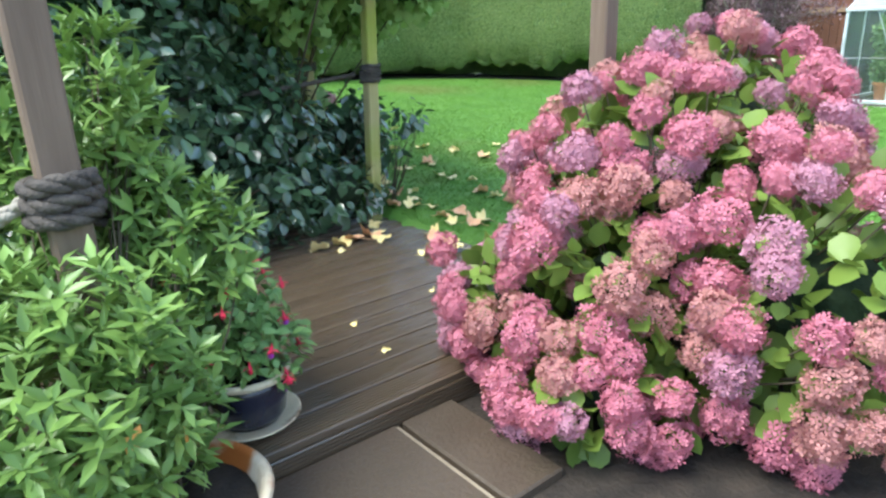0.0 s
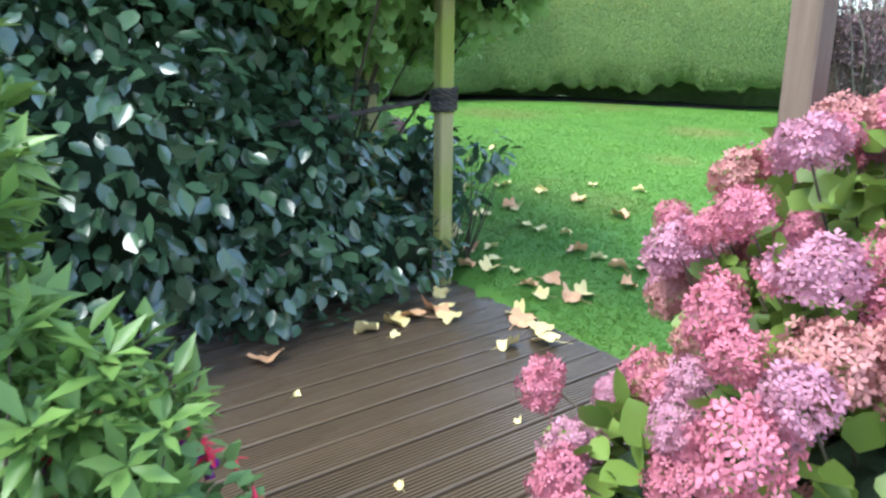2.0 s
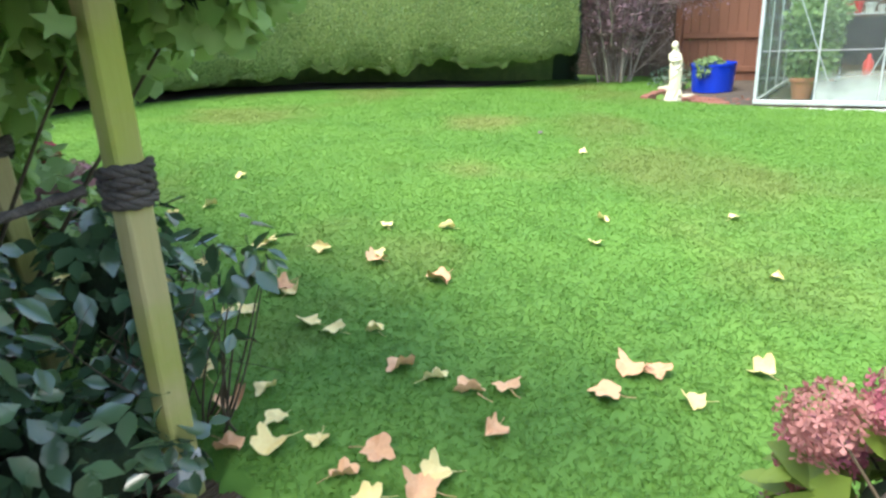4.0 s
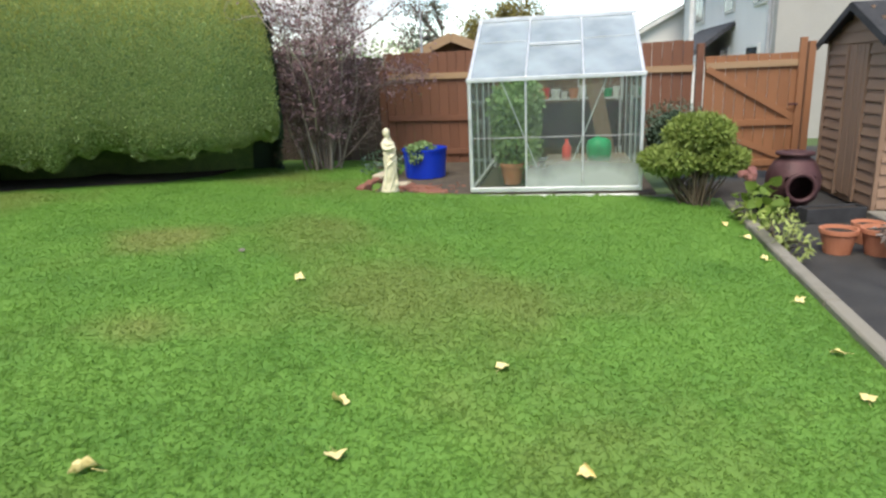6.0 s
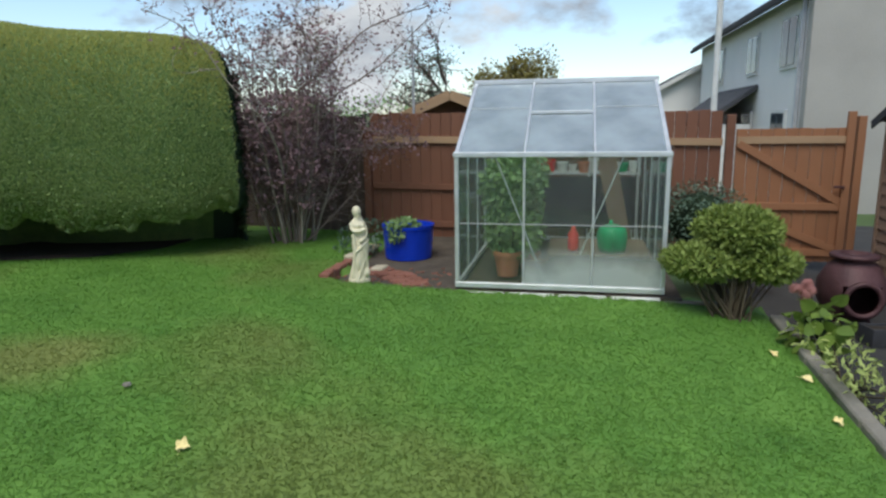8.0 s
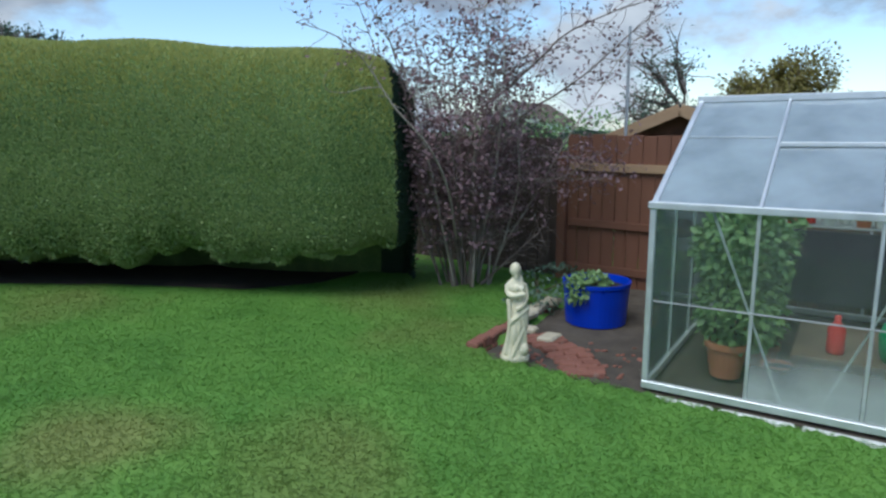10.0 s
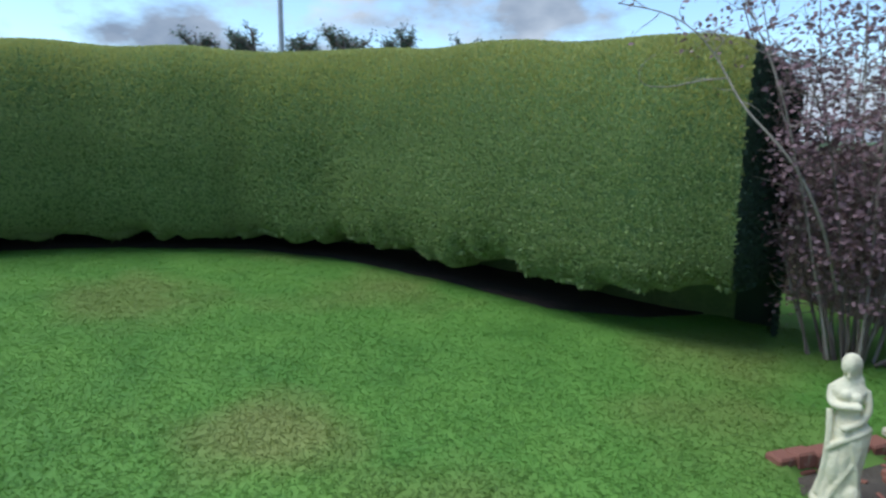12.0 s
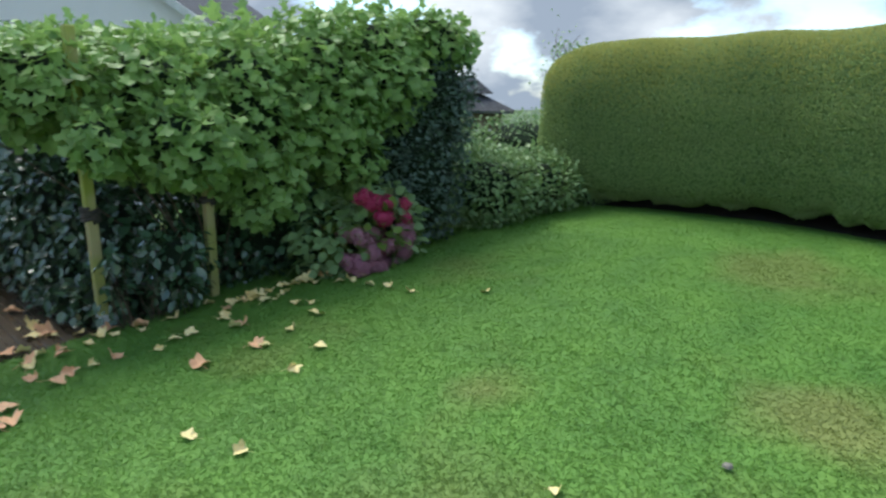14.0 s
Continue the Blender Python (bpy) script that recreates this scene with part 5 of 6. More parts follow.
BLOOMS = {k: bloom_meshes(m, "flower_head") for k, m in (("pink", F_PINK), ("mauve", F_MAUVE), ("faded", F_FADED), ("crimson", F_CRIMSON))}
bm = bmesh.new()
bmesh.ops.create_icosphere(bm, subdivisions=2, radius=0.066)
BLOOM_CORE = mesh_of(bm, "core")
BLOOM_CORE.materials.append(F_FADED)


def hydrangea(name, label, foot, places, kinds, lobes, leaf_count, seed, leaf_size=0.13, scale=1.0):
    g = np.random.default_rng(seed)
    ob = thing(name, label, "hydrangea", Matrix.Translation(foot))
    f = np.array(foot)
    pieces = []
    for k, p in enumerate(places):
        p = np.array(p, float)
        d = p - f - np.array([0, 0, 0.25])
        d = d / np.linalg.norm(d) + g.normal(0, 0.18, 3)
        q = Vector(d).to_track_quat("Z", "Y").to_matrix().to_4x4()
        s_ = scale * g.uniform(0.62, 1.05)
        kind = kinds[k % len(kinds)]
        part("flower_head", BLOOMS[kind][k % 4], None, ob, m=Matrix.Translation(p - f) @ q @ Matrix.Rotation(g.uniform(0, 6), 4, "Z") @ Matrix.Diagonal((s_ * g.uniform(0.85, 1.2), s_ * g.uniform(0.85, 1.2), s_, 1)))
        st_ = f + g.normal(0, 0.06, 3) * np.array([1, 1, 0])
        mid = (st_ + p) / 2 + np.array([0, 0, -0.04]) + g.normal(0, 0.03, 3)
        q_ = np.linspace(0, 1, 7)[:, None]
        curve = (1 - q_) ** 2 * st_ + 2 * q_ * (1 - q_) * mid + q_ * q_ * (p - d * 0.02)
        part("stem", tri_mesh("stem", *tube(curve - f, 0.006, 0.003, 5)), M_TWIG, ob)
    # near-black lobes paint the shade behind leaves and flower heads
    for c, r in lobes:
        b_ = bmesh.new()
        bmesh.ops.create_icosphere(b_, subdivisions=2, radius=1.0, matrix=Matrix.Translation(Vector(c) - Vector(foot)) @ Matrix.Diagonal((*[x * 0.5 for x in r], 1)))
        part("inner_mass", b_, M_INNERSHADE, ob)
    p, out = blob_points(g, lobes, leaf_count, 0.5)
    v_, t_ = leafy(g, ROUND, p, out, leaf_size, 0.25, 0.5, 0.6)
    part("foliage", tri_mesh("foliage", v_ - f, t_), L_HYD, ob)
    return ob


HYD = [(0.06, 2.80, 0.50), (0.12, 2.56, 0.44), (0.43, 2.96, 0.97), (0.60, 2.96, 1.10), (0.64, 2.62, 1.02), (0.95, 2.80, 1.24), (1.25, 2.98, 1.32), (1.38, 3.35, 1.46), (1.62, 3.22, 1.36),
       (1.04, 2.86, 1.36), (0.95, 2.24, 1.08), (1.24, 2.56, 1.07), (1.34, 2.48, 0.96), (0.73, 2.29, 0.96), (0.68, 2.22, 0.83), (0.50, 2.26, 0.72), (0.80, 2.12, 0.75), (0.89, 2.03, 0.80), (0.33, 2.40, 0.56),
       (0.56, 2.20, 0.54), (0.88, 1.96, 0.63), (0.58, 1.90, 0.49), (0.75, 1.93, 0.53), (0.92, 1.88, 0.52), (0.37, 2.07, 0.47), (0.09, 2.58, 0.24), (0.18, 2.38, 0.21), (0.25, 2.17, 0.15), (0.44, 1.97, 0.28),
       (0.74, 1.86, 0.25), (0.80, 3.42, 0.94)]
hyd_lobes = [((0.80, 2.32, 0.42), (0.55, 0.48, 0.48)), ((0.95, 2.68, 0.80), (0.55, 0.48, 0.48)), ((1.42, 3.0, 0.92), (0.50, 0.48, 0.50)), ((0.34, 2.52, 0.33), (0.28, 0.38, 0.28)), ((0.62, 2.02, 0.24), (0.36, 0.30, 0.26)), ((1.38, 1.98, 0.48), (0.50, 0.46, 0.55)), ((0.95, 3.32, 0.72), (0.22, 0.2, 0.24))]
g = np.random.default_rng(8)
cand, _o = blob_points(g, [(c, tuple(x * 1.03 for x in r)) for c, r in hyd_lobes], 2600, 0.02)
fill = list(HYD)
for p in cand:
    if p[0] > 1.0 and p[1] < 2.5 and (p[0] * 37 + p[2] * 53) % 1.0 < 0.25:
        continue
    if p[2] < 0.07 or len(fill) > 320 or (p[1] > 2.95 and p[0] < 0.35) or (p[0] < 0.72 and p[1] > 3.1):
        continue
    if min(np.linalg.norm(p - np.array(q)) for q in fill) > 0.090:
        fill.append(tuple(p))
hydrangea("hydrangea", "large hydrangea bush covered in fading pink flower heads", (0.95, 2.45, 0.02), fill, ["pink", "mauve", "pink", "faded", "pink", "pink", "faded", "mauve"], [(c, tuple(x * 0.90 for x in r)) for c, r in hyd_lobes] + [((0.95, 3.35, 0.70), (0.22, 0.2, 0.25))], 2800, 41, leaf_size=0.10)

g = np.random.default_rng(9)
red, red_kind = [], []
for k in range(46):
    f_ = g.random()
    top_ = f_ > 0.72
    red.append(tuple(at(3.30 + g.uniform(-0.1, 0.15), (6.62 + 0.22 * g.normal() * 0.8) if top_ else 5.95 + 0.9 * g.random() ** 0.8, (0.92 + 0.38 * g.random()) if top_ else 0.46 + 0.42 * g.random())))
    red_kind.append("crimson" if top_ else "mauve")
hydrangea("hydrangea", "border hydrangea with fading crimson and mauve flower heads", tuple(at(3.0, 6.4, 0.40)), red, red_kind, uvl([((3.1, 6.4, 0.8), (0.3, 0.5, 0.4))]), 200, 42, scale=1.1)

# ---- shrub and fuchsia by the deck ----
bush("evergreen_shrub", "bright green narrow-leaved evergreen shrub in a glazed planter", "shrub",
     [((-1.0, 1.38, 0.56), (0.34, 0.28, 0.42)), ((-0.80, 1.50, 0.58), (0.23, 0.22, 0.38)), ((-1.10, 1.98, 0.98), (0.24, 0.22, 0.34)), ((-1.42, 1.9, 0.8), (0.35, 0.3, 0.5)), ((-0.92, 1.90, 1.08), (0.17, 0.15, 0.30)), ((-0.74, 1.90, 0.84), (0.20, 0.15, 0.20)), ((-1.02, 2.05, 1.32), (0.16, 0.14, 0.22)), ((-1.22, 1.95, 1.22), (0.14, 0.14, 0.22))],
     L_SHRUB, LANCE, 0.085, 1150, 51, stems=60, foot=(-0.85, 1.42, 0.22), depth=0.55, whorl=8, stem_r=0.006)
g = np.random.default_rng(52)
p, out = blob_points(g, [((-1.0, 1.38, 0.56), (0.34, 0.28, 0.42)), ((-0.80, 1.50, 0.58), (0.23, 0.22, 0.38))], 9, 0.12)
v, t = leafy(g, OVAL, p, out, 0.06, 0.2, 0.5, 0.5)
ob = thing("old_leaves", "a few orange dying leaves among the evergreen shrub", "leaves", pose(-0.88, 1.55, 0.25))
part("leaf_cluster", tri_mesh("leaf_cluster", v - np.array([-0.88, 1.55, 0.25]), t), L_ORANGE, ob)
pl = thing("planter", "brown and cream glazed planter at the deck edge", "planter", pose(-0.74, 1.40, 0.028))
part("pot_body", lathe([(0.20, 0), (0.24, 0.05), (0.275, 0.20), (0.29, 0.21), (0.30, 0.235), (0.285, 0.25), (0.265, 0.235), (0.25, 0.18)], 40), M_BROWNG, pl, smooth=True)
part("soil", lathe([(0.245, 0.17), (0.25, 0.19)], 24), M_SOIL, pl)
FX, FY = -0.66, 1.97
saucer = thing("saucer", "cream glazed saucer with brown wear on the deck", "saucer", pose(FX, FY, DECK_Z + 0.004))
part("dish", lathe([(0.12, 0), (0.15, 0.012), (0.172, 0.022), (0.178, 0.028), (0.170, 0.030), (0.145, 0.016), (0.05, 0.012)], 36), M_CREAM, saucer, smooth=True)
fp = thing("fuchsia_pot", "dark blue glazed pot with a cream rim", "flowerpot", pose(FX, FY, DECK_Z + 0.02))
part("pot_body", lathe([(0.105, 0), (0.125, 0.03), (0.140, 0.14), (0.142, 0.175)], 32), M_GLAZE, fp, smooth=True)
part("rim", lathe([(0.142, 0.170), (0.158, 0.176), (0.160, 0.195), (0.148, 0.200), (0.132, 0.19), (0.128, 0.16)], 32), M_CREAM, fp, "cream glazed rim", smooth=True)
part("soil", lathe([(0.126, 0.155), (0.130, 0.172)], 20), M_SOIL, fp)
fu_lobes = [((-0.76, 2.00, 0.56), (0.24, 0.22, 0.26)), ((-0.63, 1.99, 0.44), (0.18, 0.16, 0.16)), ((-0.95, 2.18, 0.60), (0.22, 0.22, 0.24))]
bush("fuchsia", "fuchsia with small green leaves in the blue pot", "plant", fu_lobes, L_FUCH, OVAL, 0.052, 2000, 53, stems=22, foot=(FX, FY, DECK_Z + 0.19), droop=0.2, splay=0.6, up=0.6, depth=0.5, stem_r=0.004)


def fuchsia_flower():
    prof = lathe([(0.002, 0.0), (0.004, -0.012), (0.006, -0.022), (0.010, -0.030), (0.005, -0.042)], 8)
    g_ = np.random.default_rng(1)
    a = np.arange(4) * np.pi / 2
    ax = np.stack([np.cos(a), np.sin(a), np.full(4, -0.2)], 1)
    v_, t_ = scatter(LANCE, np.tile([[0, 0, -0.020]], (4, 1)), ax, np.tile([[0, 0, 1.0]], (4, 1)), np.full(4, 0.032))
    vs = [prof.verts.new(p_) for p_ in v_]
    for tri in t_:
        prof.faces.new([vs[i] for i in tri])
    return prof


fl = mesh_of(fuchsia_flower(), "fuchsia_flower")
fl.materials.append(F_RED)
fl2 = mesh_of(lathe([(0.006, 0), (0.009, -0.012), (0.011, -0.02)], 8), "petal_cup")
fl2.materials.append(F_VIOLET)
p, out = blob_points(g, fu_lobes, 62, 0.03)
for k, q in enumerate(p):
    ob = thing("fuchsia_flower", "small hanging red fuchsia flower", "flower", Matrix.Translation(q) @ pose(0, 0, 0, random.uniform(-20, 20), random.uniform(-20, 20), random.uniform(0, 90)) @ Matrix.Scale(1.05, 4), "fuchsia flowers")
    part("sepal_whorl", fl, None, ob)
    if k % 3 == 0:
        part("petal_cup", fl2, None, ob, "violet petals", m=pose(0, 0, -0.03))

# ---- purple shrub by the fence ----
def purple_shrub():
    g_ = np.random.default_rng(61)
    foot = np.array([5.62, 12.30, lawn_z(5.62, 12.30) - 0.02])
    ob = thing("purple_shrub", "tall twiggy purple-leaved shrub with many bare stems", "shrub", Matrix.Translation(foot))
    pieces, tips = [], []
    for k in range(34):
        a = g_.uniform(0, 2 * np.pi)
        r = g_.uniform(0.02, 0.20)
        start = np.array([r * math.cos(a) * 1.5, r * math.sin(a), 0])
        d = np.array([math.cos(a) * 0.22, math.sin(a) * 0.18, 1.0]) + g_.normal(0, 0.06, 3)
        ln = g_.uniform(2.1, 3.1)
        st_ = wander(g_, start, d, ln, 12, 0.12)
        pieces = [tube(st_, 0.013, 0.004, 6)]
        for j in range(2, 12):
            for _ in range(4):
                a2 = g_.uniform(0, 2 * np.pi)
                d2 = np.array([math.cos(a2), math.sin(a2) * 0.8, g_.uniform(0.1, 0.9)])
                tw = wander(g_, st_[j], d2, g_.uniform(0.18, 0.46), 6, 0.3)
                pieces.append(tube(tw, 0.0042, 0.0015, 4))
                tips.append(tw[2:])
        part("stem", tri_mesh("stem", *joined(pieces)), M_PALEBARK if k % 2 else M_BARK, ob)
    # long arching limbs
    for start, d, ln in (((-0.15, 0, 1.2), (-0.75, -0.15, 0.75), 1.9), ((0.2, 0, 1.6), (1.0, -0.2, 0.45), 2.4), ((0.15, 0, 1.9), (0.9, -0.1, 0.75), 2.0), ((0.1, 0, 1.3), (0.9, -0.4, 0.15), 1.5), ((0.1, 0, 0.9), (0.9, -0.3, 0.35), 1.3), ((0.1, -0.05, 1.1), (0.8, -0.5, 0.3), 1.2), ((0.15, -0.05, 0.02), (0.8, -0.2, 0.7), 0.95)):
        st_ = wander(g_, start, d, ln, 12, 0.18)
        pieces = [tube(st_, 0.016, 0.004, 6)]
        for j in range(4, 12):
            for _ in range(4):
                tw = wander(g_, st_[j], g_.normal(0, 1, 3) + np.array(d), g_.uniform(0.15, 0.5), 6, 0.35)
                pieces.append(tube(tw, 0.004, 0.0015, 4))
                if start[2] > 0.5:
                    tips.append(tw[3:])
        part("limb", tri_mesh("limb", *joined(pieces)), M_BARK, ob)
    # the pale limb that leans out in front of the hedge
    reach = [(5.45, 12.15, 1.0), (5.28, 11.85, 1.5), (5.08, 11.68, 1.89), (4.85, 11.67, 2.18), (4.69, 11.69, 2.27), (4.59, 11.80, 2.52), (4.51, 11.83, 2.68), (4.35, 11.80, 2.87), (4.16, 11.75, 3.0), (3.95, 11.70, 3.0), (3.83, 11.70, 3.04)]
    fork = [(4.59, 11.80, 2.52), (4.33, 11.70, 2.49), (4.22, 11.64, 2.44), (4.15, 11.60, 2.46), (4.04, 11.52, 2.44), (4.00, 11.50, 2.50), (4.02, 11.50, 2.62), (4.12, 11.52, 2.66)]
    lean = smooth_line([np.array(q) - foot for q in reach], 30)
    pieces = [tube(lean, 0.013, 0.004, 6), tube(smooth_line([np.array(q) - foot for q in fork], 24), 0.006, 0.002, 5)]
    for j in range(17, 30):
        tw = wander(g_, lean[j], g_.normal(0, 1, 3) * np.array([1, 0.4, 1]) + np.array([-0.6, 0, 0.5]), g_.uniform(0.12, 0.35), 6, 0.35)
        pieces.append(tube(tw, 0.004, 0.0015, 4))
        if j > 20:
            tips.append(tw[3:])
    part("limb", tri_mesh("limb", *joined(pieces)), M_PALEBARK, ob, "pale bare limb")
    tp = np.concatenate(tips)
    tp = tp[g_.random(len(tp)) < np.where(tp[:, 2] < 0.75, 0.25, np.where(tp[:, 2] < 1.9, 0.9, 0.6))]
    tp = np.repeat(tp, 3, axis=0) + g_.normal(0, 0.045, (3 * len(tp), 3))
    out_ = unit(np.c_[tp[:, 0], tp[:, 1], np.full(len(tp), 0.3)])
    v_, t_ = leafy(g_, OVAL, tp, out_, 0.047, 0.3, 0.7, 0.4)
    part("crown", tri_mesh("crown", v_, t_), L_PURPLE, ob)


purple_shrub()
bush("low_greenery", "low weedy growth at the fence foot", "plant", [((6.5, 12.0, 0.50), (0.40, 0.25, 0.16)), ((6.0, 11.35, 0.46), (0.30, 0.25, 0.11))], L_DARK, OVAL, 0.05, 700, 62, stems=8, foot=(6.2, 11.7, 0.40))

# ---- right-hand border ----
bush("golden_conifer", "rounded golden-green dwarf conifer at the lawn corner", "shrub", uvl([((10.20, 1.30, 1.00), (0.30, 0.34, 0.19)), ((10.10, 1.60, 0.74), (0.28, 0.30, 0.14)), ((10.10, 1.10, 0.74), (0.24, 0.28, 0.14))]),
     L_GOLD, SPRAY, 0.055, 14000, 71, stems=46, foot=tuple(at(10.05, 1.32, 0.16)), droop=-0.2, splay=0.5, up=0.3, core=0.8, stem_r=0.012)
bush("cotoneaster", "dark small-leaved shrub behind the greenhouse", "shrub", uvl([((12.1, 1.25, 0.80), (0.5, 0.55, 0.45)), ((11.8, 0.9, 0.6), (0.4, 0.4, 0.4))]), L_DARK, OVAL, 0.04, 4000, 72, stems=10, foot=tuple(at(12.1, 1.2, 0.06)), core=0.7)
bush("border_plant", "loose yellow-green border plant along the kerb", "plant", uvl([((9.05, 0.78, 0.25), (0.28, 0.16, 0.17)), ((9.5, 0.86, 0.30), (0.24, 0.16, 0.19)), ((8.7, 0.78, 0.19), (0.24, 0.14, 0.13))]), L_LIME, LANCE, 0.07, 480, 73, stems=18, foot=tuple(at(9.1, 0.75, 0.02)))
g = np.random.default_rng(74)
pk = [tuple(at(9.55 + g.uniform(-0.15, 0.15), 0.9 + g.uniform(-0.1, 0.1), 0.60 + g.uniform(-0.08, 0.1))) for _ in range(5)]
hydrangea("hydrangea", "small faded pink hydrangea by the kerb", tuple(at(9.5, 0.85, 0.03)), pk, ["faded"], uvl([((9.5, 0.85, 0.4), (0.2, 0.2, 0.2))]), 60, 75, scale=0.6)
ch = thing("chiminea", "dark brown cast chiminea with a wide round mouth", "chiminea", uvp(10.70, 0.18, 0.015) @ Matrix.Scale(1.16, 4))
bm = lathe([(0.13, 0.10), (0.20, 0.16), (0.245, 0.28), (0.24, 0.40), (0.18, 0.52), (0.12, 0.57), (0.17, 0.585), (0.17, 0.61), (0.10, 0.62), (0.085, 0.56)], 32)
for f_ in [f_ for f_ in bm.faces if f_.calc_center_median().x < -0.12 and abs(f_.calc_center_median().y) < 0.12 and 0.18 < f_.calc_center_median().z < 0.42]:
    bm.faces.remove(f_)
part("belly", bm, M_IRON, ch, smooth=True)
bm = bmesh.new()
ring = [(-0.235 + 0.03 * math.cos(a) * 0, 0.125 * math.cos(a), 0.30 + 0.125 * math.sin(a)) for a in np.linspace(0, 2 * math.pi, 25)]
v, t = tube(ring, 0.022, 0.022, 8)
part("mouth_rim", tri_mesh("mouth_rim", v, t), M_IRON, ch)
for a in (0, 120, 240):
    part("leg", beam((0.10 * math.cos(radians(a)), 0.10 * math.sin(radians(a)), 0.14), (0.20 * math.cos(radians(a)), 0.20 * math.sin(radians(a)), 0.0), 0.03, 0.03), M_IRON, ch)
for k, (u, v_, r) in enumerate(((9.10, 0.28, 0.16), (9.05, -0.05, 0.17), (9.45, -0.10, 0.14), (8.8, -0.2, 0.15), (8.55, 0.02, 0.10))):
    pot("flowerpot", "terracotta flowerpot standing on the dark path", uvp(u, v_, 0.016), r, r * 1.4, M_TERRA, group="path pots")
trough = thing("plant_trough", "dark plastic trough on the path by the chiminea", "trough", uvp(10.35, -0.12, 0.016, 12))
part("trough_wall", box(0.16, 0.62, 0.02, (0, 0, 0.02), 0.005), M_FELT, trough)
for dx_ in (-0.09, 0.09):
    part("trough_wall", box(0.015, 0.64, 0.16, (dx_, 0, 0.08), 0.004), M_FELT, trough)
for dy_ in (-0.31, 0.31):
    part("trough_wall", box(0.165, 0.015, 0.16, (0, dy_, 0.08), 0.004), M_FELT, trough)
part("soil", box(0.16, 0.60, 0.02, (0, 0, 0.13), 0.004), M_SOIL, trough)
step_ = part("step_stone", box(0.5, 0.9, 0.09, (0, 0, 0.045), 0.012), M_KERB, m=uvp(10.2, -0.95, 0.016))
tagged(step_, "weathered stone step at the shed corner", "step")
bush("heather", "dry grey-pink plant among the path pots", "plant", uvl([((8.75, -0.12, 0.30), (0.22, 0.2, 0.14))]), material("dry_heather", (0.16, 0.12, 0.10), (0.36, 0.28, 0.24), 0.8, 5.0, 0, island=0.6), LANCE, 0.07, 600, 76, stems=12, foot=tuple(at(8.78, -0.15, 0.18)))

# ---- beyond the garden ----
house = thing("house", "two-storey white rendered house with grey gable and dark tiled roof", "house", uvp(20.0, -2.1, -0.14))
HL, HW, HE, HR = 12.0, 8.0, 4.75, 7.2
part("wall", box(HL - 0.01, 0.3, HE, (HL / 2, -0.15, HE / 2), 0), M_RENDER, house)
part("wall", box(HL - 0.01, 0.3, HE, (HL / 2, -HW + 0.15, HE / 2), 0), M_RENDER, house)
b = bmesh.new()
f = b.faces.new([b.verts.new(p_) for p_ in ((0, 0, 0), (0, -HW, 0), (0, -HW, HE), (0, -HW / 2, HR), (0, 0, HE))])
ex = bmesh.ops.extrude_face_region(b, geom=[f])
bmesh.ops.translate(b, vec=(-0.3, 0, 0), verts=[q for q in ex["geom"] if isinstance(q, bmesh.types.BMVert)])
bmesh.ops.recalc_face_normals(b, faces=b.faces)
part("gable_wall", b, M_GABLE, house)
part("gable_wall", mesh_of(box(0.3, HW, HE, (HL, -HW / 2, HE / 2), 0)), M_GABLE, house)
for s_ in (0, 1):
    y0, y1 = (0.35, -HW / 2) if s_ == 0 else (-HW - 0.35, -HW / 2)
    b = bmesh.new()
    pts = [(-0.45, y0, HE - 0.1), (HL + 0.3, y0, HE - 0.1), (HL + 0.3, y1, HR + 0.15), (-0.45, y1, HR + 0.15)]
    f = b.faces.new([b.verts.new(p_) for p_ in pts])
    ex = bmesh.ops.extrude_face_region(b, geom=[f])
    bmesh.ops.translate(b, vec=(0, 0, 0.14), verts=[q for q in ex["geom"] if isinstance(q, bmesh.types.BMVert)])
    bmesh.ops.recalc_face_normals(b, faces=b.faces)
    part("roof", b, M_TILE, house)
part("gutter", beam((-0.4, 0.38, HE - 0.12), (HL + 0.2, 0.38, HE - 0.12), 0.1, 0.1), M_FELT, house)
part("drainpipe", beam((0.1, 0.06, 0), (0.1, 0.06, HE - 0.1), 0.08, 0.08), M_PIPE, house)
for x, z, w, h in ((1.0, 3.75, 1.1, 1.1), (4.2, 3.75, 1.0, 1.0), (8.5, 3.75, 1.2, 1.1), (1.4, 1.75, 1.0, 0.9), (4.4, 1.75, 0.9, 0.9)):
    wd = part("window", box(w + 0.1, 0.08, h + 0.1, (x, 0.02, z), 0.01), M_WHITE, house)
    for dx in (-w / 4, w / 4):
        part("pane", box(w / 2 - 0.06, 0.05, h - 0.06, (x + dx, 0.05, z), 0), M_WINDOW, wd)
wd = part("window", box(0.08, 0.9, 0.9, (-0.3, -4.0, 3.9), 0.01), M_WHITE, house)
part("pane", box(0.05, 0.8, 0.8, (-0.33, -4.0, 3.9), 0), M_WINDOW, wd)
part("porch_roof", beam((6.0, 1.4, 1.9), (6.0, 0.0, 2.9), 5.0, 0.12), M_TILE, house)
part("porch_wall", box(4.6, 1.1, 1.9, (6.0, 0.65, 0.95), 0), M_RENDER, house)


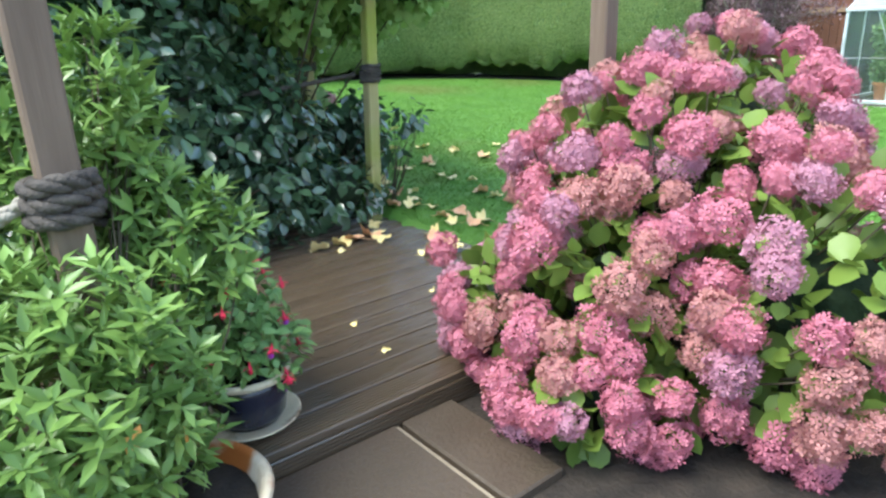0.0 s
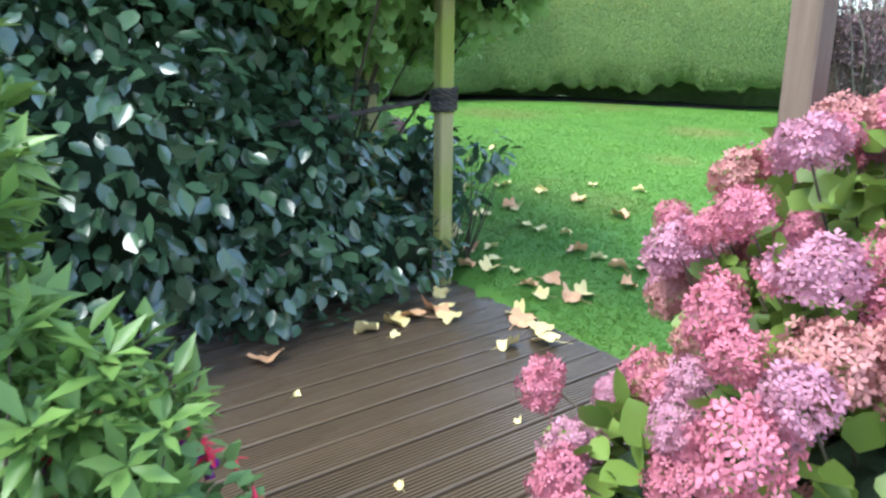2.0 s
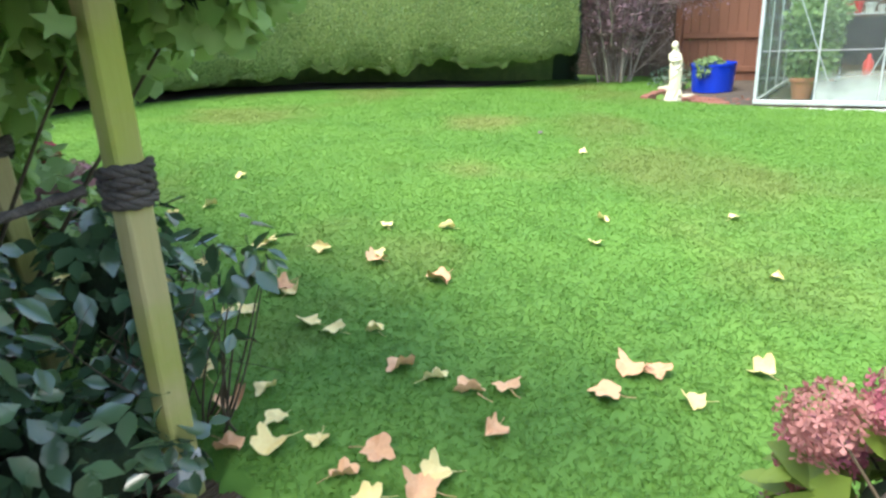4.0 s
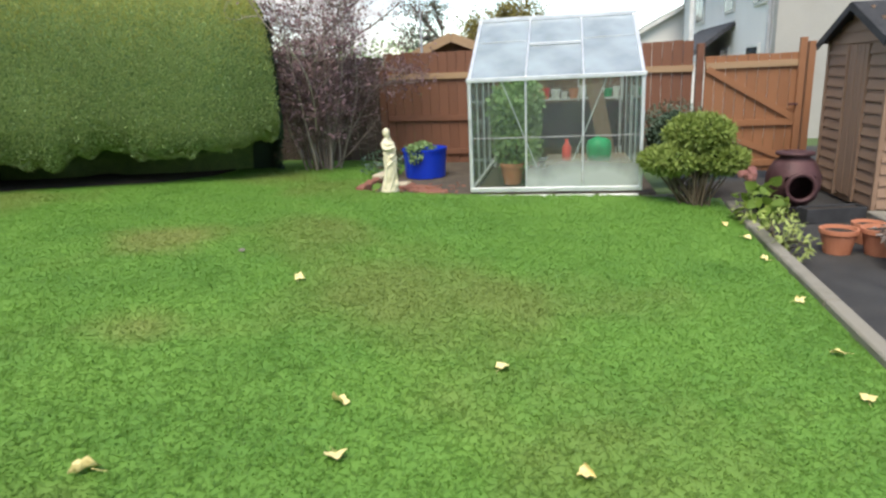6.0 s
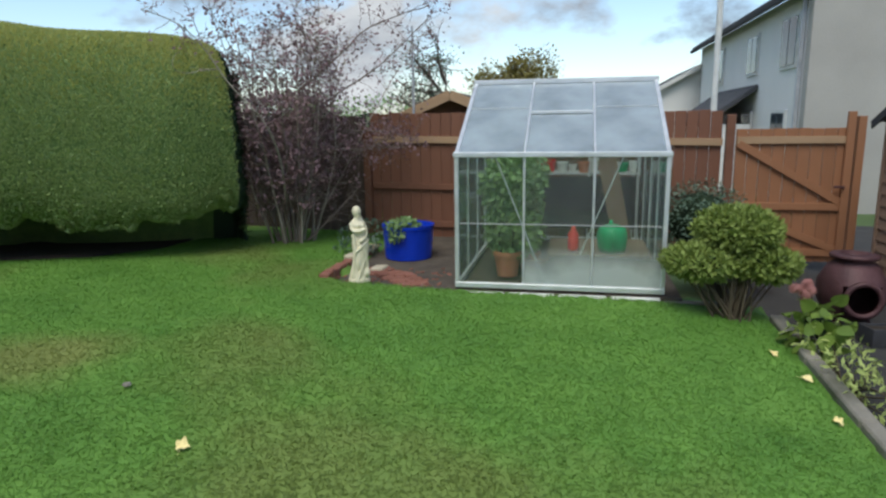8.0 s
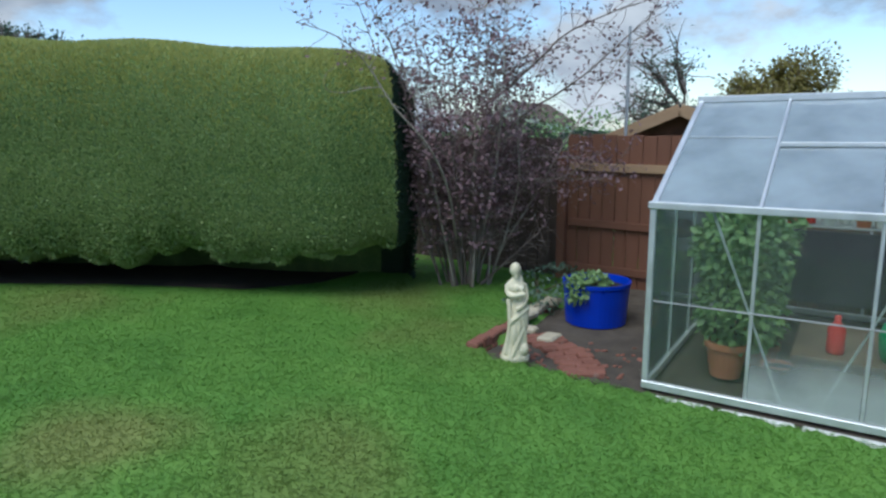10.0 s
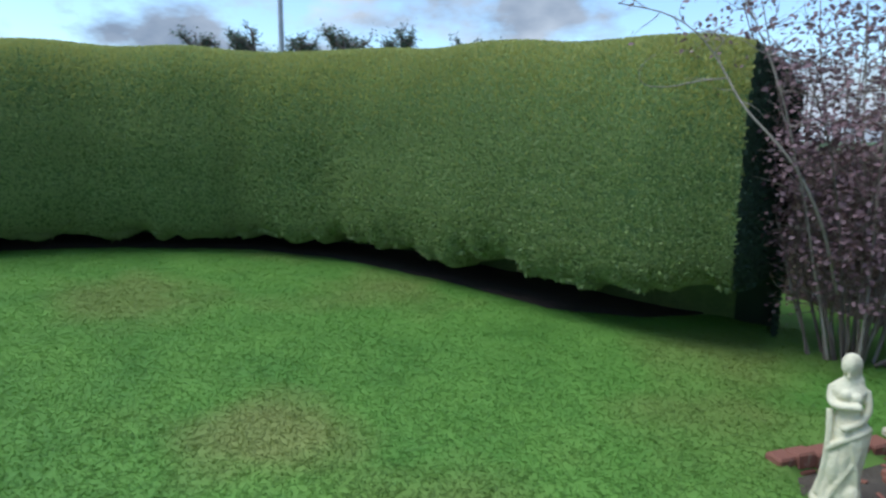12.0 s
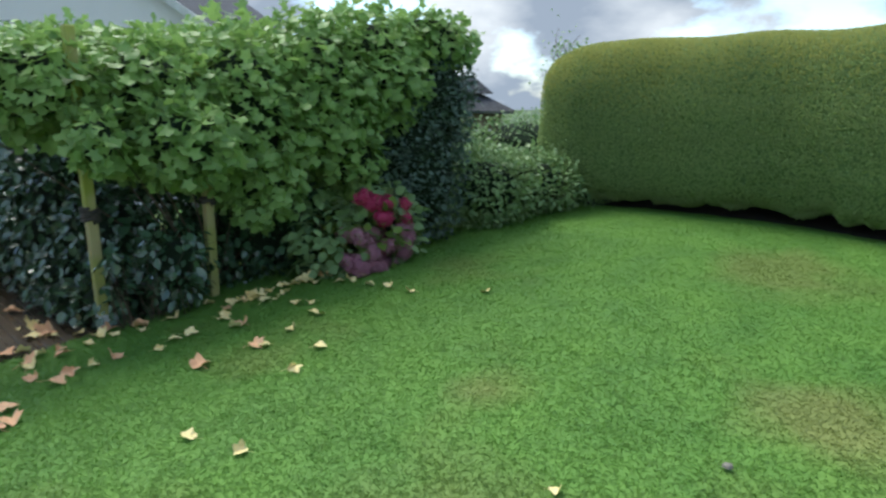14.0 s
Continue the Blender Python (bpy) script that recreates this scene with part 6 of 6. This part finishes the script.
def bungalow(name, label, m, w, l, e, r, wall, roof, trim=None):
    ob = thing(name, label, "house", m)
    b_ = bmesh.new()
    f_ = b_.faces.new([b_.verts.new(p_) for p_ in ((0, -w / 2, 0), (0, w / 2, 0), (0, w / 2, e), (0, 0, r), (0, -w / 2, e))])
    ex_ = bmesh.ops.extrude_face_region(b_, geom=[f_])
    bmesh.ops.translate(b_, vec=(l, 0, 0), verts=[q for q in ex_["geom"] if isinstance(q, bmesh.types.BMVert)])
    bmesh.ops.recalc_face_normals(b_, faces=b_.faces)
    part("wall", b_, wall, ob)
    for s2 in (-1, 1):
        d = Vector((0, s2 * w / 2, e - r)).normalized()
        p0, p1 = Vector((l / 2, 0, r + 0.06)), Vector((l / 2, s2 * w / 2, e + 0.06)) + d * 0.3
        part("roof", beam(p0, p1, l + 0.5, 0.1), roof, ob)
        part("barge_board", beam((-0.27, 0, r + 0.04), Vector((-0.27, s2 * w / 2, e + 0.04)) + d * 0.3, 0.04, 0.16), trim or M_WHITE, ob)
    return ob


bungalow("bungalow", "cream bungalow with a dark roof beyond the fence", uvp(33, -2.6, -0.14), 6.0, 9, 2.7, 4.3, M_RENDER, M_TILE)
bungalow("bungalow", "far pale bungalow with a brown roof", pose(27.5, 58.0, -0.14, 0, 0, 40), 5, 8, 3.0, 4.6, M_RENDER, material("brown_roof_tile", (0.10, 0.07, 0.05), (0.2, 0.14, 0.11), 0.85, 3.0, 0.4))
bungalow("neighbour_shed", "wooden shed gable with a felt roof behind the fence", uvp(15.6, 4.75, -0.14), 1.6, 2.0, 2.15, 2.48, M_FENCE, M_FELT, M_RAIL)
hut = thing("summerhouse", "timber summerhouse with a tiered dark tiled hip roof", "summerhouse", pose(-9.0, 9.2, 0.1, 0, 0, 12))
part("wall", box(1.3, 1.3, 2.0, (0, 0, 1.0), 0.01), M_POSTB, hut)
for e_, z0, z1 in ((0.88, 1.98, 2.36), (0.50, 2.34, 2.72)):
    b = bmesh.new()
    low_ = [b.verts.new((sx * e_, sy * e_, z0)) for sx, sy in ((-1, -1), (1, -1), (1, 1), (-1, 1))]
    top_ = [b.verts.new((sx * e_ * 0.30, sy * e_ * 0.30, z1)) for sx, sy in ((-1, -1), (1, -1), (1, 1), (-1, 1))]
    for q in range(4):
        b.faces.new((low_[q], low_[(q + 1) % 4], top_[(q + 1) % 4], top_[q]))
    b.faces.new(list(reversed(low_)))
    b.faces.new(top_)
    part("roof_tier", b, M_TILE, hut)
part("fascia", box(1.72, 1.72, 0.07, (0, 0, 1.96), 0.01), M_WINDOW, hut)
part("window", box(0.04, 0.6, 0.5, (0.66, 0.1, 1.35), 0.01), M_WHITE, hut)
part("pane", box(0.03, 0.5, 0.4, (0.675, 0.1, 1.35), 0), M_WINDOW, hut)
bungalow("neighbour_house", "white house with a dark roof behind the vine", pose(-10.0, 0.5, -0.14, 0, 0, 170), 8, 10, 3.4, 6.2, M_RENDER, M_TILE)
pole = thing("street_pole", "thin grey metal pole beyond the hedge", "pole", pose(-6.4, 22, -0.14))
part("shaft", lathe([(0.09, 0), (0.06, 8.5)], 12), M_PIPE, pole)
pole = thing("aerial_pole", "thin pale pole behind the fence", "pole", uvp(13.6, 4.95, -0.14))
part("shaft", lathe([(0.022, 0), (0.018, 3.4)], 8), M_PIPE, pole)
pole = thing("vent_pipe", "white pipe rising behind the fence", "pole", uvp(17.5, 0.15, -0.14))
part("shaft", lathe([(0.055, 0), (0.055, 4.6)], 10), M_WHITE, pole)


def tree(name, label, foot, height, spread, leaf_mat, seed, leaves, leaf=0.10, limbs=9, sparse=1.0, bare=False):
    g_ = np.random.default_rng(seed)
    ob = thing(name, label, "tree", Matrix.Translation(foot))
    trunk = wander(g_, (0, 0, 0), (0, 0, 1), height * 0.8, 10, 0.08)
    pieces, ends = [tube(trunk, 0.035 * height / 2 ** 0.5, 0.01 * height / 4, 8)], []
    for k in range(limbs):
        j = 3 + k * 6 // limbs
        a = g_.uniform(0, 2 * np.pi)
        limb = wander(g_, trunk[j], (math.cos(a), math.sin(a), g_.uniform(0.5, 1.1)), spread * g_.uniform(0.6, 1.1), 9, 0.25)
        pieces.append(tube(limb, 0.012 * height, 0.003 * height, 6))
        for q in limb[3:]:
            for _ in range(3):
                tw = wander(g_, q, g_.normal(0, 1, 3) + np.array([0, 0, 0.5]), spread * g_.uniform(0.2, 0.5), 6, 0.35)
                pieces.append(tube(tw, 0.0035 * height, 0.001 * height, 4))
                ends.append(tw)
    v_, t_ = joined(pieces)
    part("trunk", tri_mesh("trunk", v_, t_), M_BARK, ob)
    e = np.concatenate(ends)
    pick = e[g_.integers(0, len(e), leaves)] + g_.normal(0, 0.10 * spread * sparse, (leaves, 3))
    v_, t_ = leafy(g_, OVAL, pick, unit(pick - trunk[6]), leaf, 0.3, 0.7, 0.5)
    part("crown", tri_mesh("crown", v_, t_), leaf_mat, ob)
    return ob


tree("tree", "round autumn-tinted tree beyond the fence", tuple(at(30, 4.9, -0.14)), 4.6, 1.9, L_TREE, 81, 12000, 0.13, 18, 0.7)
tree("tree", "sparse grey-green tree behind the greenhouse", tuple(at(20, 5.8, -0.14)), 4.2, 1.5, L_DARK, 82, 2200, 0.07, 16, 0.5)
tree("tree", "olive tree beyond the fence", tuple(at(24, 5.2, -0.14)), 3.6, 1.5, L_TREE, 83, 7000, 0.09, 16, 0.7)
tree("tree", "bare-topped shrub tree behind the lawn border", (-8.5, 12.0, 0.0), 3.6, 1.4, L_MID, 84, 3000, 0.09, 12)
for k, (x, h) in enumerate(((-10.2, 7.2), (-9.1, 7.0), (-8.2, 7.1), (-7.3, 6.9), (-6.5, 6.9), (-5.6, 6.8), (-4.7, 6.8), (-3.8, 6.6), (-2.9, 6.5), (-2.0, 6.4), (-1.1, 6.2), (-0.3, 6.0))):
    tree("tree", "thin-topped distant tree beyond the hedge", (x, 23 + (k % 2), -0.14), h - 0.5, 0.8, L_DARK, 190 + k, 3200, 0.08, 18, 0.8)
bush("far_shrub", "scrubby hedge beyond the garden fence", "shrub", uvl([((16.5, 6.5, 1.2), (1.2, 1.5, 1.2)), ((18, 8.5, 1.3), (1.5, 2, 1.3)), ((21, 3.2, 1.3), (1.0, 1.2, 1.1))]), L_MID, OVAL, 0.10, 6000, 96, stems=12, foot=tuple(at(17, 7, -0.14)), core=0.8)
bush("far_shrub", "overgrown greenery behind the deck", "shrub", uvl([((-1.8, 3.4, 1.0), (0.8, 1.0, 1.3)), ((-2.2, 2.2, 0.9), (0.7, 0.8, 1.2))]), L_LAUREL, OVAL, 0.10, 5000, 97, stems=12, foot=tuple(at(-2.0, 2.8, 0.0)), core=0.75)
bush("far_shrub", "greenery beside the summerhouse", "shrub", [((-7.6, 10.2, 1.2), (1.0, 1.2, 0.9)), ((-7.2, 8.4, 1.2), (0.9, 1.2, 1.0))], L_MID, OVAL, 0.09, 5000, 98, stems=10, foot=(-7.4, 9.4, 0.3), core=0.75)

# ---- fallen leaves ----
def fallen_mesh(seed):
    g_ = np.random.default_rng(seed)
    # rim of a five-lobed leaf with toothed lobes, an inner ring and a centre
    rim_r = (0.36, 0.45, 0.48, 0.44, 0.36, 0.46, 0.52, 0.47, 0.37, 0.48, 0.55, 0.48, 0.37, 0.47, 0.52, 0.46, 0.36, 0.44, 0.48, 0.45)
    ang = np.linspace(0, 2 * np.pi, 21)[:20] - np.pi / 2
    rr = np.array(rim_r) * g_.uniform(0.88, 1.08, 20)
    rim = np.stack([rr * np.cos(ang), rr * np.sin(ang), np.zeros(20)], 1)
    v_ = np.concatenate([[(0, 0, 0)], rim * 0.5, rim])
    q = np.arange(20)
    n1, n2 = 1 + q, 1 + (q + 1) % 20
    t_ = np.concatenate([np.stack([0 * q, n1, n2], 1), np.stack([n1, n1 + 20, n2 + 20], 1), np.stack([n1, n2 + 20, n2], 1)])
    r = np.hypot(v_[:, 0], v_[:, 1])
    th0 = np.arctan2(v_[:, 1], v_[:, 0])
    v_[:, 2] = 0.05 + 0.24 * r * np.sin(2 * th0 + seed) + 0.10 * r * np.sin(5 * th0 + 2 * seed) + 0.20 * r ** 2 + g_.normal(0, 0.018, len(v_))
    # a flap folded over, as dry leaves curl
    phi, th = seed * 1.9 + 0.6, (1.0, 0.6, 0.3, 1.3, 0.8, 1.9)[seed % 6]
    nx, ny = math.cos(phi), math.sin(phi)
    over = np.clip(v_[:, 0] * nx + v_[:, 1] * ny - 0.16, 0, None)
    v_[:, 0] += over * nx * (math.cos(th) - 1)
    v_[:, 1] += over * ny * (math.cos(th) - 1)
    v_[:, 2] += over * math.sin(th) + 0.03 * (over > 0)
    v_[:, 2] -= min(0, v_[:, 2].min() + 0.02)
    return joined([(v_, t_), tube([(0, -0.3, 0.1), (0.03, -0.6, 0.05), (0.10, -0.85, 0.03)], 0.015, 0.010, 4)])


FALLEN = []
for k in range(6):
    v, t = fallen_mesh(k)
    for mat in (L_FALLEN, L_FALLENP):
        me = tri_mesh("leaf", v, t)
        me.materials.append(mat)
        FALLEN.append(me)
g = np.random.default_rng(101)


def drop_leaf(x, y, size, on_deck=False, pale=False):
    u_d, v_d = uv_of(x, y)
    on_deck = on_deck or (u_d < 2.64 and v_d < 4.75)
    z = DECK_Z + 0.004 if on_deck else lawn_z(x, y) + 0.010
    k = 2 * int(g.integers(0, 6)) + (1 if pale else 0)
    ob = part("fallen_leaf", FALLEN[k], None, m=pose(x, y, z, g.uniform(-12, 12), g.uniform(-12, 12), g.uniform(0, 360)))
    s_ = size * g.uniform(0.8, 1.2)
    ob.scale = (s_, s_, s_)
    tagged(ob, "curled orange fallen leaf lying on the deck" if on_deck else ("pale yellow fallen leaf on the grass" if pale else "curled orange fallen leaf on the grass"), "leaf", "fallen leaves")


for x, y in ((-0.44, 4.21), (-0.55, 4.12), (-0.62, 4.05), (-0.36, 4.12), (-0.75, 3.94), (-1.13, 3.60), (0.02, 4.1), (0.1, 4.0), (0.12, 3.85), (-0.05, 3.8)):
    drop_leaf(x, y, 0.15, True, g.random() < 0.75)
for x, y in ((-0.01, 3.16), (-0.38, 2.76), (-0.21, 2.47), (-0.9, 3.3), (-0.6, 3.9)):
    drop_leaf(x, y, 0.05, True, True)
for x, y in ((0.38, 5.08), (0.50, 4.96), (0.61, 4.84), (0.76, 4.81), (1.11, 4.66), (1.30, 4.77), (1.39, 4.73), (1.80, 4.60), (0.62, 4.59), (0.19, 4.61), (-0.31, 5.04), (-0.31, 4.79), (0.06, 4.54), (0.29, 4.40), (0.76, 5.81), (-0.05, 5.96)):
    drop_leaf(x, y, 0.13, False, g.random() < 0.12)
for x, y in ((-0.00, 4.73), (0.36, 4.45), (1.41, 4.52), (0.05, 5.56), (0.34, 5.40), (0.51, 6.22), (-0.08, 6.60), (-0.14, 6.54), (-0.33, 5.76), (-0.22, 5.77), (2.48, 5.28), (-0.24, 8.09), (0.66, 6.65), (1.02, 6.49), (-0.14, 4.89)):
    drop_leaf(x, y, 0.11, False, True)
for x, y in ((-0.41, 5.30), (0.00, 5.91), (0.49, 6.15), (-0.41, 6.50), (-0.73, 5.53), (-0.80, 5.91), (-0.64, 6.17), (-0.47, 6.37), (-0.48, 5.74), (-0.79, 7.04), (-1.01, 6.85), (-1.11, 6.96), (-0.69, 7.23), (-0.45, 7.41), (0.16, 5.46), (-0.17, 5.09), (-0.16, 4.75), (-0.38, 4.27), (-0.43, 4.48), (-0.01, 4.21), (0.12, 4.41), (0.21, 6.40), (1.79, 5.98), (-0.80, 6.23), (-0.62, 6.07), (-0.99, 6.74)):
    drop_leaf(x, y, 0.12, False, g.random() < 0.9)
for n in range(26):
    x, y, _z = at(3.0 + abs(g.normal(0, 0.10)), g.uniform(4.9, 6.5), 0)
    drop_leaf(x, y, 0.12, False, g.random() < 0.85)
for u, v_ in ((8.3, 1.12), (7.4, 1.15), (8.9, 1.1), (6.6, 1.2), (6.1, 1.25), (9.3, 1.2), (6.0, 3.0), (7.0, 4.5), (5.5, 3.7)):
    x, y, _z = at(u, v_, 0)
    drop_leaf(x, y, 0.08, False, True)
pebble = part("pebble", mesh_of(lathe([(0.014, 0), (0.027, 0.008), (0.022, 0.019), (0.006, 0.024)], 9)), M_KERB, m=pose(2.68, 8.73, lawn_z(2.68, 8.73) + 0.008))
tagged(pebble, "small grey stone lying on the lawn", "stone")

# ---- grass blades ----
g = np.random.default_rng(111)
n = 640000
x, y = g.uniform(-4.0, 8.0, n), g.uniform(2.8, 13.0, n)
u_, v_ = x * U.x + y * U.y, x * V.x + y * V.y
d = np.full(n, 1.0)
keep = ~((u_ < 2.67) & (v_ < 4.8)) & (v_ > KERB_V + 0.04) & ~((u_ > 10.28) & (v_ < 5.05))
near = np.clip(1.25 - 0.09 * np.hypot(x - 2.2, y - 5.5), 0.3, 1)
tuft = np.zeros(n)
for cell, weight in ((0.17, 0.4), (0.07, 0.6)):
    net = g.random((130, 130))
    gx, gy = (x + 4.5) / cell % 128, (y - 2.5) / cell % 128
    ix, iy = gx.astype(int), gy.astype(int)
    fx, fy = gx - ix, gy - iy
    tuft += weight * (net[ix, iy] * (1 - fx) * (1 - fy) + net[ix + 1, iy] * fx * (1 - fy) + net[ix, iy + 1] * (1 - fx) * fy + net[ix + 1, iy + 1] * fx * fy)
tuft = np.clip((tuft - 0.25) * 2.0, 0, 1)
keep &= g.random(n) < near * (0.85 + 0.15 * tuft)
x, y, tuft = x[keep], y[keep], tuft[keep]
n = len(x)
xc, yc = np.clip(x, -7, 8), np.clip(y, -2, 14.5)
z = -0.3784 - 0.01196 * xc + 0.1454 * yc - 0.002632 * xc * yc - 0.004694 * yc * yc + 0.085 * np.exp(-((xc - 7.0) ** 2 + (yc - 7.9) ** 2) / 1.6)
h = g.uniform(0.006, 0.013, n) * (0.85 + 0.4 * tuft)
a = g.uniform(0, 2 * np.pi, n)
w = g.uniform(0.003, 0.006, n)
lean = g.normal(0, 0.022, (n, 2))
p0 = np.stack([x - w * np.cos(a), y - w * np.sin(a), z - 0.004], 1)
p1 = np.stack([x + w * np.cos(a), y + w * np.sin(a), z - 0.004], 1)
p2 = np.stack([x + lean[:, 0], y + lean[:, 1], z + h], 1)
turned = np.cross(p1 - p0, p2 - p0)[:, 2] < 0
p0[turned], p1[turned] = p1[turned].copy(), p0[turned].copy()
vv = np.stack([p0, p1, p2], 1).reshape(-1, 3)
blade_mesh = tri_mesh("grass_blades", vv, np.arange(3 * n).reshape(-1, 3))
blades = part("grass_blades", blade_mesh, M_BLADE)
tagged(blades, "short mown green grass blades of the lawn", "grass", kind="stuff")
